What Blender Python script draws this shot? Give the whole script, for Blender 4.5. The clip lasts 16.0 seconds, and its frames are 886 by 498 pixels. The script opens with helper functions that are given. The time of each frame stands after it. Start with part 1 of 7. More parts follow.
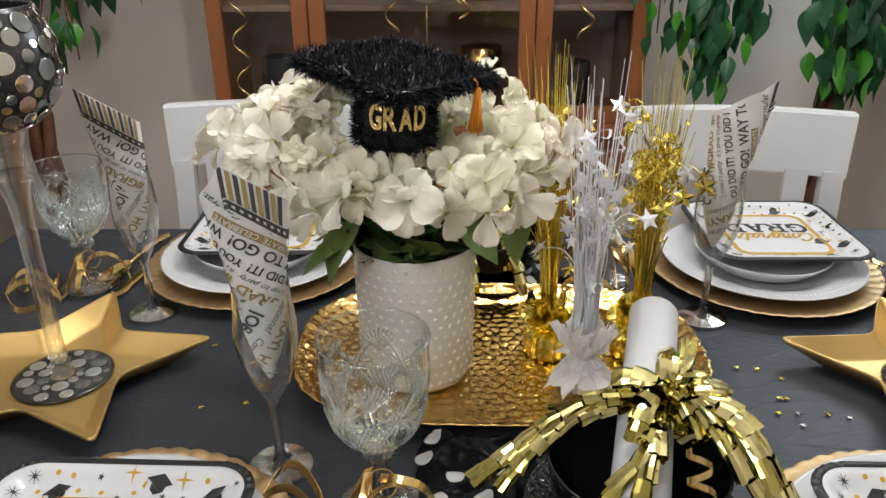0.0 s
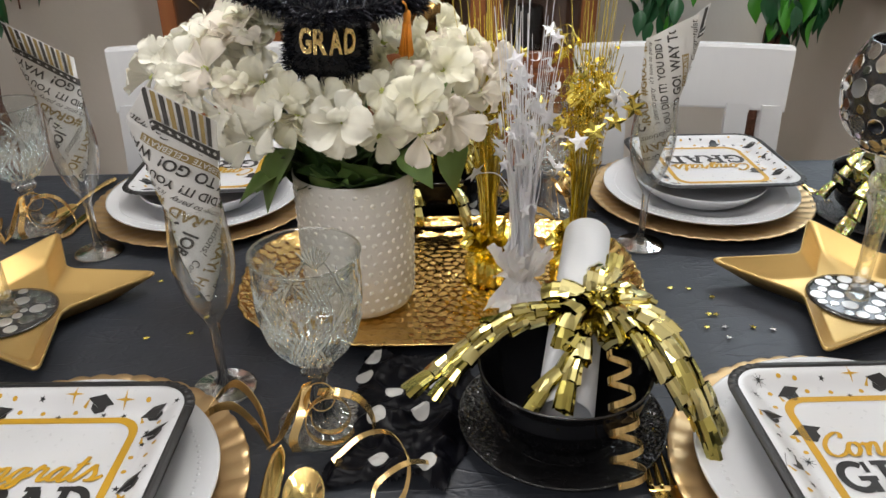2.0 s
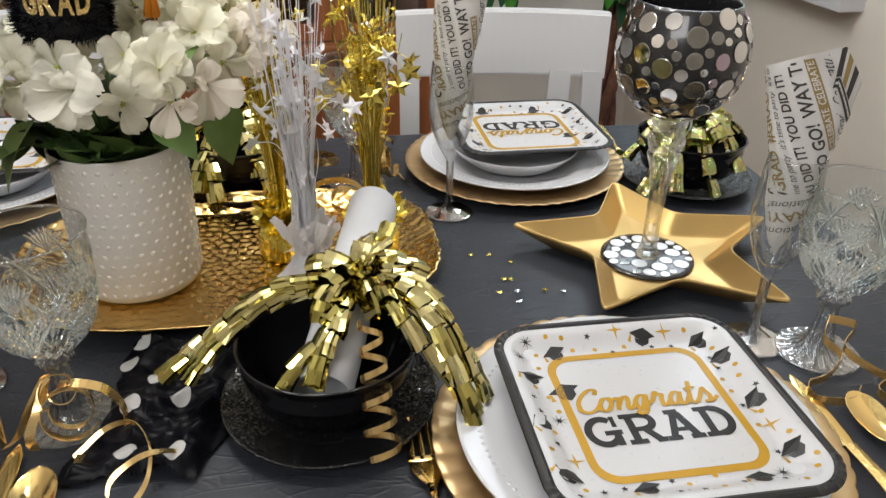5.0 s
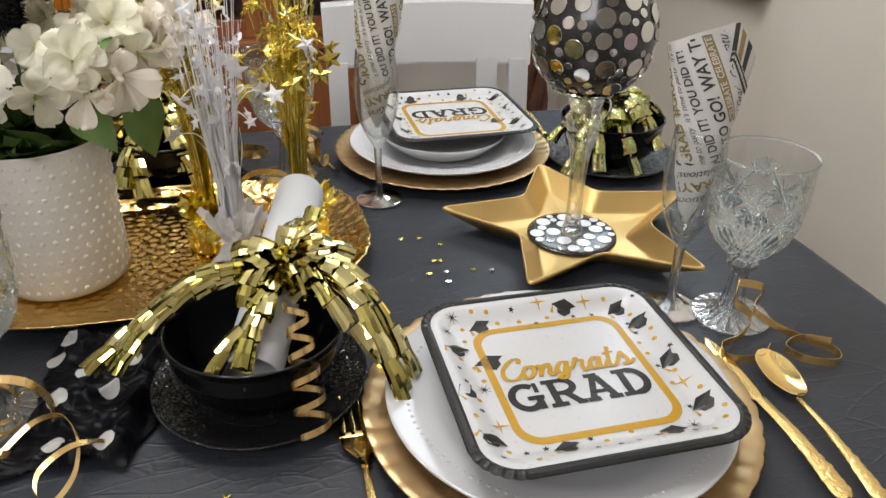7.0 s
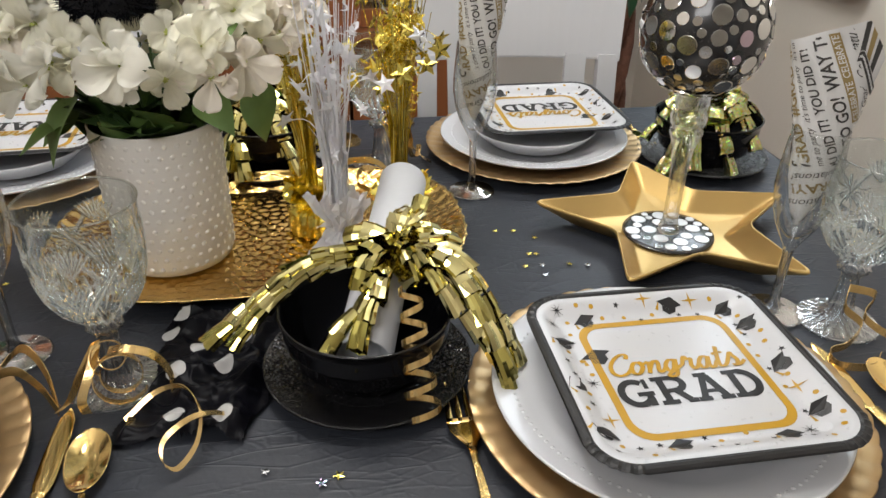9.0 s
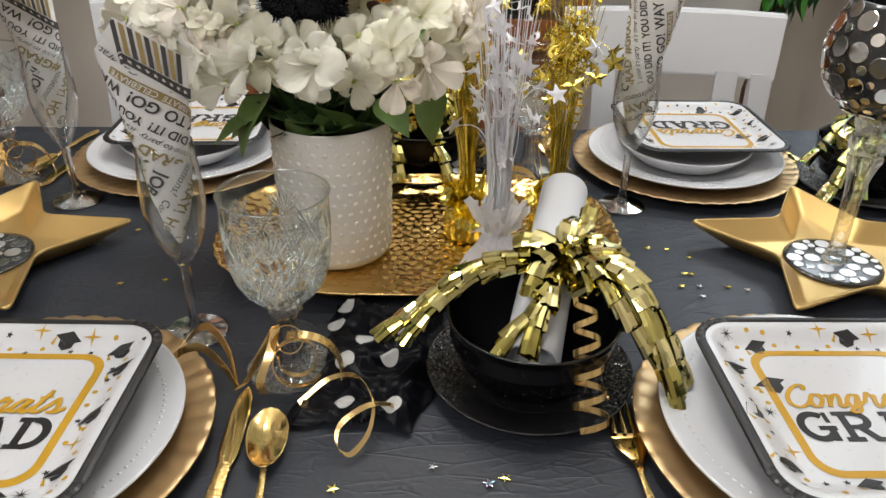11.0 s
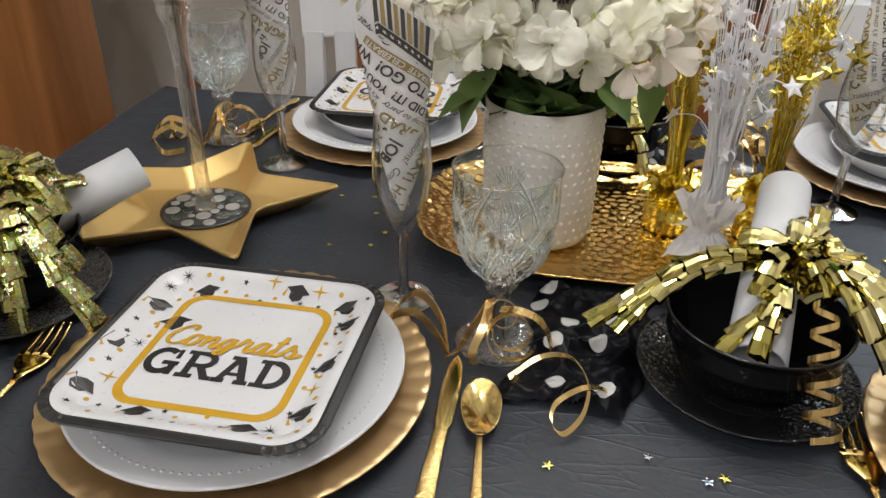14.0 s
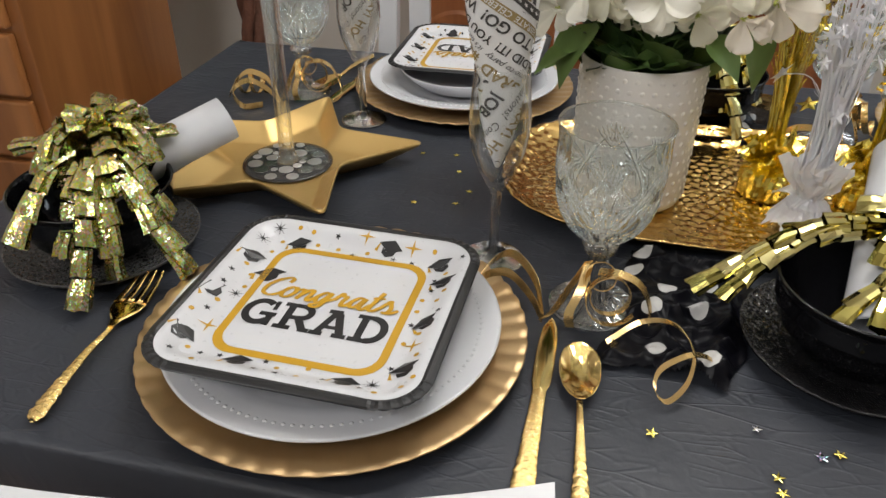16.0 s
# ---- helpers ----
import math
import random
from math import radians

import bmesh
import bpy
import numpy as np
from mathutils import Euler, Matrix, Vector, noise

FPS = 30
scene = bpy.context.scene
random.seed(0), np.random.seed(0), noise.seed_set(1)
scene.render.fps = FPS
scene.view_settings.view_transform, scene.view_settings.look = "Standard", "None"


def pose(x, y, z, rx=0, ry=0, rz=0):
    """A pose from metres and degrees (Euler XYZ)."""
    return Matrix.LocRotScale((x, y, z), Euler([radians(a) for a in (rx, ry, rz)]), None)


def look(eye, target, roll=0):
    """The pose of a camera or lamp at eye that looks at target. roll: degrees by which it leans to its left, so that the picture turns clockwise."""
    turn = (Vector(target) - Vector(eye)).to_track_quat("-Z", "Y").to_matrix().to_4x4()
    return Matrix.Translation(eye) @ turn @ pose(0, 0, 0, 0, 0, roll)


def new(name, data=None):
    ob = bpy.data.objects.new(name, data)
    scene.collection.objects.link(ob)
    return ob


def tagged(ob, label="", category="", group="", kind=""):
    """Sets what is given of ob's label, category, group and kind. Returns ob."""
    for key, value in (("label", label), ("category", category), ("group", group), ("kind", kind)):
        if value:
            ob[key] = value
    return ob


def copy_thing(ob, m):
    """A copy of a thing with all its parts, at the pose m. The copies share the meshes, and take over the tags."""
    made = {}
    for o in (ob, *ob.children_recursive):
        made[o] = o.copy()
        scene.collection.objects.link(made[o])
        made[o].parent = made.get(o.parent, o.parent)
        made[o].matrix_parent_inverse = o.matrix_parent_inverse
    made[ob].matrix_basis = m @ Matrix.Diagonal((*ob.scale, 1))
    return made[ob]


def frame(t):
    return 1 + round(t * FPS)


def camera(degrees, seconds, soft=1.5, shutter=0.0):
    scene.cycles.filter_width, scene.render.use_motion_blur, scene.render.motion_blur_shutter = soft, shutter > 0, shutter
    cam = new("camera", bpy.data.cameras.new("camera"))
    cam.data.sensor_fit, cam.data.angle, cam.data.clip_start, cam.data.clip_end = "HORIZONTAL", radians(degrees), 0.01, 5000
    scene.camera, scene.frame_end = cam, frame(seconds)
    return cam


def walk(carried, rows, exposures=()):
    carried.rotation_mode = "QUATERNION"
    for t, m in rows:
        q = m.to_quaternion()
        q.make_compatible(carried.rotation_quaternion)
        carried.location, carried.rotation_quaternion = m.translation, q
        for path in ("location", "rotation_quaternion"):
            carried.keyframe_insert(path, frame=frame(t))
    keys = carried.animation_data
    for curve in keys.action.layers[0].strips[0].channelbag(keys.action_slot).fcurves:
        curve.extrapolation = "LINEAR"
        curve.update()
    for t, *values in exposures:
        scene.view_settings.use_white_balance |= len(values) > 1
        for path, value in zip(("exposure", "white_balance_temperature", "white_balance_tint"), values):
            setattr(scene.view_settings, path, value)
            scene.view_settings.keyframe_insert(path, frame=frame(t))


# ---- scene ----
cam = camera(60.9, 16.0)
PATH = [
    (0, (0.033, 0.063, 1.271), (0.008, 1.881, 0.437), -0.3),
    (0.5, (0.033, 0.058, 1.263), (0.013, 1.864, 0.405), -0.5),
    (1, (0.037, 0.051, 1.254), (0.032, 1.845, 0.37), -0.7),
    (1.5, (0.052, 0.039, 1.251), (0.073, 1.822, 0.345), -0.7),
    (2, (0.068, 0.03, 1.243), (0.122, 1.802, 0.315), -0.5),
    (2.5, (0.09, 0.032, 1.238), (0.177, 1.792, 0.291), -0.2),
    (3, (0.121, 0.039, 1.23), (0.241, 1.791, 0.271), 0.2),
    (3.5, (0.15, 0.047, 1.228), (0.306, 1.79, 0.258), 0.6),
    (4, (0.177, 0.045, 1.226), (0.379, 1.781, 0.253), 0.9),
    (4.5, (0.19, 0.043, 1.222), (0.442, 1.769, 0.246), 1.1),
    (5, (0.2, 0.04, 1.223), (0.511, 1.756, 0.245), 1.1),
    (5.2, (0.205, 0.036, 1.224), (0.537, 1.748, 0.244), 1.1),
    (7.3, (0.219, 0.013, 1.216), (0.667, 1.693, 0.228), 0.9),
    (7.5, (0.22, 0.014, 1.215), (0.662, 1.693, 0.222), 0.9),
    (8, (0.205, 0.018, 1.214), (0.613, 1.705, 0.219), 1.0),
    (10.3, (0.114, 0.012, 1.22), (0.269, 1.741, 0.228), 1.0),
    (10.5, (0.106, 0.011, 1.215), (0.238, 1.751, 0.237), 1.1),
    (11, (0.092, 0.017, 1.216), (0.153, 1.76, 0.238), 1.0),
    (11.5, (0.081, 0.017, 1.217), (0.078, 1.762, 0.241), 0.8),
    (12, (0.062, 0.013, 1.219), (-0.012, 1.757, 0.243), 0.6),
    (12.5, (0.043, 0.009, 1.219), (-0.083, 1.748, 0.24), 0.7),
    (13, (0.027, 0.007, 1.217), (-0.153, 1.739, 0.233), 0.7),
    (13.5, (0.017, 0.007, 1.215), (-0.206, 1.727, 0.219), 0.7),
    (14, (0.003, 0.006, 1.209), (-0.261, 1.712, 0.198), 0.8),
    (14.5, (-0.012, 0.006, 1.204), (-0.305, 1.696, 0.176), 0.8),
    (15, (-0.026, 0.006, 1.2), (-0.348, 1.678, 0.152), 0.9),
    (15.5, (-0.037, 0.006, 1.195), (-0.379, 1.662, 0.126), 0.9),
    (16, (-0.047, 0.008, 1.192), (-0.415, 1.646, 0.105), 0.5),
]
walk(cam, [(t, look(eye, target, roll)) for t, eye, target, roll in PATH])

# ---- light ----
world = bpy.data.worlds.new("room_air")
scene.world = world
world.use_nodes = True
world.node_tree.nodes["Background"].inputs[0].default_value = (0.75, 0.85, 1.0, 1)
world.node_tree.nodes["Background"].inputs[1].default_value = 0.25


def area_lamp(name, eye, target, sx, sy, watts, col):
    li = bpy.data.lights.new(name, "AREA")
    li.shape, li.size, li.size_y, li.energy, li.color = "RECTANGLE", sx, sy, watts, col
    ob = new(name, li)
    ob.matrix_world = look(eye, target)
    return ob


for k in range(3):
    bulb = bpy.data.lights.new("chandelier_bulb", "POINT")
    bulb.energy, bulb.shadow_soft_size, bulb.color = 12.2, 0.06, (1.0, 0.98, 0.945)
    new("chandelier_bulb", bulb).location = (0.12 + 0.24 * math.cos(2.1 * k + 0.4), 1.0 + 0.24 * math.sin(2.1 * k + 0.4), 1.98)
area_lamp("kitchen_ceiling_light", (-0.9, -0.9, 2.38), (-0.5, 1.1, 0.9), 1.4, 0.7, 31, (1.0, 0.985, 0.975))
area_lamp("window_light", (1.30, 1.95, 1.5), (0.2, 1.5, 0.8), 0.8, 1.1, 16, (0.80, 0.90, 1.0))

# ---- materials ----


def mat(name, col, rough=0.5, metal=0.0, var=0.08, scale=12.0, bump=0.0, bscale=150.0, trans=0.0, coat=0.0, col2=None, rvar=0.08, ior=1.45, sheen=0.0, bdist=0.002, spec=0.5):
    m = bpy.data.materials.new(name)
    m.use_nodes = True
    nt = m.node_tree
    b = nt.nodes["Principled BSDF"]
    tc = nt.nodes.new("ShaderNodeTexCoord")
    no = nt.nodes.new("ShaderNodeTexNoise")
    no.inputs["Scale"].default_value, no.inputs["Detail"].default_value = scale, 5
    nt.links.new(tc.outputs["Object"], no.inputs["Vector"])
    mx = nt.nodes.new("ShaderNodeMix")
    mx.data_type = "RGBA"
    c2 = col2 or tuple(min(1, c * (1 + var)) for c in col)
    c1 = col if col2 else tuple(c * (1 - var) for c in col)
    mx.inputs[6].default_value, mx.inputs[7].default_value = (*c1, 1), (*c2, 1)
    nt.links.new(no.outputs["Fac"], mx.inputs[0])
    nt.links.new(mx.outputs[2], b.inputs["Base Color"])
    fine = nt.nodes.new("ShaderNodeTexNoise")
    fine.inputs["Scale"].default_value, fine.inputs["Detail"].default_value = bscale, 3
    nt.links.new(tc.outputs["Object"], fine.inputs["Vector"])
    mr = nt.nodes.new("ShaderNodeMapRange")
    mr.inputs["To Min"].default_value, mr.inputs["To Max"].default_value = max(0, rough - rvar), min(1, rough + rvar)
    nt.links.new(fine.outputs["Fac"], mr.inputs["Value"])
    nt.links.new(mr.outputs["Result"], b.inputs["Roughness"])
    if bump:
        bp = nt.nodes.new("ShaderNodeBump")
        bp.inputs["Strength"].default_value, bp.inputs["Distance"].default_value = bump, bdist
        nt.links.new(fine.outputs["Fac"], bp.inputs["Height"])
        nt.links.new(bp.outputs["Normal"], b.inputs["Normal"])
    b.inputs["Metallic"].default_value = metal
    b.inputs["Transmission Weight"].default_value = trans
    b.inputs["Coat Weight"].default_value = coat
    b.inputs["IOR"].default_value = ior
    b.inputs["Specular IOR Level"].default_value = spec
    if sheen:
        b.inputs["Sheen Weight"].default_value = sheen
    return m


def clear_glass(name, tint, share, rough=0.02, ior=1.48):
    """Clear glass: share of straight see-through beside true refraction, so that its shadow stays light."""
    m = bpy.data.materials.new(name)
    m.use_nodes = True
    nt = m.node_tree
    nt.nodes.clear()
    out = nt.nodes.new("ShaderNodeOutputMaterial")
    tr = nt.nodes.new("ShaderNodeBsdfTransparent")
    tr.inputs[0].default_value = (*tint, 1)
    gl = nt.nodes.new("ShaderNodeBsdfGlass")
    gl.inputs["Color"].default_value = (*tint, 1)
    gl.inputs["Roughness"].default_value, gl.inputs["IOR"].default_value = rough, ior
    lw = nt.nodes.new("ShaderNodeLayerWeight")
    lw.inputs[0].default_value = 0.5
    pw = nt.nodes.new("ShaderNodeMath")
    pw.operation = "POWER"
    pw.inputs[1].default_value = 2.5
    ma = nt.nodes.new("ShaderNodeMath")
    ma.operation, ma.use_clamp = "MULTIPLY_ADD", True
    ma.inputs[1].default_value, ma.inputs[2].default_value = 0.7, 0.05
    gs = nt.nodes.new("ShaderNodeBsdfGlossy")
    gs.inputs["Roughness"].default_value = 0.03
    m0 = nt.nodes.new("ShaderNodeMixShader")
    nt.links.new(lw.outputs["Facing"], pw.inputs[0])
    nt.links.new(pw.outputs[0], ma.inputs[0])
    nt.links.new(ma.outputs[0], m0.inputs[0])
    nt.links.new(tr.outputs[0], m0.inputs[1])
    nt.links.new(gs.outputs[0], m0.inputs[2])
    mx = nt.nodes.new("ShaderNodeMixShader")
    mx.inputs[0].default_value = 1 - share
    nt.links.new(m0.outputs[0], mx.inputs[1])
    nt.links.new(gl.outputs[0], mx.inputs[2])
    nt.links.new(mx.outputs[0], out.inputs[0])
    return m


def thin_glass(name, tint, gain=1.0):
    """A thin wall of glass: see-through, with a gloss that grows towards grazing."""
    m = bpy.data.materials.new(name)
    m.use_nodes = True
    nt = m.node_tree
    nt.nodes.clear()
    out = nt.nodes.new("ShaderNodeOutputMaterial")
    tr = nt.nodes.new("ShaderNodeBsdfTransparent")
    tr.inputs[0].default_value = (*tint, 1)
    gl = nt.nodes.new("ShaderNodeBsdfGlossy")
    gl.inputs["Roughness"].default_value = 0.03
    fr = nt.nodes.new("ShaderNodeLayerWeight")
    fr.inputs[0].default_value = 0.5
    pw = nt.nodes.new("ShaderNodeMath")
    pw.operation = "POWER"
    pw.inputs[1].default_value = 3.2
    nt.links.new(fr.outputs["Facing"], pw.inputs[0])
    mu = nt.nodes.new("ShaderNodeMath")
    mu.operation, mu.use_clamp = "MULTIPLY_ADD", True
    mu.inputs[1].default_value, mu.inputs[2].default_value = 0.6 * gain, 0.06
    mx = nt.nodes.new("ShaderNodeMixShader")
    nt.links.new(pw.outputs[0], mu.inputs[0])
    nt.links.new(mu.outputs[0], mx.inputs[0])
    nt.links.new(tr.outputs[0], mx.inputs[1])
    nt.links.new(gl.outputs[0], mx.inputs[2])
    nt.links.new(mx.outputs[0], out.inputs[0])
    return m


def cut_facets(name, tint):
    """Wheel-cut crystal: clear, bent and mirrored light beside a little ground white."""
    m = clear_glass(name, tint, 0.34, 0.0, 1.5)
    nt = m.node_tree
    last = nt.nodes["Material Output"].inputs[0].links[0].from_socket
    gs = nt.nodes.new("ShaderNodeBsdfGlossy")
    gs.inputs["Roughness"].default_value = 0.06
    gs.inputs["Color"].default_value = (0.92, 0.98, 1.0, 1)
    df = nt.nodes.new("ShaderNodeBsdfDiffuse")
    df.inputs["Color"].default_value = (0.85, 0.92, 0.93, 1)
    for sh, share in ((gs, 0.24), (df, 0.09)):
        mx = nt.nodes.new("ShaderNodeMixShader")
        mx.inputs[0].default_value = share
        nt.links.new(last, mx.inputs[1])
        nt.links.new(sh.outputs[0], mx.inputs[2])
        last = mx.outputs[0]
    nt.links.new(last, nt.nodes["Material Output"].inputs[0])
    return m


def silk(name, c1, c2, scale, share=0.46):
    """Thin silk: part of the light passes through."""
    m = mat(name, c1, 0.6, scale=scale, col2=c2, bump=0.35, bscale=140)
    nt = m.node_tree
    b = nt.nodes["Principled BSDF"]
    tl = nt.nodes.new("ShaderNodeBsdfTranslucent")
    nt.links.new(b.inputs["Base Color"].links[0].from_socket, tl.inputs["Color"])
    mx = nt.nodes.new("ShaderNodeMixShader")
    mx.inputs[0].default_value = share
    nt.links.new(b.outputs[0], mx.inputs[1])
    nt.links.new(tl.outputs[0], mx.inputs[2])
    nt.links.new(mx.outputs[0], nt.nodes["Material Output"].inputs[0])
    return m


def wood(name, c1, c2, rough=0.35, along=(1, 1, 0.12), scale=9):
    m = mat(name, c1, rough, coat=0.25)
    nt = m.node_tree
    b = nt.nodes["Principled BSDF"]
    tc = nt.nodes.new("ShaderNodeTexCoord")
    mp = nt.nodes.new("ShaderNodeMapping")
    mp.inputs["Scale"].default_value = along
    wv = nt.nodes.new("ShaderNodeTexNoise")
    wv.inputs["Scale"].default_value, wv.inputs["Detail"].default_value, wv.inputs["Distortion"].default_value = scale, 8, 1.2
    rp = nt.nodes.new("ShaderNodeValToRGB")
    rp.color_ramp.elements[0].color, rp.color_ramp.elements[1].color = (*c1, 1), (*c2, 1)
    rp.color_ramp.elements[0].position, rp.color_ramp.elements[1].position = 0.3, 0.7
    nt.links.new(tc.outputs["Object"], mp.inputs["Vector"])
    nt.links.new(mp.outputs[0], wv.inputs["Vector"])
    nt.links.new(wv.outputs["Fac"], rp.inputs[0])
    nt.links.new(rp.outputs[0], b.inputs["Base Color"])
    return m


def sparkle(name, base, scale=500, sat=0.8, share=0.5, rough=0.2, metal=1.0, jitter=0.7):
    """Glitter or holographic foil: small facets of varied hue over metal."""
    m = mat(name, base, rough, metal)
    nt = m.node_tree
    b = nt.nodes["Principled BSDF"]
    tc = nt.nodes.new("ShaderNodeTexCoord")
    vo = nt.nodes.new("ShaderNodeTexVoronoi")
    vo.inputs["Scale"].default_value = scale
    hs = nt.nodes.new("ShaderNodeHueSaturation")
    hs.inputs["Saturation"].default_value, hs.inputs["Value"].default_value = sat, 1.3
    mx = nt.nodes.new("ShaderNodeMix")
    mx.data_type = "RGBA"
    mx.inputs[0].default_value = share
    mx.inputs[6].default_value = (*base, 1)
    nt.links.new(tc.outputs["Object"], vo.inputs["Vector"])
    nt.links.new(vo.outputs["Color"], hs.inputs["Color"])
    nt.links.new(hs.outputs[0], mx.inputs[7])
    nt.links.new(mx.outputs[2], b.inputs["Base Color"])
    sub = nt.nodes.new("ShaderNodeVectorMath")
    sub.operation = "SUBTRACT"
    sub.inputs[1].default_value = (0.5, 0.5, 0.5)
    scl = nt.nodes.new("ShaderNodeVectorMath")
    scl.operation = "SCALE"
    scl.inputs["Scale"].default_value = jitter
    geo = nt.nodes.new("ShaderNodeNewGeometry")
    add = nt.nodes.new("ShaderNodeVectorMath")
    add.operation = "ADD"
    nrm = nt.nodes.new("ShaderNodeVectorMath")
    nrm.operation = "NORMALIZE"
    nt.links.new(vo.outputs["Color"], sub.inputs[0])
    nt.links.new(sub.outputs[0], scl.inputs[0])
    nt.links.new(geo.outputs["Normal"], add.inputs[0])
    nt.links.new(scl.outputs[0], add.inputs[1])
    nt.links.new(add.outputs[0], nrm.inputs[0])
    nt.links.new(nrm.outputs[0], b.inputs["Normal"])
    return m


def leafed_foil(name, c1, c2, rough):
    m = mat(name, c1, rough, 1.0)
    nt = m.node_tree
    info = nt.nodes.new("ShaderNodeObjectInfo")
    mx = nt.nodes.new("ShaderNodeMix")
    mx.data_type = "RGBA"
    mx.inputs[6].default_value, mx.inputs[7].default_value = (*c1, 1), (*c2, 1)
    nt.links.new(info.outputs["Random"], mx.inputs[0])
    nt.links.new(mx.outputs[2], nt.nodes["Principled BSDF"].inputs["Base Color"])
    return m


def cloth_black(name):
    """Thin dark plastic table cover: soft sheen, gentle waves and thin straight creases."""
    m = mat(name, (0.035, 0.039, 0.049), 0.42, var=0.15, scale=5, bscale=40, rvar=0.06, spec=0.34)
    nt = m.node_tree
    b = nt.nodes["Principled BSDF"]
    tc = nt.nodes.new("ShaderNodeTexCoord")
    last = None

    def bump(sock, dist, strength):
        nonlocal last
        bp = nt.nodes.new("ShaderNodeBump")
        bp.inputs["Strength"].default_value, bp.inputs["Distance"].default_value = strength, dist
        nt.links.new(sock, bp.inputs["Height"])
        if last:
            nt.links.new(last, bp.inputs["Normal"])
        last = bp.outputs[0]
    for scale, turn, stretch, wide, dist in ((6.5, 0.35, (1.0, 2.8, 1), 0.035, 0.0004), (13.0, -0.9, (0.7, 2.6, 1), 0.05, 0.0004), (27.0, 0.8, (0.8, 2.2, 1), 0.10, 0.0003), (46.0, 0.2, (1.0, 1.8, 1), 0.16, 0.00022)):
        mp = nt.nodes.new("ShaderNodeMapping")
        mp.inputs["Scale"].default_value, mp.inputs["Rotation"].default_value = stretch, (0, 0, turn)
        wob = nt.nodes.new("ShaderNodeTexNoise")
        wob.inputs["Scale"].default_value, wob.inputs["Detail"].default_value = 7, 2
        ad = nt.nodes.new("ShaderNodeMix")
        ad.data_type, ad.blend_type = "RGBA", "LINEAR_LIGHT"
        ad.inputs[0].default_value = 0.035
        vo = nt.nodes.new("ShaderNodeTexVoronoi")
        vo.voronoi_dimensions, vo.feature = "2D", "DISTANCE_TO_EDGE"
        vo.inputs["Scale"].default_value = scale
        mr = nt.nodes.new("ShaderNodeMapRange")
        mr.interpolation_type = "SMOOTHSTEP"
        mr.inputs["From Max"].default_value = wide
        mr.inputs["To Min"].default_value, mr.inputs["To Max"].default_value = 1, 0
        fade = nt.nodes.new("ShaderNodeTexNoise")
        fade.inputs["Scale"].default_value, fade.inputs["Detail"].default_value = scale * 0.7, 1
        mf = nt.nodes.new("ShaderNodeMapRange")
        mf.inputs["From Min"].default_value, mf.inputs["From Max"].default_value = 0.45, 0.66
        mu = nt.nodes.new("ShaderNodeMath")
        mu.operation = "MULTIPLY"
        nt.links.new(tc.outputs["Object"], mp.inputs["Vector"])
        nt.links.new(mp.outputs[0], wob.inputs["Vector"])
        nt.links.new(mp.outputs[0], ad.inputs[6])
        nt.links.new(wob.outputs["Color"], ad.inputs[7])
        nt.links.new(ad.outputs[2], vo.inputs["Vector"])
        nt.links.new(vo.outputs["Distance"], mr.inputs["Value"])
        nt.links.new(tc.outputs["Object"], fade.inputs["Vector"])
        nt.links.new(fade.outputs["Fac"], mf.inputs["Value"])
        nt.links.new(mr.outputs[0], mu.inputs[0])
        nt.links.new(mf.outputs[0], mu.inputs[1])
        bump(mu.outputs[0], dist, 0.9)
    for scale, dist in ((7, 0.005), (26, 0.0008), (120, 0.0003)):
        no = nt.nodes.new("ShaderNodeTexNoise")
        no.inputs["Scale"].default_value, no.inputs["Detail"].default_value = scale, 2
        nt.links.new(tc.outputs["Object"], no.inputs["Vector"])
        bump(no.outputs["Fac"], dist, 0.8)
    nt.links.new(last, b.inputs["Normal"])
    return m


M_CLOTH = cloth_black("black_table_cover")
M_WALL = mat("beige_wall_paint", (0.70, 0.66, 0.60), 0.75, var=0.08, scale=2.5, bump=0.25, bscale=60)
M_CEIL = mat("ceiling_paint", (0.82, 0.81, 0.79), 0.8, bump=0.1)
M_FLOOR = wood("floor_wood", (0.16, 0.09, 0.05), (0.26, 0.16, 0.09), 0.4, (1, 0.15, 1))
M_CHERRY = wood("cherry_wood", (0.19, 0.062, 0.022), (0.31, 0.115, 0.042), 0.32)
M_OAK = wood("honey_oak_wood", (0.18, 0.066, 0.019), (0.38, 0.155, 0.048), 0.35, (1, 1, 0.1), 7)
M_DARKIN = mat("cabinet_inside", (0.36, 0.26, 0.21), 0.5)
M_WHITEPAINT = mat("white_chair_paint", (0.555, 0.565, 0.590), 0.35, var=0.03, bump=0.05, bscale=90)
M_PORCELAIN = mat("white_porcelain", (0.555, 0.565, 0.590), 0.14, var=0.02, coat=0.3)
M_MILKGLASS = mat("milk_glass", (0.78, 0.75, 0.71), 0.25, var=0.04, scale=25, coat=0.3)
M_CHARGER = mat("satin_gold_charger", (0.54, 0.38, 0.20), 0.40, 0.9, var=0.12, scale=18, bump=0.03, bscale=300)
M_STARGOLD = mat("matte_gold_lacquer", (0.60, 0.41, 0.155), 0.38, 0.75, var=0.05, scale=15)
M_TRAY = mat("hammered_gold", (0.68, 0.46, 0.17), 0.17, 1.0, var=0.12, scale=20)
M_GOLD = mat("gold_cutlery", (0.93, 0.67, 0.27), 0.11, 1.0, var=0.06, scale=60)
M_GOLDCARVE = mat("carved_gold", (0.93, 0.67, 0.27), 0.15, 1.0, bump=0.7, bscale=420, bdist=0.0022)
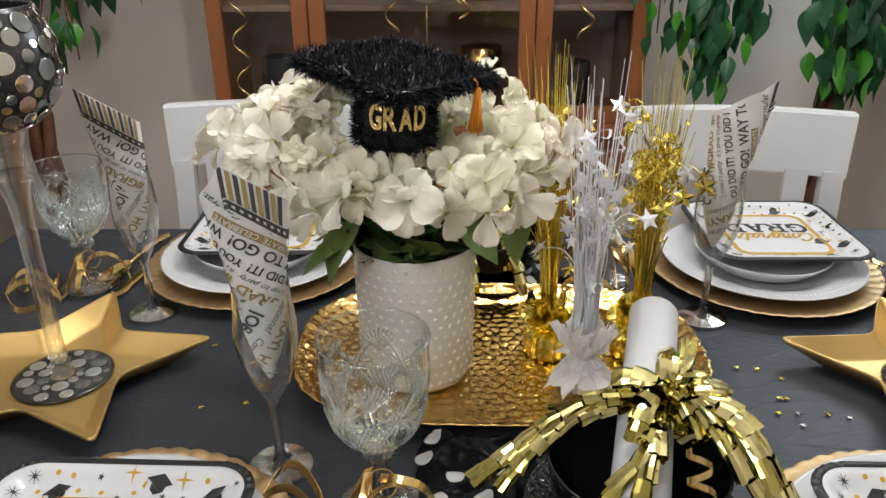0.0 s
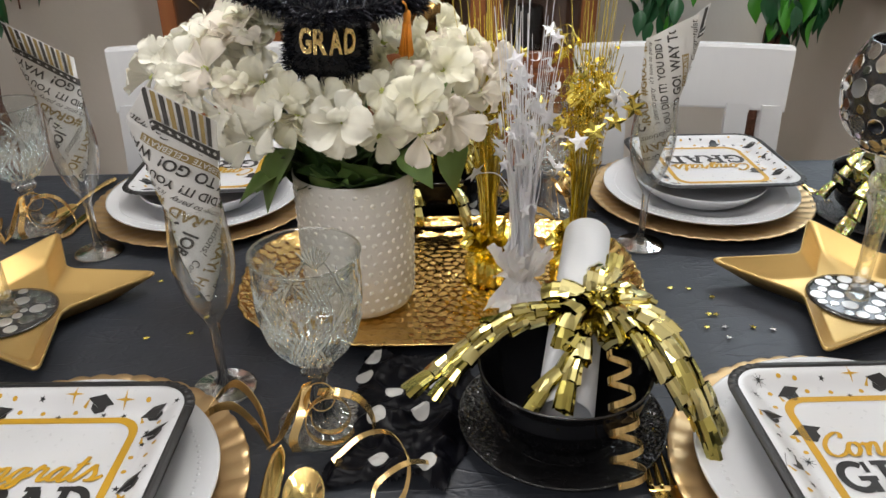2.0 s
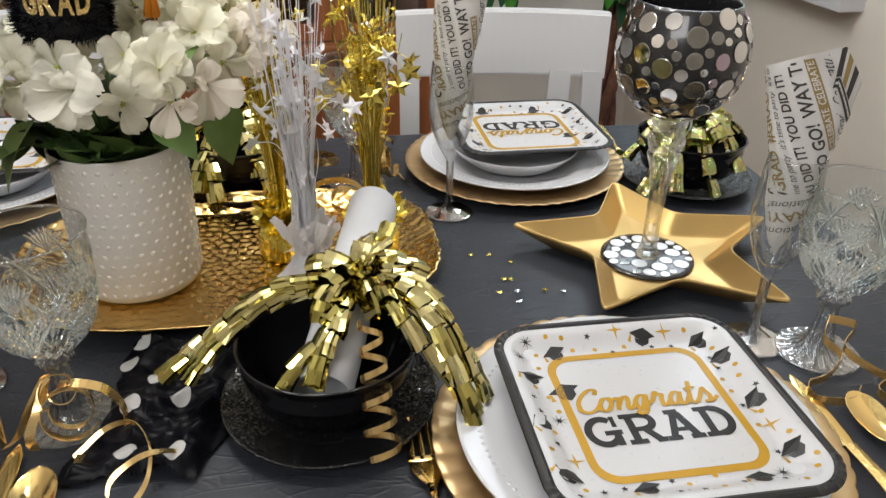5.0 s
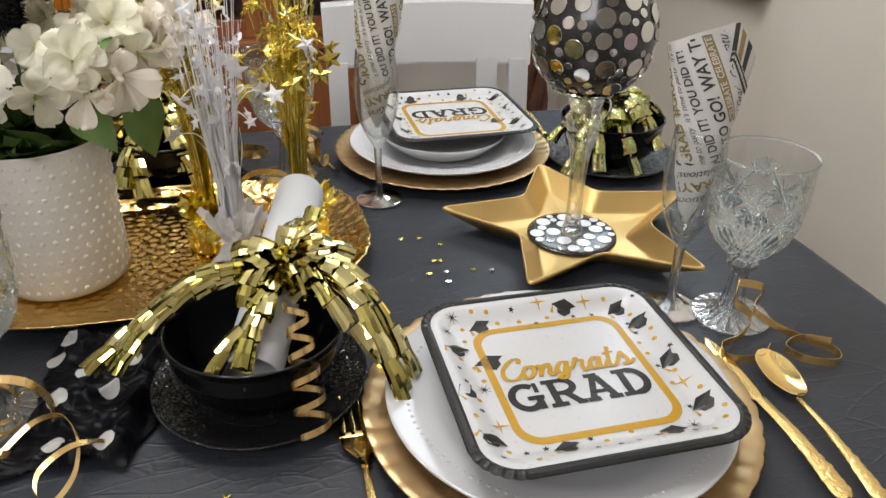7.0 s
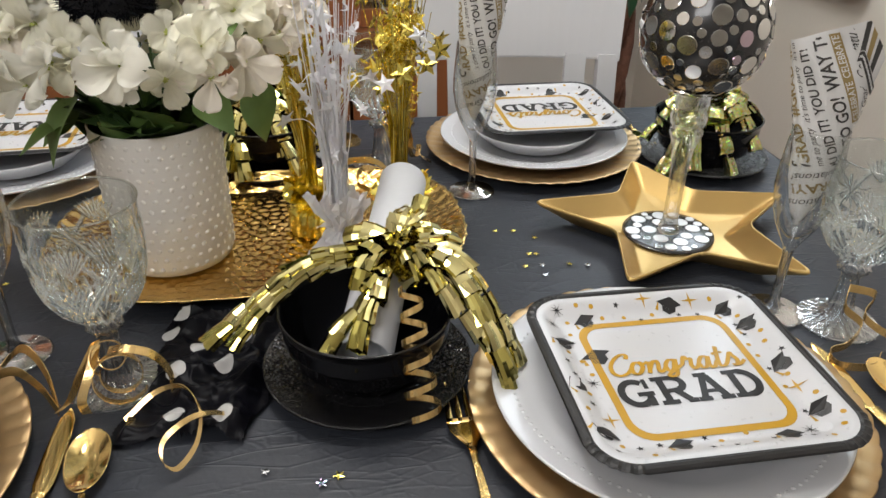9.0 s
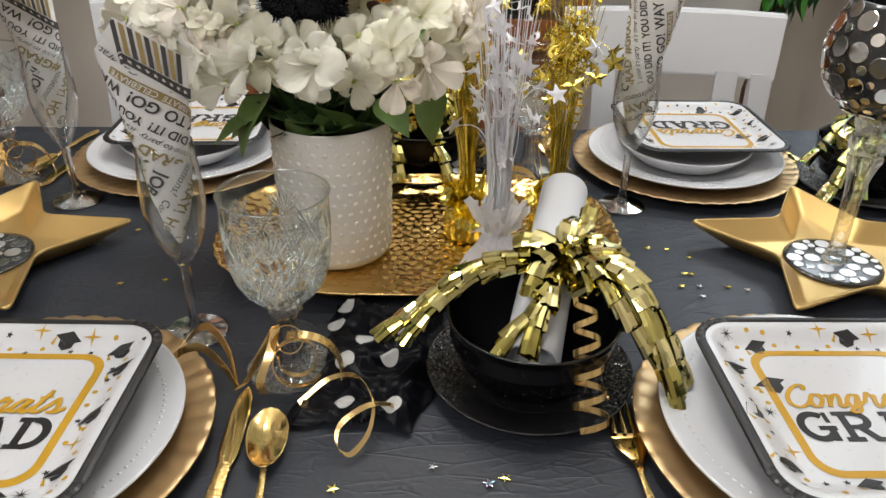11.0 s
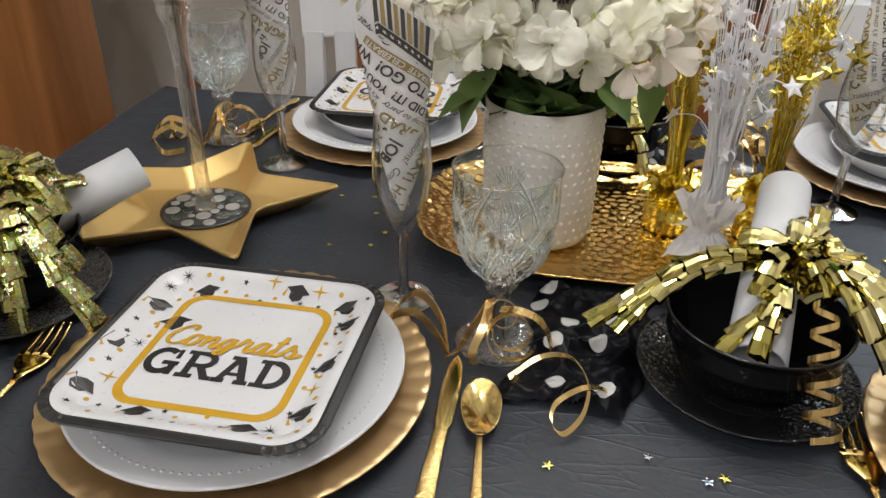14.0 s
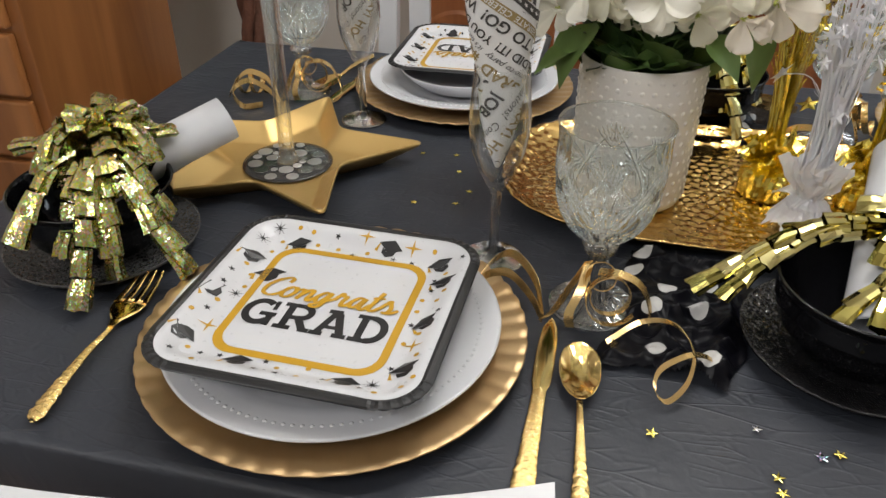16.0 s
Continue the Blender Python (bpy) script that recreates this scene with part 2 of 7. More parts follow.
M_FOIL = leafed_foil("pale_gold_foil", (0.50, 0.44, 0.12), (0.86, 0.78, 0.40), 0.10)
M_HOLO = sparkle("holographic_gold_foil", (0.50, 0.49, 0.10), 700, 1.9, 0.26, 0.2, 1.0, 0.32)
M_GOLDFOIL = mat("bright_gold_foil", (0.92, 0.72, 0.17), 0.2, 1.0, var=0.2, scale=70, bump=0.3, bscale=90)
M_RIBBON = mat("bronze_gold_ribbon", (0.70, 0.50, 0.22), 0.2, 0.9, var=0.15, scale=40)
M_IRID = silk("iridescent_film", (0.88, 0.82, 0.88), (0.86, 0.92, 0.93), 55, 0.34)
M_BLACKPAPER = mat("black_print", (0.014, 0.014, 0.015), 0.42, var=0.2)
M_PAPER = mat("white_coated_paper", (0.555, 0.565, 0.590), 0.3, var=0.02, coat=0.15)
M_SCROLL = mat("white_scroll_paper", (0.555, 0.565, 0.590), 0.55, var=0.02)
M_YELLOW = mat("golden_yellow_print", (0.47, 0.265, 0.015), 0.4, var=0.05)
M_NAPKIN = mat("white_paper_napkin", (0.70, 0.70, 0.70), 0.8, var=0.04, scale=30, bump=0.15, bscale=400)
M_NAPGREY = mat("charcoal_print", (0.055, 0.052, 0.05), 0.7)
M_NAPGOLD = mat("antique_gold_print", (0.30, 0.22, 0.09), 0.7)
M_BLACKBOWL = mat("black_glazed_stoneware", (0.005, 0.005, 0.006), 0.07, var=0.2, spec=0.42)
M_SAUCER = sparkle("pebbled_dark_glass", (0.012, 0.012, 0.013), 560, 0.0, 0.0, 0.18, 0.0, 0.8)
M_SAUCERCLEAR = sparkle("pebbled_clear_glass", (0.06, 0.06, 0.06), 560, 0.0, 0.0, 0.16, 0.0, 0.8)
M_TINSEL = mat("black_tinsel", (0.030, 0.032, 0.042), 0.2, 0.6, var=0.5, scale=300)
M_HATBOARD = mat("black_felt", (0.008, 0.008, 0.01), 0.8)
M_GLITTER = sparkle("gold_glitter", (0.85, 0.6, 0.18), 900, 0.3, 0.15, 0.25)
M_ORANGE = mat("orange_thread", (0.75, 0.26, 0.02), 0.55, var=0.2, scale=200)
M_PETAL = silk("cream_silk_petal", (0.91, 0.885, 0.70), (0.92, 0.905, 0.82), 35, 0.38)
M_PETALBLUE = silk("white_silk_petal", (0.91, 0.90, 0.84), (0.92, 0.905, 0.80), 35, 0.38)
M_PETALBLUSH = silk("blush_silk_petal", (0.91, 0.82, 0.79), (0.91, 0.89, 0.74), 22, 0.38)
M_LEAF = mat("silk_leaf", (0.045, 0.090, 0.026), 0.45, var=0.5, scale=40)
M_PISTIL = mat("yellow_green_flower_centre", (0.55, 0.60, 0.16), 0.6, var=0.3, scale=120)
M_LEAFLIGHT = mat("light_silk_leaf", (0.13, 0.22, 0.06), 0.5, var=0.35, scale=40)
M_FICUS = mat("ficus_leaf", (0.010, 0.048, 0.024), 0.35, scale=6, col2=(0.022, 0.105, 0.035))
M_FICUSNEW = mat("young_ficus_leaf", (0.05, 0.24, 0.02), 0.35, var=0.2)
M_BARK = mat("ficus_bark", (0.12, 0.05, 0.03), 0.8, var=0.5, scale=30, bump=0.8, bscale=60, bdist=0.01)
M_MOSAIC = mat("black_mosaic_grout", (0.018, 0.018, 0.020), 0.25, coat=0.4)
M_MIRROR = mat("mirror_disc", (0.80, 0.79, 0.77), 0.06, 1.0, var=0.05, rvar=0.03)
M_MIRRORDIM = mat("pewter_mirror_disc", (0.38, 0.38, 0.37), 0.16, 1.0, var=0.1)
M_FOOTDISC = mat("satin_silver_disc", (0.62, 0.61, 0.60), 0.34, 0.9, var=0.12)
M_MIRRORPINK = mat("mauve_mirror_disc", (0.55, 0.44, 0.52), 0.08, 1.0, var=0.1)
M_DOTFABRIC = mat("black_satin", (0.004, 0.004, 0.006), 0.32, spec=0.12, bump=0.1, bscale=500)
M_WHITEDOT = mat("white_satin_dot", (0.44, 0.435, 0.43), 0.45)
M_SILVERSTAR = mat("silver_confetti", (0.8, 0.82, 0.86), 0.15, 1.0)
M_BLUESTAR = sparkle("holographic_confetti", (0.5, 0.6, 0.85), 700, 1.0, 0.5)
M_GOBLET = thin_glass("clear_crystal", (0.965, 0.985, 0.988), 1.6)
M_CUT = cut_facets("cut_crystal_facets", (0.955, 0.985, 0.99))
M_STEMGLASS = clear_glass("stem_glass", (0.975, 0.988, 0.988), 0.6)
M_FLUTESTEM = clear_glass("flute_stem_glass", (0.98, 0.99, 0.99), 0.3)
M_FLUTE = thin_glass("flute_glass", (0.98, 0.988, 0.988), 2.2)
M_PANE = thin_glass("cabinet_pane", (0.90, 0.89, 0.88), 1.2)
M_BLIND = mat("white_blind", (0.75, 0.77, 0.8), 0.5)
M_BALLOON = mat("pearl_white_balloon", (0.8, 0.79, 0.77), 0.25, coat=0.4)

# ---- mesh helpers ----
TAU = 2 * math.pi


def mesh_ob(name, verts, faces, material, parent=None, label="", smooth=True, mats=None, index=None):
    me = bpy.data.meshes.new(name)
    me.from_pydata([tuple(v) for v in verts], [], [tuple(f) for f in faces])
    for m in (mats or [material]):
        me.materials.append(m)
    if index is not None:
        me.polygons.foreach_set("material_index", index)
    if smooth:
        me.polygons.foreach_set("use_smooth", [True] * len(me.polygons))
    me.update()
    ob = new(name, me)
    if parent:
        ob.parent = parent
    if label:
        ob["label"] = label
    return ob


def part(name, bm, material, parent, label="", smooth=True):
    me = bpy.data.meshes.new(name)
    bm.to_mesh(me)
    bm.free()
    me.materials.append(material)
    if smooth:
        me.polygons.foreach_set("use_smooth", [True] * len(me.polygons))
    ob = new(name, me)
    ob.parent = parent
    if label:
        ob["label"] = label
    return ob


def thing(name, label, category, m=None, group=""):
    ob = new(name)
    ob.empty_display_size = 0.05
    if m is not None:
        ob.matrix_world = m
    return tagged(ob, label, category, group)


def lathe(profile, n=48, fn=None):
    """Verts and faces of a turned shape; profile of (radius, z); fn(angle, i, r, z) may shift r and z."""
    vs, fs = [], []
    for i, (r, z) in enumerate(profile):
        for k in range(n):
            a = TAU * k / n
            rr, zz = fn(a, i, r, z) if fn else (r, z)
            vs.append((rr * math.cos(a), rr * math.sin(a), zz))
    for i in range(len(profile) - 1):
        for k in range(n):
            k2 = (k + 1) % n
            fs.append((i * n + k, i * n + k2, (i + 1) * n + k2, (i + 1) * n + k))
    return vs, fs


def resample(profile, per):
    out = []
    for (r0, z0), (r1, z1) in zip(profile, profile[1:]):
        for j in range(per):
            f = j / per
            out.append((r0 + (r1 - r0) * f, z0 + (z1 - z0) * f))
    out.append(profile[-1])
    return out


def curve_pts(ctrl, n):
    """Points along a Catmull-Rom curve through ctrl."""
    c = [Vector(p) for p in ctrl]
    c = [2 * c[0] - c[1]] + c + [2 * c[-1] - c[-2]]
    out = []
    seg = len(c) - 3
    for j in range(n + 1):
        u = j / n * seg
        i = min(int(u), seg - 1)
        t = u - i
        p0, p1, p2, p3 = c[i:i + 4]
        out.append(0.5 * ((2 * p1) + (p2 - p0) * t + (2 * p0 - 5 * p1 + 4 * p2 - p3) * t * t + (3 * p1 - p0 - 3 * p2 + p3) * t ** 3))
    return out


def tube(pts, rad, n=8):
    """A round tube along pts; rad a number or one for each point."""
    vs, fs = [], []
    up = Vector((0.13, 0.21, 0.97))
    for i, p in enumerate(pts):
        d = (pts[min(i + 1, len(pts) - 1)] - pts[max(i - 1, 0)]).normalized()
        a = d.cross(up if abs(d.dot(up)) < 0.95 else Vector((1, 0, 0))).normalized()
        b = d.cross(a)
        r = rad if isinstance(rad, float) else rad[i]
        for k in range(n):
            t = TAU * k / n
            vs.append(p + a * (r * math.cos(t)) + b * (r * math.sin(t)))
    m = len(pts)
    for i in range(m - 1):
        for k in range(n):
            k2 = (k + 1) % n
            fs.append((i * n + k, i * n + k2, (i + 1) * n + k2, (i + 1) * n + k))
    fs.append(tuple(range(n))[::-1])
    fs.append(tuple((m - 1) * n + k for k in range(n)))
    return vs, fs


def ribbon(pts, width, side, thick=0.0004):
    """A flat ribbon along pts, its width along side (a vector, or one for each point)."""
    vs, fs = [], []
    n = len(pts)
    for i, p in enumerate(pts):
        s = (side[i] if isinstance(side, list) else side).normalized()
        d = (pts[min(i + 1, n - 1)] - pts[max(i - 1, 0)]).normalized()
        o = d.cross(s).normalized() * thick
        h = s * (width / 2)
        vs += [p - h - o, p + h - o, p + h + o, p - h + o]
    for i in range(n - 1):
        for k in range(4):
            k2 = (k + 1) % 4
            fs.append((i * 4 + k, i * 4 + k2, i * 4 + 4 + k2, i * 4 + 4 + k))
    return vs, fs


def joined(pieces):
    vs, fs = [], []
    for v, f in pieces:
        o = len(vs)
        vs += list(v)
        fs += [tuple(i + o for i in q) for q in f]
    return vs, fs


def moved(vf, m):
    return [m @ Vector(v) for v in vf[0]], vf[1]


def box_bm(bm, sx, sy, sz, m=None, bevel=0.0):
    r = bmesh.ops.create_cube(bm, size=1.0)
    bmesh.ops.scale(bm, vec=(sx, sy, sz), verts=r["verts"])
    if bevel:
        es = list({e for v in r["verts"] for e in v.link_edges})
        r2 = bmesh.ops.bevel(bm, geom=es, offset=bevel, segments=2, affect="EDGES", profile=0.6)
        vs = list({v for f in r2["faces"] for v in f.verts} | {v for v in r["verts"] if v.is_valid})
    else:
        vs = r["verts"]
    if m is not None:
        bmesh.ops.transform(bm, matrix=m, verts=vs)
    return bm


def board(name, sx, sy, sz, m, material, parent=None, bevel=0.003, label="", smooth=False):
    bm = box_bm(bmesh.new(), sx, sy, sz, None, bevel)
    me = bpy.data.meshes.new(name)
    bm.to_mesh(me)
    bm.free()
    me.materials.append(material)
    ob = new(name, me)
    ob.parent = parent
    ob.matrix_basis = m
    if label:
        ob["label"] = label
    return ob


_texts = {}


def text_flat(s, size, bold=0.0, shear=0.0):
    """Triangles of a word in the built-in font: verts (x, y) from its lower left, faces, and its width."""
    key = (s, size, bold, shear)
    if key not in _texts:
        cu = bpy.data.curves.new("word", "FONT")
        cu.body, cu.size, cu.offset, cu.shear, cu.resolution_u = s, size, bold * size, shear, 3
        ob = bpy.data.objects.new("word", cu)
        me = ob.to_mesh()
        vs = [(v.co.x, v.co.y) for v in me.vertices]
        fs = [tuple(p.vertices) for p in me.polygons]
        ob.to_mesh_clear()
        bpy.data.objects.remove(ob)
        bpy.data.curves.remove(cu)
        _texts[key] = (vs, fs, max((v[0] for v in vs), default=0))
    return _texts[key]


def star_flat(n, r0, r1, turn=0.0):
    return [((r0 if k % 2 == 0 else r1) * math.cos(turn + math.pi * k / n), (r0 if k % 2 == 0 else r1) * math.sin(turn + math.pi * k / n)) for k in range(2 * n)]


def structure(ob, label, category):
    return tagged(ob, label, category, kind="structure")


# ---- room ----
X0, X1, Y0, Y1, ZC = -1.95, 1.35, -1.8, 2.62, 2.45
structure(board("floor", X1 - X0 + 0.2, Y1 - Y0 + 0.2, 0.1, pose((X0 + X1) / 2, (Y0 + Y1) / 2, -0.05), M_FLOOR, bevel=0), "dark wooden floor of the dining room", "floor")
structure(board("ceiling", X1 - X0 + 0.2, Y1 - Y0 + 0.2, 0.1, pose((X0 + X1) / 2, (Y0 + Y1) / 2, ZC + 0.05), M_CEIL, bevel=0), "plain white ceiling", "ceiling")
structure(board("wall_north", X1 - X0 + 0.2, 0.1, ZC, pose((X0 + X1) / 2, Y1 + 0.05, ZC / 2), M_WALL, bevel=0), "beige painted wall behind the china cabinet", "wall")
structure(board("wall_south", X1 - X0 + 0.2, 0.1, ZC, pose((X0 + X1) / 2, Y0 - 0.05, ZC / 2), M_WALL, bevel=0), "plain beige wall", "wall")
structure(board("wall_west", 0.1, Y1 - Y0, ZC, pose(X0 - 0.05, (Y0 + Y1) / 2, ZC / 2), M_WALL, bevel=0), "plain beige wall", "wall")
# east wall with the window opening
WY0, WY1, WZ0, WZ1 = 1.52, 2.42, 0.90, 2.05
bm = bmesh.new()
for y0, y1, z0, z1 in ((Y0, WY0, 0, ZC), (WY1, Y1, 0, ZC), (WY0, WY1, 0, WZ0), (WY0, WY1, WZ1, ZC)):
    box_bm(bm, 0.1, y1 - y0, z1 - z0, pose(X1 + 0.05, (y0 + y1) / 2, (z0 + z1) / 2))
me = bpy.data.meshes.new("wall_east")
bm.to_mesh(me)
bm.free()
me.materials.append(M_WALL)
structure(new("wall_east", me), "light beige textured wall with a window", "wall")
win = tagged(new("window_1"), "window with closed white blinds", "window", kind="structure")
win.matrix_world = pose(X1, (WY0 + WY1) / 2, WZ0)
board("window_sill", 0.16, WY1 - WY0 + 0.06, 0.03, pose(0.02, 0, 0.012), M_WHITEPAINT, win)
for yy in (-1, 1):
    board("window_frame", 0.06, 0.04, WZ1 - WZ0, pose(0.06, yy * ((WY1 - WY0) / 2 - 0.02), (WZ1 - WZ0) / 2), M_WHITEPAINT, win)
board("pane", 0.006, WY1 - WY0 - 0.08, WZ1 - WZ0, pose(0.085, 0, (WZ1 - WZ0) / 2), M_PANE, win, 0)
board("blind_rail", 0.03, WY1 - WY0 - 0.09, 0.025, pose(0.03, 0, 0.045), M_BLIND, win)
for k in range(26):
    board("slat", 0.003, WY1 - WY0 - 0.09, 0.044, pose(0.03, 0, 0.085 + k * 0.04, 0, 18), M_BLIND, win, 0)

# ---- table ----
TX0, TX1, TY0, TY1, TZ = -0.733, 0.888, 0.335, 1.287, 0.75
tab = thing("dining_table", "rectangular dining table hidden under a black cover", "table", pose((TX0 + TX1) / 2, (TY0 + TY1) / 2, 0))
board("tabletop", TX1 - TX0 - 0.01, TY1 - TY0 - 0.01, 0.035, pose(0, 0, TZ - 0.021), M_CHERRY, tab)
for sx in (-1, 1):
    for sy in (-1, 1):
        board("leg", 0.07, 0.07, TZ - 0.04, pose(sx * 0.72, sy * 0.4, (TZ - 0.04) / 2), M_CHERRY, tab)
# the cover: top and a hanging, softly waved skirt
vs, fs = [], []
nx, ny = 60, 40
per = []
for i in range(nx):
    per.append((TX0 + (TX1 - TX0) * i / nx, TY0, 0, -1))
for i in range(ny):
    per.append((TX1, TY0 + (TY1 - TY0) * i / ny, 1, 0))
for i in range(nx):
    per.append((TX1 - (TX1 - TX0) * i / nx, TY1, 0, 1))
for i in range(ny):
    per.append((TX0, TY1 - (TY1 - TY0) * i / ny, -1, 0))
N = len(per)
drops = [(-0.006, 0.0), (0.0, -0.0015), (0.004, -0.006), (0.006, -0.05), (0.008, -0.12), (0.01, -0.22)]
for j, (o, dz) in enumerate(drops):
    for i, (x, y, ox, oy) in enumerate(per):
        w = o + (0.012 * math.sin(i * 0.55) + 0.006 * math.sin(i * 1.31)) * max(0, -dz - 0.01) / 0.2
        vs.append((x + ox * w, y + oy * w, TZ + dz))
for j in range(len(drops) - 1):
    for i in range(N):
        i2 = (i + 1) % N
        fs.append((j * N + i, (j + 1) * N + i, (j + 1) * N + i2, j * N + i2))
o = len(vs)
gx, gy = 120, 72
for b in range(gy + 1):
    for a in range(gx + 1):
        x, y = TX0 + 0.006 + (TX1 - TX0 - 0.012) * a / gx, TY0 + 0.006 + (TY1 - TY0 - 0.012) * b / gy
        edge = min(a, gx - a, b, gy - b) > 0
        z = TZ + (0.0006 * noise.noise((x * 14, y * 9, 0)) - 0.0008 if edge else 0)
        # pressed fold lines of the cover
        z += 0.0012 * max(0, 1 - abs(x - 0.085) / 0.012) * edge + 0.001 * max(0, 1 - abs(y - 0.50) / 0.012) * edge
        vs.append((x, y, z))
for b in range(gy):
    for a in range(gx):
        k = o + b * (gx + 1) + a
        fs.append((k, k + 1, k + gx + 2, k + gx + 1))
tagged(mesh_ob("tablecloth", vs, fs, M_CLOTH), "black thin crinkled table cover draped over the dining table", "tablecloth")

# ---- place settings ----


def charger(m, label):
    def scallop(a, i, r, z):
        f = max(0.0, (r - 0.105) / 0.06)
        w = abs(math.sin(a * 24))
        return r * (1 + 0.006 * f * w), z + 0.0019 * f * (w - 0.5)
    prof = [(0.0001, 0.003), (0.05, 0.003), (0.095, 0.003), (0.108, 0.0045), (0.122, 0.009), (0.14, 0.0125), (0.158, 0.0152), (0.1645, 0.0166), (0.1656, 0.0158), (0.158, 0.0125), (0.14, 0.009), (0.12, 0.005), (0.105, 0.0), (0.05, 0.0), (0.0001, 0.0)]
    v, f = lathe(prof, 288, scallop)
    ob = mesh_ob("charger_plate", v, f, M_CHARGER)
    ob.matrix_world = m
    return tagged(ob, label, "charger plate", "charger plates under the settings")


def dinner_plate(m):
    root = thing("dinner_plate", "white porcelain plate with a beaded rim on a gold charger", "plate", m, "white plates of the settings")
    prof = [(0.0001, 0.006), (0.07, 0.006), (0.088, 0.009), (0.1, 0.017), (0.112, 0.021), (0.138, 0.026), (0.1405, 0.0265), (0.141, 0.025), (0.137, 0.022), (0.11, 0.016), (0.092, 0.006), (0.085, 0.0), (0.075, 0.0), (0.0001, 0.002)]
    v, f = lathe(prof, 96)
    mesh_ob("plate_body", v, f, M_PORCELAIN, root)
    beads = []
    for k in range(112):
        a = TAU * k / 112
        bv, bf = lathe([(0.0001, 0.0011), (0.0012, 0.0008), (0.0019, 0)], 8)
        beads.append(moved((bv, bf), pose(0.124 * math.cos(a), 0.124 * math.sin(a), 0.0232)))
    mesh_ob("bead_ring", *joined(beads), M_PORCELAIN, root)
    return root


def soup_bowl(m):
    prof = [(0.0001, 0.004), (0.05, 0.004), (0.075, 0.012), (0.092, 0.0255), (0.098, 0.0318), (0.1, 0.0322), (0.1, 0.0305), (0.094, 0.0235), (0.078, 0.009), (0.06, 0.0), (0.0001, 0.0)]
    v, f = lathe(prof, 72)
    ob = mesh_ob("soup_bowl", v, f, M_PORCELAIN)
    ob.matrix_world = m
    return tagged(ob, "shallow white porcelain bowl nested on a plate", "bowl", "white bowls of the settings")


PH, PR = 0.1178, 0.040


def plate_inset(x, y):
    """How far a point lies inside the rounded square's edge."""
    qx, qy = abs(x) - (PH - PR), abs(y) - (PH - PR)
    return PR - (math.hypot(max(qx, 0), max(qy, 0)) + min(max(qx, qy), 0))


def plate_z(x, y):
    d = plate_inset(x, y)
    t = min(max((0.036 - d) / 0.024, 0), 1)
    return 0.0110 * t * t * (3 - 2 * t)


def rounded_ring(h, r, n=12):
    out = []
    for c in range(4):
        cx, cy = (h - r) * (1, -1, -1, 1)[c], (h - r) * (1, 1, -1, -1)[c]
        for k in range(n + 1):
            a = math.pi / 2 * (c + k / n)
            out.append((cx + r * math.cos(a), cy + r * math.sin(a)))
    return out


def plate_rings(insets, zs, n=12):
    vs, fs = [], []
    for d, z in zip(insets, zs):
        vs += [(x, y, z) for x, y in rounded_ring(PH - d, max(PR - d, 0.010), n)]
    k = 4 * (n + 1)
    for j in range(len(insets) - 1):
        for i in range(k):
            i2 = (i + 1) % k
            fs.append((j * k + i, j * k + i2, (j + 1) * k + i2, (j + 1) * k + i))
    return vs, fs, k


HATS = [(-.062, .084, 20), (.030, .094, -15), (.084, .083, 30), (.094, .055, 20), (.094, -.006, 45), (.094, -.066, 25), (.053, -.090, -8), (-.040, -.088, 12), (-.098, -.070, -35), (-.103, -.012, 45), (-.095, .050, 0)]
BURSTS = [(-.088, .097, 0), (-.098, .078, 0), (-.085, -.005, 0), (.074, -.086, 0), (.004, .102, 1), (.053, .097, 1), (-.086, -.052, 1), (.092, -.036, 1)]


def print_mesh(polys, lift=0.0004):
    """Flat printed shapes laid on the paper plate's surface."""
    vs, fs = [], []
    for p in polys:
        o = len(vs)
        vs += [(x, y, plate_z(x, y) + lift) for x, y in p]
        fs.append(tuple(range(o, o + len(p))))
    return vs, fs


def stroke(pts, w, z):
    """A flat stroke along pts; w one width, or one for each point."""
    vs = []
    n = len(pts)
    for i, p in enumerate(pts):
        d = (pts[min(i + 1, n - 1)] - pts[max(i - 1, 0)])
        d = Vector((d.x, d.y, 0)).normalized()
        o = Vector((-d.y, d.x, 0)) * ((w[i] if isinstance(w, list) else w) / 2)
        lift = z + 0.00025 * i / n
        vs += [(p.x + o.x, p.y + o.y, lift), (p.x - o.x, p.y - o.y, lift)]
    return vs, [(2 * i, 2 * i + 1, 2 * i + 3, 2 * i + 2) for i in range(n - 1)]


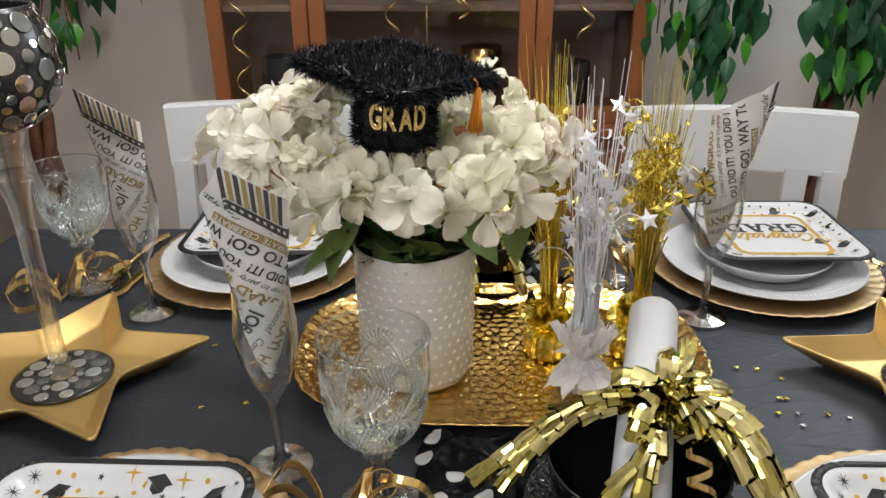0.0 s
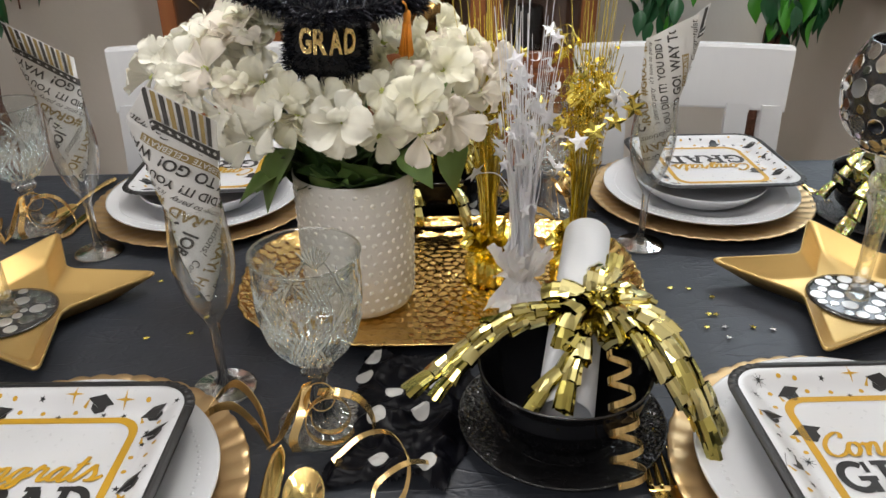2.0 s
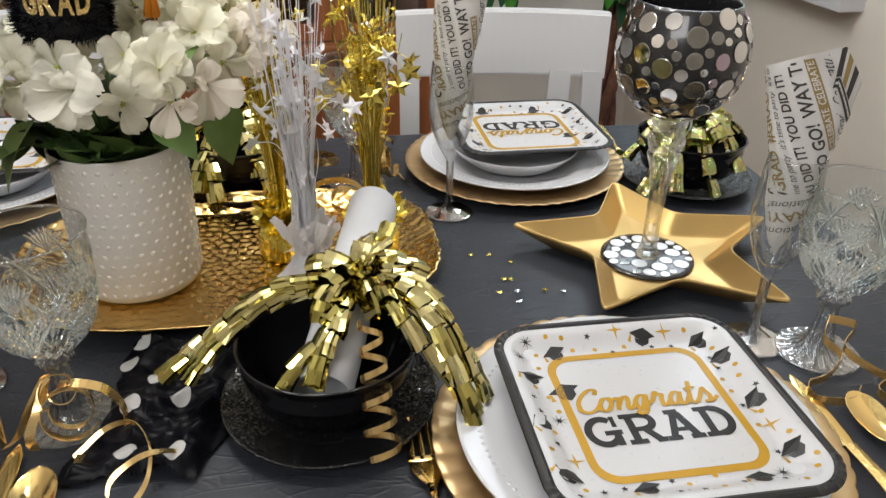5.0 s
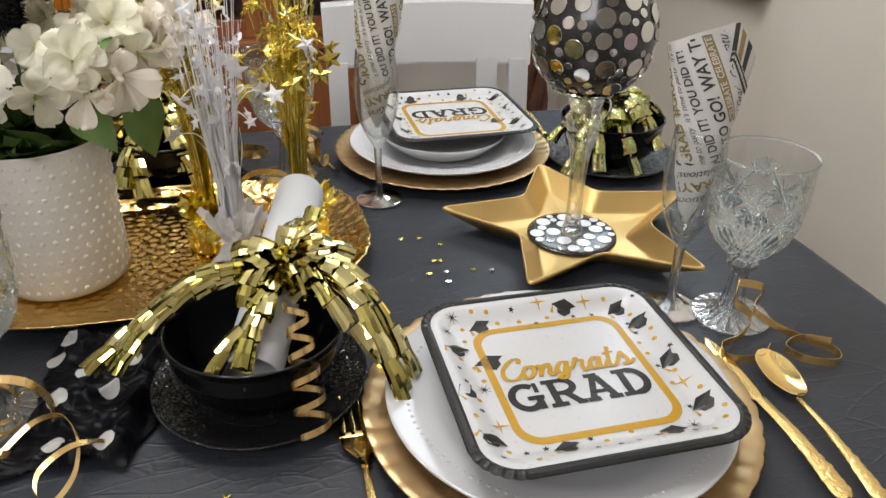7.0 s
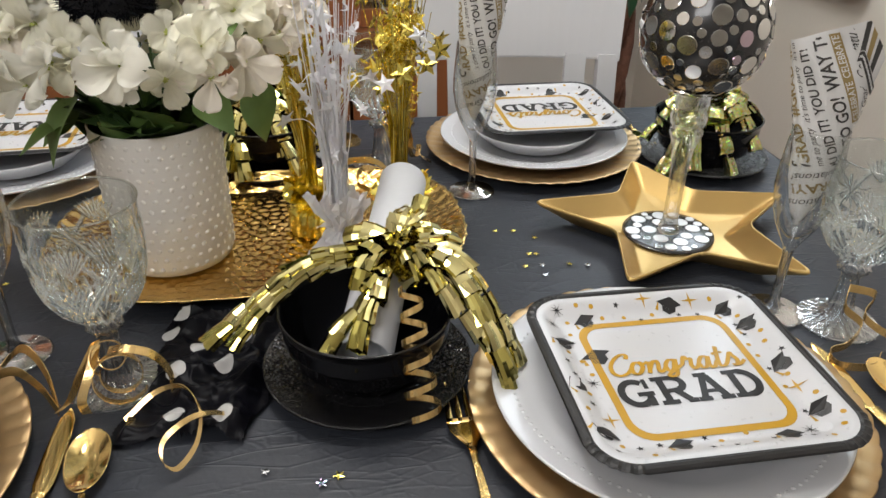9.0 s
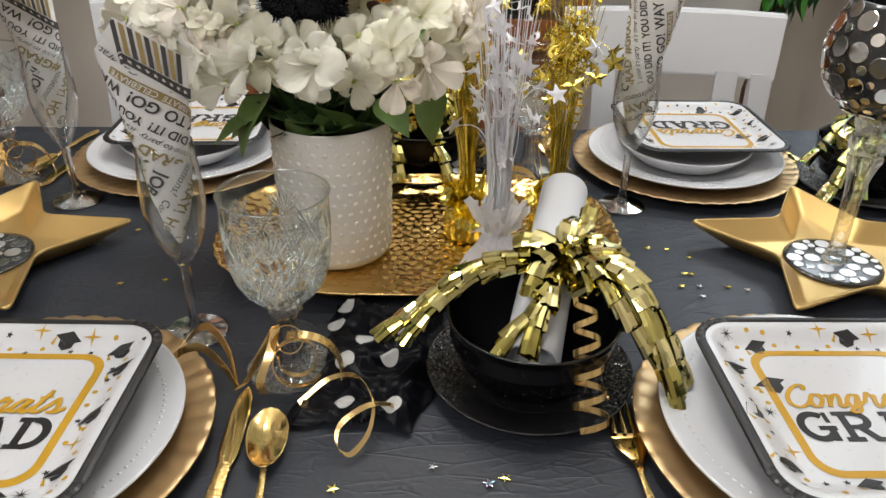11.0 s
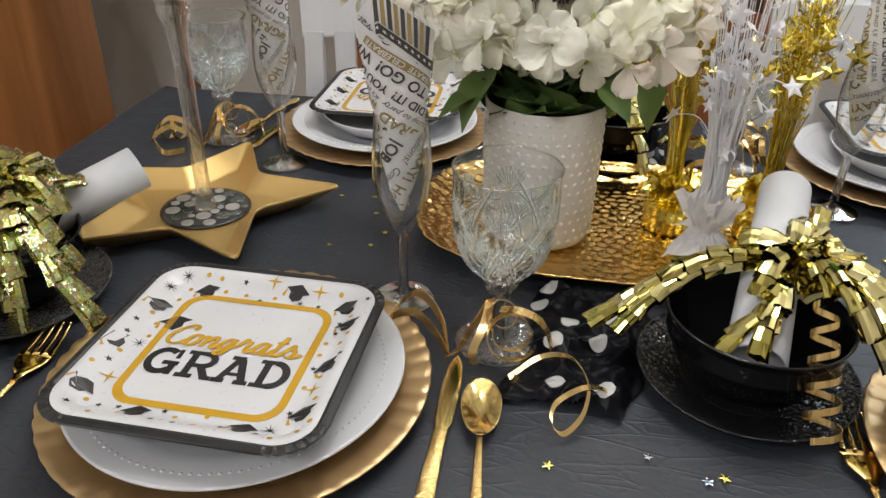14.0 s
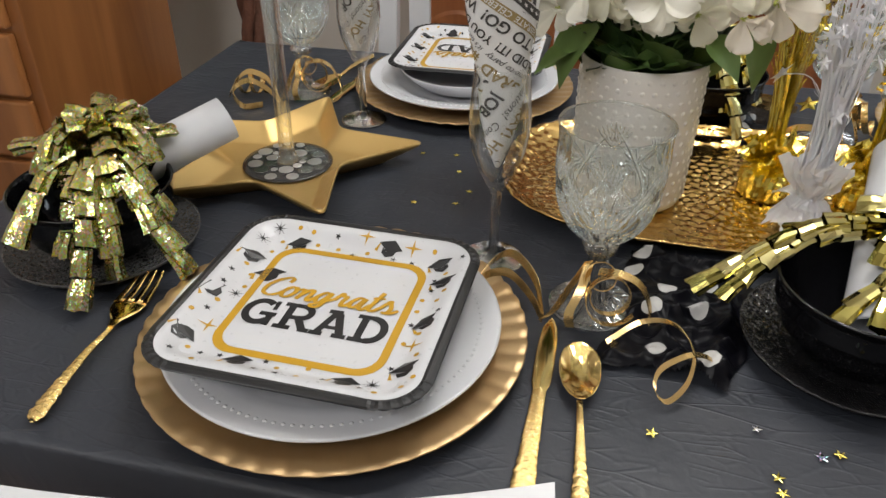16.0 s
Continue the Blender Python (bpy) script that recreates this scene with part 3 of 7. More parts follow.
def slab_word():
    """GRAD in heavy slab letters; each letter in a box of width 1 and height 1."""
    out = []
    wide, gap, high, x0, y0 = 0.0306, 0.0022, 0.0345, -0.0650, -0.0395

    def line(x, *p, w=0.0066, z=0.0003):
        q = [Vector((x + u * wide, y0 + v * high, 0)) for u, v in p]
        out.append(stroke(q, w, z))

    def arc(x, cx, cy, rx, ry, a0, a1, w):
        q = [Vector((x + (cx + rx * math.cos(radians(a0 + (a1 - a0) * k / 20))) * wide, y0 + (cy + ry * math.sin(radians(a0 + (a1 - a0) * k / 20))) * high, 0)) for k in range(21)]
        out.append(stroke(q, w, 0.00036))
    serif = 0.0052
    # G
    x = x0
    arc(x, 0.50, 0.5, 0.40, 0.42, 52, 318, 0.0066)
    line(x, (0.86, 0.98), (0.86, 0.62), w=0.0040)
    line(x, (0.84, 0.02), (0.84, 0.46), w=0.0064)
    line(x, (0.52, 0.44), (1.0, 0.44), w=serif, z=0.00042)
    # R
    x += wide + gap
    line(x, (0.24, 0.0), (0.24, 1.0))
    line(x, (0.0, 0.07), (0.50, 0.07), w=serif, z=0.00042)
    line(x, (0.0, 0.93), (0.60, 0.93), w=serif, z=0.00042)
    arc(x, 0.56, 0.70, 0.29, 0.23, -95, 90, 0.0064)
    line(x, (0.24, 0.47), (0.60, 0.47), w=serif, z=0.00042)
    line(x, (0.56, 0.48), (0.86, 0.06), w=0.0068)
    line(x, (0.74, 0.07), (1.04, 0.07), w=serif, z=0.00042)
    # A
    x += wide + gap
    line(x, (0.16, 0.05), (0.45, 0.88), w=0.0060)
    line(x, (0.84, 0.05), (0.55, 0.88), w=0.0070)
    line(x, (0.22, 0.93), (0.62, 0.93), w=serif, z=0.00042)
    line(x, (0.26, 0.33), (0.74, 0.33), w=0.0044, z=0.00042)
    line(x, (-0.02, 0.07), (0.36, 0.07), w=serif, z=0.00042)
    line(x, (0.62, 0.07), (1.02, 0.07), w=serif, z=0.00042)
    # D
    x += wide + gap
    line(x, (0.24, 0.0), (0.24, 1.0))
    line(x, (0.0, 0.07), (0.50, 0.07), w=serif, z=0.00042)
    line(x, (0.0, 0.93), (0.50, 0.93), w=serif, z=0.00042)
    arc(x, 0.46, 0.5, 0.40, 0.42, -92, 92, 0.0068)
    return out


def script_word():
    """Congrats in joined brush script."""
    letters = (
        ((1.35, 1.35), (1.42, 1.65), (1.15, 1.78), (0.65, 1.45), (0.30, 0.85), (0.35, 0.25), (0.75, 0.0), (1.20, 0.15), (1.50, 0.50)),
        ((2.05, 0.95), (1.72, 0.92), (1.50, 0.45), (1.62, 0.05), (1.95, 0.08), (2.20, 0.55), (2.05, 0.95), (2.28, 0.80), (2.58, 0.92)),
        ((2.66, 0.98), (2.62, 0.55), (2.52, 0.0)), ((2.58, 0.30), (2.90, 0.88), (3.16, 0.92), (3.18, 0.55), (3.12, 0.15), (3.30, 0.0), (3.60, 0.38)),
        ((4.25, 0.88), (3.92, 0.95), (3.62, 0.50), (3.72, 0.06), (4.0, 0.12), (4.25, 0.82)), ((4.32, 0.98), (4.22, 0.20), (4.12, -0.28), (3.84, -0.45), (3.62, -0.30), (3.95, -0.05), (4.65, 0.45)),
        ((4.65, 0.45), (4.86, 1.02), (4.96, 1.10), (5.02, 0.88), (5.28, 0.88), (5.20, 0.40), (5.28, 0.04), (5.50, 0.12), (5.75, 0.50)),
        ((6.35, 0.88), (6.02, 0.95), (5.72, 0.50), (5.82, 0.06), (6.10, 0.12), (6.35, 0.82)), ((6.42, 0.98), (6.32, 0.30), (6.42, 0.0), (6.62, 0.08), (6.85, 0.50)),
        ((7.14, 1.72), (6.98, 0.80), (6.92, 0.20), (7.06, 0.0), (7.30, 0.10), (7.55, 0.45)), ((6.72, 1.12), (7.05, 1.20), (7.42, 1.20)),
        ((7.52, 0.42), (7.84, 1.05), (7.92, 0.88), (8.12, 0.45), (8.02, 0.06), (7.70, 0.04)), ((7.75, 0.04), (8.15, 0.03), (8.60, 0.38)))
    out = []
    for k, c in enumerate(letters):
        pts = curve_pts([(-0.0655 + 0.0149 * (x + 0.16 * y), 0.0005 + 0.0160 * y, 0) for x, y in c], 8 * len(c))
        w = []
        for i in range(len(pts)):
            d = pts[min(i + 1, len(pts) - 1)] - pts[max(i - 1, 0)]
            # broad on the down strokes, thin on the joins
            w.append(0.0024 + 0.0018 * abs(d.y) / max(d.length, 1e-6))
        out.append(stroke(pts, w, 0.0008 + 0.0003 * (k % 2)))
    return out


def paper_plate(m, label):
    root = thing("paper_plate", label, "paper plate", m, "square paper plates of the settings")
    ins = [0.0090, 0.011, 0.013, 0.015, 0.017, 0.019, 0.021, 0.023, 0.025, 0.027, 0.029, 0.031, 0.033, 0.035, 0.037, 0.06, 0.085, 0.10]
    v, f, k = plate_rings(ins, [plate_z(PH - d, 0) for d in ins])
    f.append(tuple(range(len(v) - k, len(v))))
    f = [q[::-1] for q in f]
    mesh_ob("plate_face", v, f, M_PAPER, root)
    # black lip with small pressed pleats at the corners, and the underside
    ins = [0.0092, 0.0065, 0.0035, 0.0010, 0.0, 0.0006]
    zs = [0.0112, 0.0118, 0.0115, 0.0104, 0.0094, 0.0090]
    v, f, k = plate_rings(ins, zs, 20)
    v = [(x, y, z + (0.0009 if (i % k) % 3 == 0 and i >= k and abs(abs(x) - abs(y)) < 0.04 else 0)) for i, (x, y, z) in enumerate(v)]
    mesh_ob("rim", v, [q[::-1] for q in f], M_BLACKPAPER, root, "black glossy paper rim with pressed pleats", False)
    ins = [0.0006, 0.012, 0.036, 0.1]
    v, f, k = plate_rings(ins, [0.0090, 0.0100, -0.0014, -0.0014], 12)
    f = [q[::-1] for q in f] + [tuple(range(len(v) - k, len(v)))]
    mesh_ob("underside", v, f, M_PAPER, root, "plain paper underside")
    # yellow rounded frame
    a, b = ([(x, y * 1.06) for x, y in rounded_ring(h, r, 8)] for h, r in ((0.0735, 0.022), (0.0665, 0.017)))
    mesh_ob("printed_frame", *print_mesh([(a[i], a[(i + 1) % len(a)], b[(i + 1) % len(b)], b[i]) for i in range(len(a))]), M_YELLOW, root, "golden yellow printed square frame")
    mesh_ob("lettering", *joined(slab_word()), M_BLACKPAPER, root, "black printed word GRAD", False)
    mesh_ob("lettering", *joined(script_word()), M_YELLOW, root, "golden yellow printed word Congrats", False)
    # printed caps, stars, bursts and dots
    rg = random.Random(4)
    black, gold = [], []
    for hx, hy, tilt in [(0.96 * a, 0.98 * b, c) for a, b, c in HATS] + [(-0.066, 0.030, 14)]:
        s = 0.0125 if hx != -0.066 else 0.0155
        ca, sa = math.cos(radians(tilt)), math.sin(radians(tilt))

        def put(p):
            return [(hx + s * (ca * u - sa * w), hy + s * (sa * u + ca * w)) for u, w in p]
        black.append(put([(-1, 0.1), (0, -0.32), (1, 0.2), (0.1, 0.66)]))
        black.append(put([(-0.55, -0.1), (-0.5, -0.5), (0, -0.78), (0.5, -0.42), (0.55, -0.02), (0, -0.32)]))
        gold.append(put([(-0.9, 0.05), (-1.1, -0.5), (-0.85, -0.55), (-0.84, 0.03)]))
    for bx, by, g in [(0.96 * a, 0.98 * b, c) for a, b, c in BURSTS]:
        st = [(bx + x, by + y) for x, y in star_flat(8, 0.0075, 0.0013, 0.2)] if not g else [(bx + x, by + y) for x, y in star_flat(4, 0.009, 0.0016, 0)]
        (gold if g else black).append(st)
    tries = 0
    spots = [(h[0], h[1]) for h in HATS] + [(b[0], b[1]) for b in BURSTS]
    while tries < 900:
        tries += 1
        x, y = rg.uniform(-0.104, 0.104), rg.uniform(-0.104, 0.104)
        if plate_inset(x, y) < 0.015 or (abs(x) < 0.078 and abs(y) < 0.078) or min(math.hypot(x - a, y - b) for a, b in spots) < 0.0125:
            continue
        spots.append((x, y))
        if rg.random() < 0.5:
            black.append([(x + u, y + w) for u, w in star_flat(5, 0.0033, 0.0014, rg.random())])
        else:
            gold.append([(x + 0.0023 * math.cos(TAU * q / 10), y + 0.0023 * math.sin(TAU * q / 10)) for q in range(10)])
    tagged(mesh_ob("printed_pattern", *print_mesh(black), M_BLACKPAPER, root, "black printed caps and stars", False), kind="stuff")
    tagged(mesh_ob("printed_pattern", *print_mesh(gold, 0.0005), M_YELLOW, root, "golden printed dots and bursts", False), kind="stuff")
    return root


SETTINGS = [  # charger centre, turn, paper plate centre, its height, turn
    ((-0.256, 0.503), 0, (-0.258, 0.489), 0.799, -1.5),
    ((0.455, 0.498), 0, (0.4625, 0.491), 0.797, -0.5),
    ((0.505, 1.113), 180, (0.531, 1.152), 0.797, 180),
    ((-0.268, 1.132), 180, (-0.262, 1.172), 0.797, 181),
]
first = None
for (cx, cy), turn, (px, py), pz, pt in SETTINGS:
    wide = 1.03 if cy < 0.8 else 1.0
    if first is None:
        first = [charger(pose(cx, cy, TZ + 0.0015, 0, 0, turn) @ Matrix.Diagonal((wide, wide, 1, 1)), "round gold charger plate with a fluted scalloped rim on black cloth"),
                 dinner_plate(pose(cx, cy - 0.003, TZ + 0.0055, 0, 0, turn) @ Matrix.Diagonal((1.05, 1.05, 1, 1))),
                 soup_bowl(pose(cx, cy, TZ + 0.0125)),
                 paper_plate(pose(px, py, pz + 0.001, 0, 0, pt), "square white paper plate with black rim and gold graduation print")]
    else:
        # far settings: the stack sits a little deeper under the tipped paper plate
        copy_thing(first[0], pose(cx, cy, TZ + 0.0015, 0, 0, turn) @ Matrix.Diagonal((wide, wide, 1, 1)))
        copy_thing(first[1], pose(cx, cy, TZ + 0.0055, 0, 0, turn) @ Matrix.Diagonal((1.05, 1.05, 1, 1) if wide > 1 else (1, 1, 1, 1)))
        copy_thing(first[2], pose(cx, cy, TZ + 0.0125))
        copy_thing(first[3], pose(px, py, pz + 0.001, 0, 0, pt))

# ---- cutlery ----


def outline_solid(half, thick, zf):
    """A flat thing from half-widths (y, w): top and bottom skins; zf(y, u) gives the height of its middle."""
    vs, fs = [], []
    cols = [-1, -0.92, -0.75, -0.5, -0.25, 0, 0.25, 0.5, 0.75, 0.92, 1]
    for y, w in half:
        for s in (1, -1):
            for u in cols:
                t = thick * math.sqrt(max(0.02, 1 - u * u)) / 2
                vs.append((u * w, y, zf(y, u * w) + s * t))
    n = len(cols)
    for i in range(len(half) - 1):
        a, b = i * 2 * n, (i + 1) * 2 * n
        for k in range(n - 1):
            fs.append((a + k, a + k + 1, b + k + 1, b + k))
            fs.append((a + n + k, b + n + k, b + n + k + 1, a + n + k + 1))
        fs.append((a, b, b + n, a + n))
        fs.append((a + n - 1, a + 2 * n - 1, b + 2 * n - 1, b + n - 1))
    e = (len(half) - 1) * 2 * n
    fs.append(tuple(range(n)) + tuple(range(2 * n - 1, n - 1, -1)))
    fs.append(tuple(range(e, e + n))[::-1] + tuple(range(e + n, e + 2 * n)))
    return vs, fs


def carved_handle(y0, y1, w0, w1):
    """A handle with long ribs above and carved scrolls and leaves towards its end."""
    ln = y0 - y1
    half = []
    for k in range(81):
        f = k / 80
        w = w0 + (w1 - w0) * (f ** 1.6)
        w *= 1 + (0.035 * math.sin(f * 70) + 0.04 * math.sin(f * 17 + 1)) * min(1, max(0, (f - 0.4) / 0.1))
        if f > 0.93:
            w *= math.sqrt(max(0.08, 1 - ((f - 0.93) / 0.07) ** 2))
        half.append((y0 - ln * f, w))

    def height(y, x):
        f = min(1, max(0, (y0 - y) / ln))
        carve = min(1, max(0, (f - 0.42) / 0.12))
        ribs = 0.0004 * math.cos(x / max(w0, 0.002) * 5.5)
        leaf = 0.00045 * math.sin(f * 96 - abs(x) * 700) + 0.00035 * math.cos(x * 1100) * math.sin(f * 40)
        return 0.0040 + 0.0035 * math.sin(f * math.pi) + ribs * (1 - carve) + leaf * carve
    return outline_solid(half, 0.0046, height)


def fork(m):
    root = thing("fork", "gold dinner fork with an ornate handle lying on black cloth", "fork", m, "gold forks")
    mesh_ob("handle", *carved_handle(-0.082, -0.2, 0.0028, 0.0085), M_GOLDCARVE, root, "carved gold handle")
    half = [(-0.043, 0.0162), (-0.050, 0.0164), (-0.058, 0.0150), (-0.066, 0.0105), (-0.073, 0.0058), (-0.083, 0.003)]
    mesh_ob("neck", *outline_solid(half, 0.0032, lambda y, x: 0.006 + 0.05 * x * x), M_GOLD, root)
    for k in range(4):
        half = [(0.0 - 0.047 * j / 8, 0.0010 + 0.0022 * min(1, j / 6)) for j in range(9)]
        v, f = outline_solid(half, 0.0024, lambda y, x: 0.0065 + 0.005 * ((y + 0.045) / 0.045) ** 2)
        mesh_ob("tine", [(x + (k - 1.5) * (0.0075 - 0.0017 * y / 0.045), y, z) for x, y, z in v], f, M_GOLD, root)
    return root


def knife(m):
    root = thing("table_knife", "gold table knife with an ornate handle lying on black cloth", "knife", m, "gold knives")
    half = [(0.0, 0.0008), (-0.004, 0.0035), (-0.014, 0.0068), (-0.035, 0.0085), (-0.07, 0.0088), (-0.088, 0.0082), (-0.096, 0.0062), (-0.1, 0.0055)]
    mesh_ob("blade", *outline_solid(half, 0.0022, lambda y, x: 0.0025), M_GOLD, root, "polished gold blade")
    mesh_ob("handle", *carved_handle(-0.099, -0.222, 0.0058, 0.0098), M_GOLDCARVE, root, "carved gold handle")
    return root


def spoon(m):
    root = thing("spoon", "gold spoon with an ornate handle lying on black cloth", "spoon", m, "gold spoons")
    half = []
    for k in range(25):
        f = k / 24
        q = (0.44 - f) / 0.44 if f < 0.44 else (f - 0.44) / 0.58
        half.append((-0.070 * f, max(0.0009, 0.0178 * math.sqrt(max(0, 1 - abs(q) ** (2.2 if f < 0.44 else 1.9))))))
    half.insert(1, (-0.0009, 0.0062))
    vs, fs = outline_solid(half, 0.0022, lambda y, x: 0.0035 + 0.0085 * min(1.2, (x / 0.019) ** 2 + ((y + 0.035) / 0.035) ** 2) * 0.8)
    mesh_ob("bowl", vs, fs, M_GOLD, root, "polished gold spoon bowl")
    mesh_ob("handle", *carved_handle(-0.068, -0.192, 0.0026, 0.0085), M_GOLDCARVE, root, "carved gold handle")
    return root


TZC = TZ + 0.0012
fk = fork(pose(-0.465, 0.548, TZC, 0, 0, 3.5))
kn = knife(pose(-0.069, 0.575, TZC, 0, 0, 0))
sp = spoon(pose(-0.041, 0.537, TZC, 0, 0, 4.5))
copy_thing(fk, pose(0.275, 0.548, TZC, 0, 0, -1))
copy_thing(kn, pose(0.647, 0.563, TZC, 0, 0, -2))
copy_thing(sp, pose(0.686, 0.523, TZC, 0, 0, -6))
copy_thing(fk, pose(0.690, 1.075, TZC, 0, 0, 176))
copy_thing(kn, pose(-0.458, 1.03, TZC, 0, 0, 172))
copy_thing(sp, pose(-0.490, 1.06, TZC, 0, 0, 170))

# ---- goblets and flutes ----


def lerp_table(tab, x):
    for (x0, y0), (x1, y1) in zip(tab, tab[1:]):
        if x <= x1:
            return y0 + (y1 - y0) * max(0, x - x0) / (x1 - x0)
    return tab[-1][1]


def cut_lines():
    """Wheel cuts round the goblet's bowl: (angle, height) from and to, half width, depth."""
    out = []
    R0 = 0.046
    for k in range(6):
        ac = TAU * k / 6
        am = ac + TAU / 12
        # long crossing mitre cuts
        for sg in (-1, 1):
            out.append((ac - sg * 0.52, 0.100, ac + sg * 0.50, 0.166, 0.0026, 0.0016))
        # an eight-rayed star where they cross
        for q in range(16):
            t = TAU * (q + 0.5) / 16
            L = 0.0185 if q % 2 else 0.012
            out.append((ac + 0.0015 * math.cos(t) / R0, 0.134 + 0.0015 * math.sin(t), ac + L * math.cos(t) / R0, 0.134 + L * math.sin(t), 0.0017, 0.0012))
        # a fan below the plain lip
        for q in range(-4, 5):
            out.append((am + q * 0.010, 0.147, am + q * 0.085, 0.171 - 0.0016 * abs(q), 0.0017, 0.0012))
        # hobnail diamonds in the lower field
        for q in range(-3, 4):
            for sg in (-1, 1):
                out.append((am + q * 0.088 - sg * 0.16, 0.099, am + q * 0.088 + sg * 0.16, 0.134, 0.0014, 0.0010))
        # petals round the base
        for q in range(4):
            b = ac + q * TAU / 24
            out.append((b, 0.0785, b, 0.100, 0.0026, 0.0014))
    return out


def goblet(m, label):
    root = thing("goblet", label, "goblet", m, "cut-glass goblets")

    outer = [(0.0085, 0.077), (0.016, 0.0795), (0.0255, 0.0855), (0.0345, 0.095), (0.0415, 0.108), (0.0458, 0.124), (0.0478, 0.145), (0.0482, 0.165), (0.0474, 0.173), (0.0476, 0.187), (0.0480, 0.1895)]
    inner = [(0.0470, 0.1905), (0.0458, 0.189), (0.0450, 0.165), (0.0442, 0.145), (0.0420, 0.124), (0.0375, 0.110), (0.0305, 0.099), (0.021, 0.0905), (0.008, 0.087), (0.0002, 0.086)]
    na = 400
    prof = resample(outer, 12)
    ang = np.arange(na) * (TAU / na)
    r0 = np.array([p[0] for p in prof])[:, None]
    zz = np.array([p[1] for p in prof])[:, None] + 0 * ang[None, :]
    depth = np.zeros_like(zz)
    for a0, z0, a1, z1, w, deep in cut_lines():
        mid = (a0 + a1) / 2
        da = (ang[None, :] - mid + math.pi) % TAU - math.pi
        rm = 0.046 if z0 > 0.095 else 0.03
        ax, az, bx, bz = (a0 - mid) * rm, z0, (a1 - mid) * rm, z1
        px, pz = da * rm, zz
        ux, uz = bx - ax, bz - az
        t = np.clip(((px - ax) * ux + (pz - az) * uz) / (ux * ux + uz * uz), 0, 1)
        d = np.hypot(px - ax - t * ux, pz - az - t * uz)
        lens = 0.45 + 0.55 * np.sin(np.pi * np.clip(t, 0.02, 0.98))
        depth = np.maximum(depth, deep * lens * np.clip(1 - d / (w * lens), 0, 1))
    rr = r0 - depth
    vs = np.stack([rr * np.cos(ang), rr * np.sin(ang), zz], -1).reshape(-1, 3).tolist()
    n_out = len(prof)
    for r, z in inner:
        vs += [(r * math.cos(a), r * math.sin(a), z) for a in ang]
    fs = []
    for i in range(n_out + len(inner) - 1):
        for k in range(na):
            k2 = (k + 1) % na
            fs.append((i * na + k, i * na + k2, (i + 1) * na + k2, (i + 1) * na + k))
    cutting = (depth > 0.00012).ravel()
    index = [int(q < (n_out - 1) * na and cutting[list(fs[q])].sum() >= 2) for q in range(len(fs))]
    bowl = mesh_ob("bowl", vs, fs, M_GOBLET, root, "clear cut-glass bowl with stars and diamonds", False, [M_GOBLET, M_CUT], index)
    bowl.data.polygons.foreach_set("use_smooth", [q // na >= n_out - 14 for q in range(len(fs))])

    def flute_stem(a, i, r, z):
        return (r * (1 + 0.07 * math.cos(a * 10)), z)
    stem = [(0.0085, 0.0775), (0.0135, 0.075), (0.0160, 0.070), (0.0140, 0.065), (0.010, 0.062), (0.0085, 0.057), (0.0095, 0.04), (0.011, 0.028), (0.0135, 0.0175), (0.0160, 0.0145)]
    v, f = lathe(resample(stem, 3), 80, flute_stem)
    mesh_ob("stem", v, f, M_STEMGLASS, root, "fluted clear glass stem")

    def rays(a, i, r, z):
        f = min(1, max(0, (r - 0.014) / 0.008)) * min(1, max(0, (0.0405 - r) / 0.004))
        return r, z - 0.0011 * f * abs(math.sin(a * 11)) ** 0.6 * (z > 0.002)
    foot = [(0.0155, 0.0148), (0.019, 0.0115), (0.026, 0.0082), (0.034, 0.0058), (0.0400, 0.0042), (0.0418, 0.0030), (0.0415, 0.0008), (0.0400, 0.0), (0.0002, 0.0)]
    v, f = lathe(resample(foot, 3), 176, rays)
    mesh_ob("foot", v, f, M_STEMGLASS, root, "round glass foot pressed with rays", False)
    lip = [(0.0480 + 0.0011 * math.cos(TAU * q / 10), 0.1900 + 0.0011 * math.sin(TAU * q / 10)) for q in range(11)]
    v, f = lathe(lip, 96)
    mesh_ob("lip", v, f, M_STEMGLASS, root, "rounded clear glass lip")
    return root


G_LABEL = "clear cut-glass goblet with a fluted foot and gold ribbon beside it"
gob = goblet(pose(-0.034, 0.607, TZC), G_LABEL)
copy_thing(gob, pose(0.698, 0.597, TZC, 0, 0, 20))
copy_thing(gob, pose(-0.510, 1.066, TZC, 0, 0, 50))
copy_thing(gob, pose(0.257, 1.078, TZC, 0, 0, 75))


def flute(m):
    root = thing("champagne_flute", "clear champagne flute holding a rolled printed napkin", "champagne flute", m, "champagne flutes")
    out = [(0.0054, 0.078), (0.007, 0.083), (0.012, 0.092), (0.0195, 0.106), (0.0265, 0.127), (0.0295, 0.148), (0.0295, 0.165), (0.0275, 0.19), (0.0255, 0.212)]
    ins = [(0.0247, 0.2125), (0.0245, 0.212), (0.0266, 0.19), (0.0286, 0.165), (0.0286, 0.148), (0.0255, 0.127), (0.018, 0.1065), (0.008, 0.0945), (0.0002, 0.092)]
    v, f = lathe(resample(out, 3) + ins, 48)
    mesh_ob("bowl", v, f, M_FLUTE, root)
    st = [(0.0055, 0.0785), (0.0050, 0.06), (0.0048, 0.03), (0.0056, 0.016), (0.0085, 0.009), (0.015, 0.0055), (0.026, 0.0035), (0.0318, 0.0025), (0.033, 0.0012), (0.032, 0.0), (0.0002, 0.0)]
    v, f = lathe(resample(st, 3), 48)
    mesh_ob("stem", v, f, M_FLUTESTEM, root, "thin clear stem and foot")
    return root


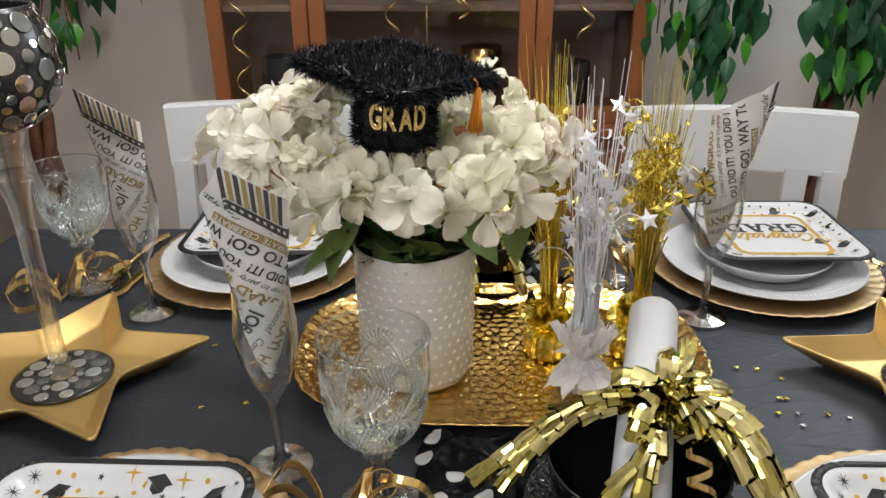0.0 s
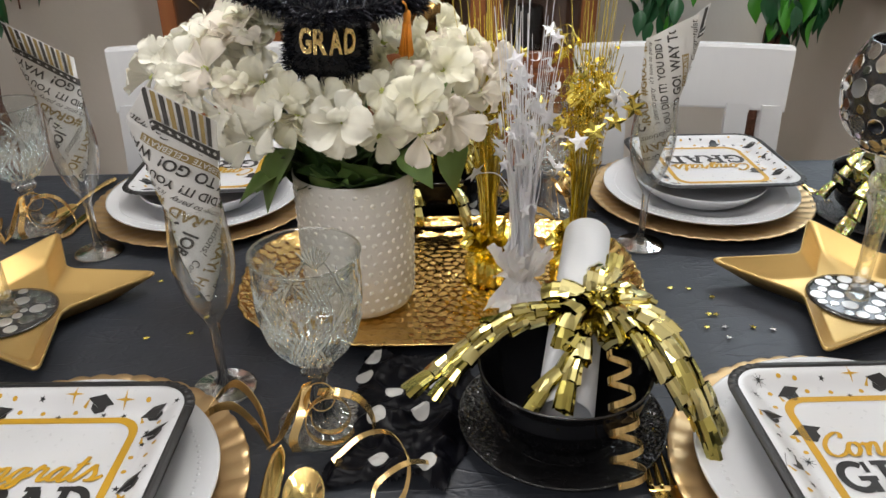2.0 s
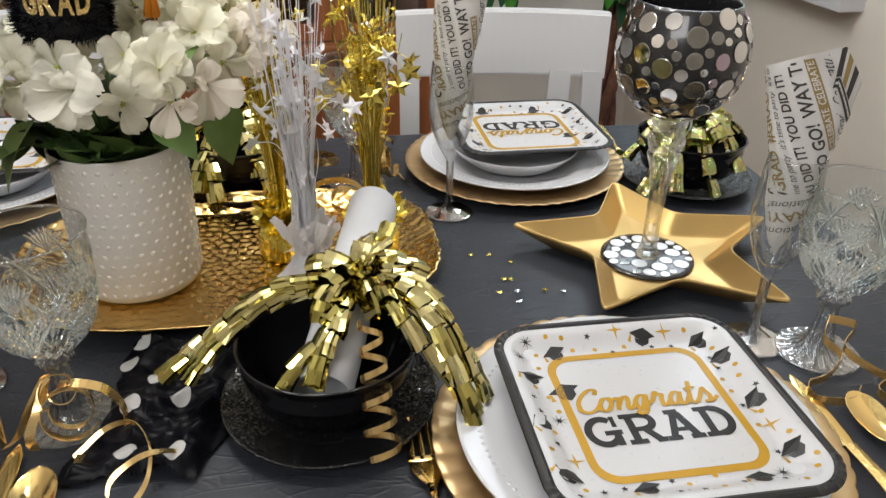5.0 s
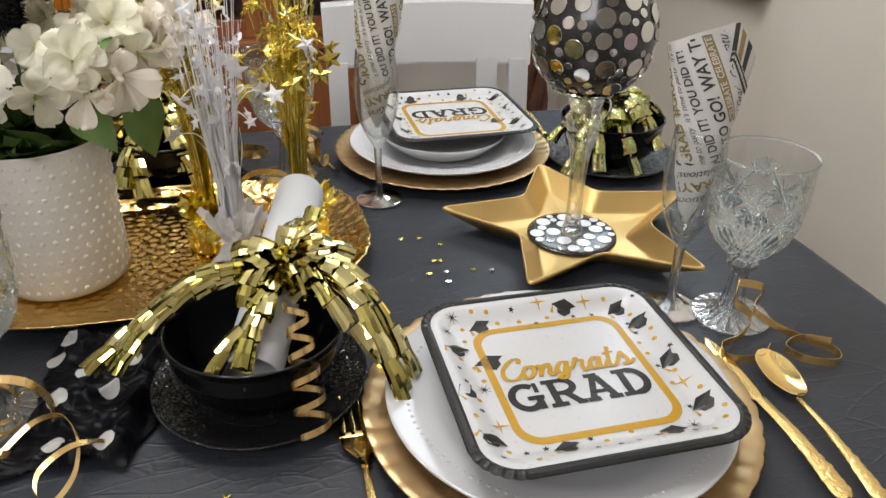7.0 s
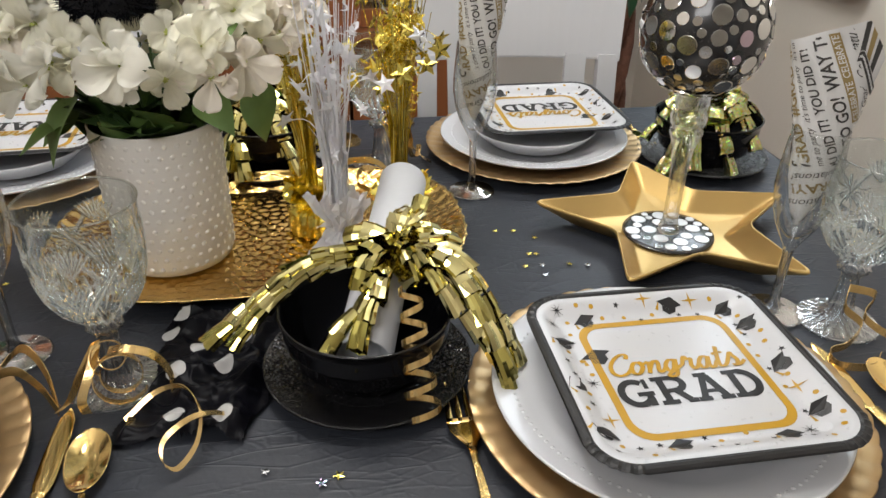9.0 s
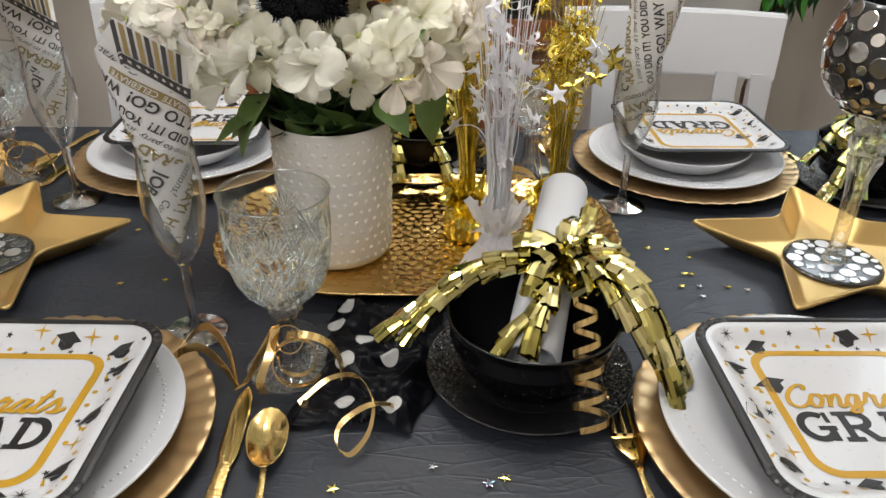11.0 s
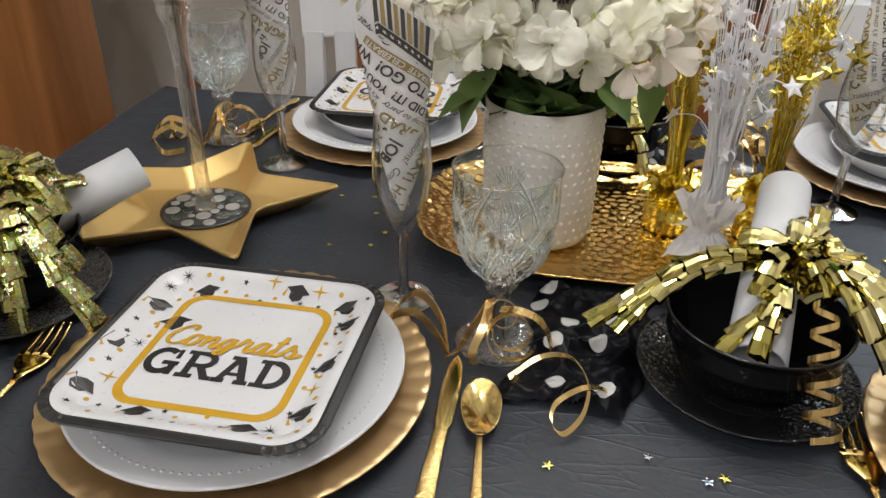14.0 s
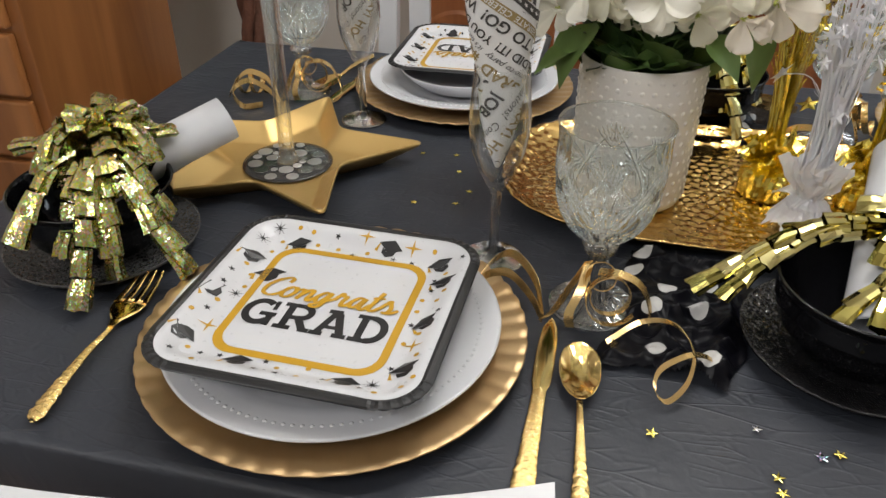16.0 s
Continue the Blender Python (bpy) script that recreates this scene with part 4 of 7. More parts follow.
FLUTES = [(-0.141, 0.667, 152, 1), (-0.386, 0.983, 150, 1), (0.376, 0.970, 35, -1), (0.640, 0.626, 60, -1)]
fl = None
for x, y, _, _ in FLUTES:
    if fl is None:
        fl = flute(pose(x, y, TZC))
    else:
        copy_thing(fl, pose(x, y, TZC))


def napkin(x, y, face, tops, half, shift, band_from, seed, label, lines=(113, 197), split=0.178):
    """A printed napkin folded to a flat roll that widens upwards.
    face: the side (degrees) on which the print is read; tops: height of its upper edge across the front; half: its half width at the top."""
    root = thing("rolled_napkin", label, "napkin", pose(x, y, TZC), "rolled napkins in the flutes")
    rg = random.Random(seed)
    fa = radians(face)
    ef, es = Vector((math.cos(fa), math.sin(fa), 0)), Vector((-math.sin(fa), math.cos(fa), 0))
    wide = [(0.108, 0.003), (0.13, 0.012), (0.16, 0.0195), (0.2, 0.0235), (0.25, 0.0235 + 0.55 * (half - 0.0235)), (0.29, half), (0.34, half * 1.05)]
    deep = [(0.108, 0.003), (0.13, 0.010), (0.16, 0.015), (0.2, 0.015), (0.34, 0.010)]

    def top_z(a):
        z = lerp_table(tops, math.sin(a))
        return z if math.cos(a) >= 0 else z - 0.055 * min(1, -3 * math.cos(a))

    def surf(a, h, lift=0.0):
        w, d = lerp_table(wide, h), lerp_table(deep, h)
        k = max(0, (h - 0.2) / 0.1)
        crease = 0.0022 * math.sin(3.1 * a + 9 * h / 0.1 + seed) * k
        p = es * ((w + lift) * math.sin(a) + shift * k) + ef * ((d + lift) * math.cos(a) + crease)
        return Vector((p.x, p.y, h))
    na, nh = 60, 28
    vs, fs = [], []
    turns = 1.12
    for i in range(na + 1):
        a = -math.pi * turns + TAU * turns * i / na
        zt = top_z(a)
        for j in range(nh + 1):
            vs.append(surf(a, 0.108 + (zt - 0.108) * j / nh, -0.0012 * i / na))
    for i in range(na):
        for j in range(nh):
            k = i * (nh + 1) + j
            fs.append((k, k + nh + 1, k + nh + 2, k + 1))
    mesh_ob("paper", vs, fs, M_NAPKIN, root)
    dark, gold, white = [], [], []

    def band(s0, s1, d0, d1, into, n=3):
        pv, pf = [], []
        for q in range(n + 1):
            a = math.asin(max(-1, min(1, s0 + (s1 - s0) * q / n)))
            for d in (d0, d1):
                pv.append(surf(a, top_z(a) - d, 0.0008))
        for q in range(n):
            pf.append((2 * q, 2 * q + 1, 2 * q + 3, 2 * q + 2))
        into.append((pv, pf))
    nb = int((0.999 - band_from) / 0.15)
    for k in range(nb):
        s0 = band_from + 0.15 * k
        band(s0, s0 + 0.098, 0.0008, 0.026, gold if k % 2 else dark)
    band(band_from, 0.999, 0.027, 0.036, dark, 16)
    rows = [("Congratulations! Grad", 0.0125, 0.0, 0.4, "d"), ("CELEBRATE", 0.0085, 0.01, 0, "b"), ("WAY TO GO!", 0.0160, 0.02, 0, "d"), ("YOU DID IT!", 0.0125, 0.02, 0, "d"), ("it's time to party", 0.009, 0.0, 0.35, "d"), ("#GRAD", 0.0165, 0.025, 0, "g"), ("NICE JOB", 0.0185, 0.025, 0, "d"), ("Congratulations!", 0.0115, 0.0, 0.4, "d"), ("HOORAY!", 0.0165, 0.02, 0, "g")]
    # small white stars along the dark band
    for k in range(9):
        sm = band_from + 0.05 + (0.95 - band_from) * k / 9
        pv = []
        for px, py in star_flat(5, 0.0022, 0.0009, k):
            a = math.asin(max(-0.99, min(0.99, sm + px / half)))
            pv.append(surf(a, top_z(a) - 0.0315 + py, 0.0012))
        white.append((pv, [tuple(range(10))]))

    def lay(s0, t0):
        """From a row's own directions to the angle and height on the roll."""
        u, h = ct * s0 - st * t0, 0.20 + st * s0 + ct * t0
        return u / max(lerp_table(wide, h) * 0.85, 0.006), h

    def clear(a, h):
        if not 0.114 < h or abs(a) > 1.9 or (h < split + 0.001) != low:
            return False
        edge = 0.038 if math.cos(a) > 0 and math.sin(a) > band_from - 0.05 else 0.003
        return h < top_z(a) - edge
    # two layers of the folded sheet, each with its own run of lines
    for low, tilt in ((False, radians(lines[0])), (True, radians(lines[1]))):
        ct, st = math.cos(tilt), math.sin(tilt)
        steep = lines[0] > 130
        off = (-0.018 if steep else 0.010) if low else (-0.064 if steep else -0.050)
        for word, size, bold, shear, kind in (rows[5:] + rows[:5] if low and steep else rows[6:] + rows[:6] if low else rows) * 3:
            size *= 0.88
            tv, tf, w = text_flat(word, size, bold, shear)
            row = off
            off += size * (1.14 if kind != "b" else 1.25)
            if off > 0.12:
                break
            reach = -1.5 * w - size * 0.5 + rg.uniform(-0.012, 0.012)
            while reach < 0.14:
                if kind == "b":
                    n, pv, pf = 12, [], []
                    ok = True
                    for q in range(n + 1):
                        for t0 in (row - 0.0016, row + size * 0.85):
                            a, h = lay(reach - 0.002 + (w + 0.004) * q / n, t0)
                            ok = ok and clear(a, h)
                            pv.append(surf(a, h, 0.0005))
                    if ok:
                        gold.append((pv, [(2 * q, 2 * q + 1, 2 * q + 3, 2 * q + 2) for q in range(n)]))
                vv, good = [], []
                for px, py in tv:
                    a, h = lay(reach + px, row + py)
                    good.append(clear(a, h))
                    vv.append(surf(max(-2, min(2, a)), min(max(h, 0.11), 0.34), 0.0008))
                ff = [t for t in tf if all(good[q] for q in t)]
                if ff:
                    (white if kind == "b" else gold if kind == "g" else dark).append((vv, ff))
                reach += w + size * 0.5
    for pcs, mt, lb in ((dark, M_NAPGREY, "charcoal printed words and stripes"), (gold, M_NAPGOLD, "antique gold printed words and stripes"), (white, M_NAPKIN, "white words on gold bars")):
        if pcs:
            tagged(mesh_ob("print", *joined(pcs), mt, root, lb, False), kind="stuff")
    return root


N_LABEL = "white paper napkin with congratulation print rolled in a flute"
napkin(-0.141, 0.667, -72, [(-1, 0.298), (-0.45, 0.325), (1, 0.285)], 0.037, -0.004, -0.5, 1, N_LABEL, (143, 235), 0.192)
napkin(-0.386, 0.983, -67, [(-1, 0.322), (1, 0.270)], 0.034, -0.008, -0.95, 2, N_LABEL, (140, 235), 0.185)
napkin(0.376, 0.970, -106, [(-1, 0.287), (0.5, 0.318), (1, 0.332)], 0.033, 0.010, 0.8, 3, N_LABEL, (106, 207))
napkin(0.640, 0.626, -126, [(-1, 0.290), (0.5, 0.317), (1, 0.284)], 0.041, -0.006, 0.42, 4, N_LABEL)

# ---- tray ----
TCX, TCY, THX, THY = 0.091, 0.865, 0.2495, 0.1635
rt = random.Random(11)
cells = []
for j in range(-14, 15):
    for i in range(-18, 19):
        cells.append((0.0150 * (i + 0.5 * (j % 2)) + rt.uniform(-0.0055, 0.0055), 0.0115 * j + rt.uniform(-0.0042, 0.0042)))
carr = np.array(cells)


def tray_d(x, y):
    """1 on the tray's outline, 0 in the middle."""
    return (abs(x / THX) ** 3.2 + abs(y / THY) ** 2.6) ** (1 / 2.9)


vs, fs = [], []
na, nr = 260, 70
for j in range(nr + 1):
    q = j / nr
    for i in range(na):
        a = TAU * i / na
        ca, sa = math.cos(a) * THX, math.sin(a) * THY
        s = 1 / tray_d(ca, sa)
        x, y = ca * s * q, sa * s * q
        e = min(1, max(0, (q - 0.80) / 0.2))
        z = 0.003 + 0.021 * e ** 1.5
        d = np.hypot(carr[:, 0] - x, carr[:, 1] - y)
        two = np.partition(d, 1)[:2]
        z += 0.0026 * min(1.0, max(0.0, (two[1] - two[0]) / 0.006)) * (0.9 + 0.4 * e) * (1 if q < 0.99 else 0.2)
        wob = 1 + 0.006 * math.sin(a * 46) * e
        vs.append((x * wob, y * wob, z))
top = len(vs)
for q, z in ((1.0, 0.0225), (0.96, 0.016), (0.8, 0.0), (0.0, 0.0)):
    for i in range(na):
        a = TAU * i / na
        ca, sa = math.cos(a) * THX, math.sin(a) * THY
        s = q / tray_d(ca, sa)
        vs.append((ca * s, sa * s, z))
rows_n = nr + 1 + 4
for j in range(rows_n - 1):
    for i in range(na):
        i2 = (i + 1) % na
        fs.append((j * na + i, j * na + i2, (j + 1) * na + i2, (j + 1) * na + i))
tray = thing("serving_tray", "oval hammered gold metal tray on the black table cover", "tray", pose(TCX, TCY, TZC))
edge0, edge1 = int(nr * 0.80) * na, (nr + 2) * na
for name, rows_of, lab in (("base", fs[:edge0] + fs[edge1:], "flat hammered base"), ("rim", fs[edge0:edge1], "raised scalloped rim")):
    used = sorted({i for q in rows_of for i in q})
    at = {i: k for k, i in enumerate(used)}
    mesh_ob(name, [vs[i] for i in used], [tuple(at[i] for i in q) for q in rows_of], M_TRAY, tray, lab)
TT = TZC + 0.0062

# ---- vase and flowers ----
VX, VY = -0.010, 0.843
vase = thing("flower_vase", "white hobnail milk-glass vase standing on the gold tray", "vase", pose(VX, VY, TT))
prof = [(0.0002, 0.0), (0.058, 0.0), (0.064, 0.003), (0.0665, 0.012), (0.0675, 0.06), (0.0685, 0.12), (0.0695, 0.168), (0.0690, 0.1705), (0.0675, 0.170), (0.066, 0.12), (0.064, 0.02), (0.0002, 0.012)]
v, f = lathe(prof, 96)
mesh_ob("vase_body", v, f, M_MILKGLASS, vase)
hob = []
for j in range(13):
    z = 0.013 + j * 0.0122
    for k in range(34):
        a = TAU * (k + 0.5 * (j % 2)) / 34
        r = 0.0668 + 0.0028 * z / 0.17
        bv, bf = lathe([(0.0031, -0.0003), (0.0024, 0.0005), (0.0013, 0.0009), (0.0001, 0.0010)], 8)
        hob.append(moved((bv, bf), pose(r * math.cos(a), r * math.sin(a), z, 0, 0, math.degrees(a)) @ pose(0, 0, 0, 0, 90, 0)))
tagged(mesh_ob("hobnail_relief", *joined(hob), M_MILKGLASS, vase, "raised glass hobnails"), kind="stuff")


def petal(L, W, cup, seed):
    """One silk petal from its base at the origin along +x: broad, rounded and softly cupped."""
    rg = random.Random(seed)
    ph, tip, side = rg.uniform(0, 6), rg.uniform(0.0, 0.28), rg.uniform(0.10, 0.34)
    shape = [(0, 0.13), (0.12, 0.22), (0.3, 0.52), (0.5, 0.86), (0.68, 1.0), (0.82, 0.97), (0.92, 0.78), (0.97, 0.55), (1.0, 0.30)]
    vs, fs = [], []
    nu, nv = 12, 10
    for i in range(nu + 1):
        u = i / nu
        w = W * 0.90 * lerp_table(shape, u)
        for j in range(nv + 1):
            t = j / nv * 2 - 1
            x = L * u * (1 - 0.05 * t * t) - (0.03 + 0.12 * tip) * L * math.sin(t * 5 + ph) ** 2 * max(0, u - 0.8) / 0.2 - 0.07 * L * math.exp(-(t * 3.5) ** 2) * max(0, u - 0.85) / 0.15
            z = cup * L * 0.7 * math.sin(1.9 * u) - tip * L * u ** 3 + side * w * t * t
            z += 0.075 * L * math.sin(t * 3.2 + ph) * u * u + 0.045 * L * math.sin(t * 7 + 2 * ph) * u ** 4
            z -= 0.030 * L * math.cos(t * 12 + ph) * math.sin(math.pi * u) + 0.022 * L * math.exp(-(t * 6) ** 2) * (1 - u)
            vs.append((x, w * t, z))
    for i in range(nu):
        for j in range(nv):
            k = i * (nv + 1) + j
            fs.append((k, k + 1, k + nv + 2, k + nv + 1))
    return vs, fs


def bloom_mesh(n, L, W, cup, seed, layers=1):
    pcs = []
    for q in range(layers):
        for k in range(n):
            rr = random.Random(seed * 91 + k + 17 * q)
            g = rr.uniform(0.78, 1.18)
            pcs.append(moved(petal(L * g * (1 - 0.28 * q), W * g * 0.98 * (1 - 0.2 * q), cup * rr.uniform(0.5, 1.7) * (1 + 0.7 * q), seed * 31 + k + q * 7), pose(0, 0, 0.0016 * k % 0.004 + 0.002 * q, rr.uniform(-22, 22), rr.uniform(-34, 8), 360 * (k + 0.5 * q) / n + rr.uniform(-15, 15))))
    for k in range(5):
        a = TAU * k / 5
        pcs.append(tube([Vector((0, 0, 0)), Vector((0.002 * math.cos(a), 0.002 * math.sin(a), 0.004)), Vector((0.0035 * math.cos(a), 0.0035 * math.sin(a), 0.007))], 0.0005, 4))
    body = len(joined(pcs)[1])
    pcs.append(lathe([(0.0034, 0.0015), (0.0030, 0.0038), (0.0018, 0.0052), (0.0001, 0.0056)], 10))
    for k in range(9):
        a = 2.4 * k
        r = 0.0012 * math.sqrt(k)
        pcs.append(moved(lathe([(0.0009, -0.0006), (0.0009, 0.0006), (0.0001, 0.0012)], 6), pose(r * math.cos(a), r * math.sin(a), 0.0056 - 0.12 * r)))
    v, f = joined(pcs)
    return v, f, [0] * body + [1] * (len(f) - body)


bouquet = thing("flower_bouquet", "artificial white hydrangea bouquet with green leaves in the vase", "flower bouquet", pose(VX, VY, TT + 0.165))
rf = random.Random(21)
bloom_data = {}


def bloom(pos, out, size, kind, material):
    key = (kind, material.name)
    if key not in bloom_data:
        n, layers, cup = ((5, 2, 0.5), (5, 1, 0.6), (5, 1, 0.3), (6, 2, 0.3), (5, 1, 0.6), (4, 1, 0.5), (5, 2, 0.35))[kind]
        v, f, idx = bloom_mesh(n, 0.032, 0.0145, cup, kind + 3, layers)
        ob = mesh_ob("blossom", v, f, material, bouquet, mats=[material, M_PISTIL], index=idx)
        bloom_data[key] = ob.data
    else:
        ob = new("blossom", bloom_data[key])
        ob.parent = bouquet
    q = Vector(out).normalized().to_track_quat("Z", "Y").to_matrix().to_4x4()
    ob.matrix_basis = Matrix.Translation(Vector(pos)) @ q @ pose(0, 0, 0, 0, 0, rf.uniform(0, 360)) @ Matrix.Scale(size, 4)
    return ob


# the leading blossoms, then the round heads behind them
bloom((0.003, -0.108, 0.092), (0.02, -0.95, 0.20), 1.28, 0, M_PETALBLUE)
bloom((-0.064, -0.080, 0.088), (-0.30, -0.85, 0.10), 1.16, 1, M_PETALBLUE)
bloom((-0.121, -0.053, 0.088), (-0.6, -0.75, 0.0), 1.10, 4, M_PETALBLUE)
bloom((-0.092, -0.070, 0.066), (-0.35, -0.9, -0.25), 0.95, 1, M_PETALBLUE)
bloom((-0.050, -0.074, 0.108), (-0.2, -0.8, 0.4), 0.75, 2, M_PETAL)
bloom((0.073, -0.090, 0.102), (0.15, -0.9, 0.35), 1.15, 0, M_PETAL)
bloom((0.107, -0.066, 0.082), (0.5, -0.85, 0.10), 1.12, 1, M_PETALBLUSH)
bloom((0.078, -0.086, 0.072), (0.2, -0.95, -0.2), 1.0, 1, M_PETALBLUSH)
bloom((0.102, -0.046, 0.124), (0.3, -0.75, 0.5), 1.05, 6, M_PETAL)
bloom((0.141, -0.023, 0.095), (0.8, -0.55, 0.2), 1.0, 1, M_PETALBLUSH)
bloom((0.036, -0.092, 0.074), (0.2, -0.95, -0.15), 0.85, 2, M_PETAL)
bloom((-0.016, -0.078, 0.104), (-0.1, -0.85, 0.3), 0.8, 5, M_PETAL)
bloom((0.040, -0.066, 0.110), (0.2, -0.8, 0.4), 0.85, 4, M_PETAL)
bloom((-0.078, -0.055, 0.118), (-0.4, -0.8, 0.4), 0.95, 1, M_PETAL)
bloom((-0.014, -0.040, 0.104), (0.0, -0.9, 0.3), 0.9, 1, M_PETAL)
HEADS = [(-0.105, -0.005, 0.105, 0.055, 17, M_PETAL), (-0.165, 0.015, 0.095, 0.050, 20, M_PETALBLUE), (-0.090, 0.035, 0.140, 0.045, 13, M_PETALBLUE), (0.010, 0.0, 0.100, 0.060, 15, M_PETAL),
         (0.090, 0.010, 0.098, 0.052, 17, M_PETAL), (0.075, 0.065, 0.120, 0.050, 15, M_PETAL), (0.0, 0.06, 0.115, 0.06, 12, M_PETAL), (0.135, 0.03, 0.095, 0.04, 10, M_PETALBLUSH), (-0.03, -0.05, 0.100, 0.035, 8, M_PETAL)]
for hx, hy, hz, hr, n, m0 in HEADS:
    for k in range(n):
        d = Vector((rf.gauss(0, 1), rf.gauss(0, 1) - 0.25, rf.gauss(0, 1) + 0.2)).normalized()
        p = Vector((hx, hy, hz)) + d * hr * rf.uniform(0.72, 1.0)
        tilt = d + Vector((rf.uniform(-.3, .3), rf.uniform(-.3, .3), rf.uniform(-.3, .3)))
        size, form, mt = rf.uniform(0.75, 1.12), rf.choice((0, 1, 2, 3, 4, 5, 6)), m0 if rf.random() < 0.8 else M_PETALBLUSH
        # the lowest blossoms leave the green collar of leaves free
        hat = p.y < 0.0 and abs(p.x + 0.017) < 0.072 and p.z > 0.098
        if p.z > 0.066 and not hat:
            bloom(p, tilt, size, form, mt)


def leaf_mesh(L, W, bend, fold=0.25):
    vs, fs = [], []
    nu = 8
    for i in range(nu + 1):
        u = i / nu
        w = W * math.sin(math.pi * u ** 0.8) * (1 - 0.25 * u)
        for t in (-1, -0.5, 0, 0.5, 1):
            vs.append((L * u, w * t, fold * w * abs(t) - bend * L * u * u + 0.008 * L * math.sin(9 * u + 3 * t)))
    for i in range(nu):
        for j in range(4):
            k = i * 5 + j
            fs.append((k, k + 1, k + 6, k + 5))
    return vs, fs


LEAFV = leaf_mesh(0.075, 0.027, 0.35)
BROAD = leaf_mesh(0.066, 0.036, 0.45, 0.18)
lv = mesh_ob("leaf", *LEAFV, M_LEAF, bouquet)
lv2 = mesh_ob("leaf", *LEAFV, M_LEAFLIGHT, bouquet)
lv.matrix_basis = pose(0.02, -0.02, 0.0, 0, -55, -80)
lv2.matrix_basis = pose(-0.060, -0.045, 0.020, 10, -5, -140) @ Matrix.Scale(0.9, 4)
for k in range(85):
    a = rf.uniform(0, 360) if k > 22 else rf.uniform(-175, -5)
    ob = new("leaf", (lv if rf.random() < 0.62 else lv2).data)
    ob.parent = bouquet
    rr = rf.uniform(0.02, 0.052)
    ob.matrix_basis = pose(rr * math.cos(radians(a)), rr * math.sin(radians(a)), rf.uniform(-0.022, 0.012), rf.uniform(-40, 40), rf.uniform(-88, -40), a + rf.uniform(-60, 60)) @ Matrix.Scale(rf.uniform(0.6, 1.0), 4)
for p, rot, s in (((-0.055, -0.052, 0.048), (15, 30, -140), 1.05), ((-0.060, -0.040, 0.030), (-20, 18, -165), 0.8), ((0.055, -0.050, 0.040), (10, 20, -30), 0.75), ((0.085, -0.043, 0.112), (0, -20, -70), 0.6), ((0.10, -0.01, 0.04), (20, 55, -15), 1.0), ((0.095, 0.0, 0.10), (0, -15, -60), 0.7)):
    ob = mesh_ob("leaf", *BROAD, M_LEAFLIGHT, bouquet, "broad light green leaf")
    ob.matrix_basis = pose(*p, *rot) @ Matrix.Scale(s, 4)
stems = []
for k in range(26):
    a, r = rf.uniform(0, TAU), rf.uniform(0.02, 0.11)
    stems.append(tube(curve_pts([(0.25 * r * math.cos(a), 0.25 * r * math.sin(a), -0.10), (0.5 * r * math.cos(a), 0.5 * r * math.sin(a), 0.01), (r * math.cos(a), r * math.sin(a), rf.uniform(0.05, 0.11))], 8), 0.0013, 5))
mesh_ob("stem", *joined(stems), M_LEAF, bouquet, "thin green wire stems")

# ---- tinsel graduation cap ----
HX, HY = -0.027, 0.815
cap = thing("graduation_cap_pick", "black tinsel graduation cap ornament with gold glitter lettering", "party decoration", pose(HX, HY, 1.047, 0, 3, 8))
v, f = lathe([(0.0002, 0.0), (0.036, 0.0), (0.04, 0.01), (0.036, 0.045), (0.034, 0.066), (0.0002, 0.068)], 32)
mesh_ob("cap_body", v, f, M_HATBOARD, cap)
bm = box_bm(bmesh.new(), 0.142, 0.142, 0.012, pose(0, 0.008, 0.073, 4, 3, 0) @ pose(0, 0, 0, 0, 0, 41), 0.004)
part("mortarboard", bm, M_HATBOARD, cap)
BOARD = pose(0, 0.008, 0.073, 4, 3, 0) @ pose(0, 0, 0, 0, 0, 41)


def tinsel_blades(pts, length, width, rg, spread=0.7):
    vs, fs = [], []
    for p, n in pts:
        d = (n + spread * Vector((rg.uniform(-1, 1), rg.uniform(-1, 1), rg.uniform(-1, 1)))).normalized()
        s = d.cross(Vector((rg.uniform(-1, 1), rg.uniform(-1, 1), rg.uniform(-1, 1)))).normalized() * width
        L = length * rg.uniform(0.5, 1.1)
        o = len(vs)
        mid = p + d * L * 0.5 + s * rg.uniform(-0.6, 0.6)
        vs += [p - s, p + s, mid + s, mid - s, p + d * L]
        fs += [(o, o + 1, o + 2, o + 3), (o + 3, o + 2, o + 4)]
    return vs, fs


rg = random.Random(5)
pts = []
for k in range(3600):
    a, z = rg.uniform(0, TAU), rg.uniform(0.0, 0.066)
    r = 0.038 - 0.004 * z / 0.066
    if abs((a - 1.5 * math.pi)) < 0.95 and 0.022 < z < 0.050 and rg.random() < 0.93:
        continue
    pts.append((Vector((r * math.cos(a), r * math.sin(a), z)), Vector((math.cos(a), math.sin(a), 0))))
for k in range(300):
    a, r = rg.uniform(0, TAU), 0.036 * math.sqrt(rg.random())
    pts.append((Vector((r * math.cos(a), r * math.sin(a), 0)), Vector((0, 0, -1))))
for k in range(6000):
    x, y, s = rg.uniform(-0.071, 0.071), rg.uniform(-0.071, 0.071), rg.choice((-1, 1))
    pts.append((BOARD @ Vector((x, y, 0.006 * s)), BOARD.to_3x3() @ Vector((0, 0, s))))
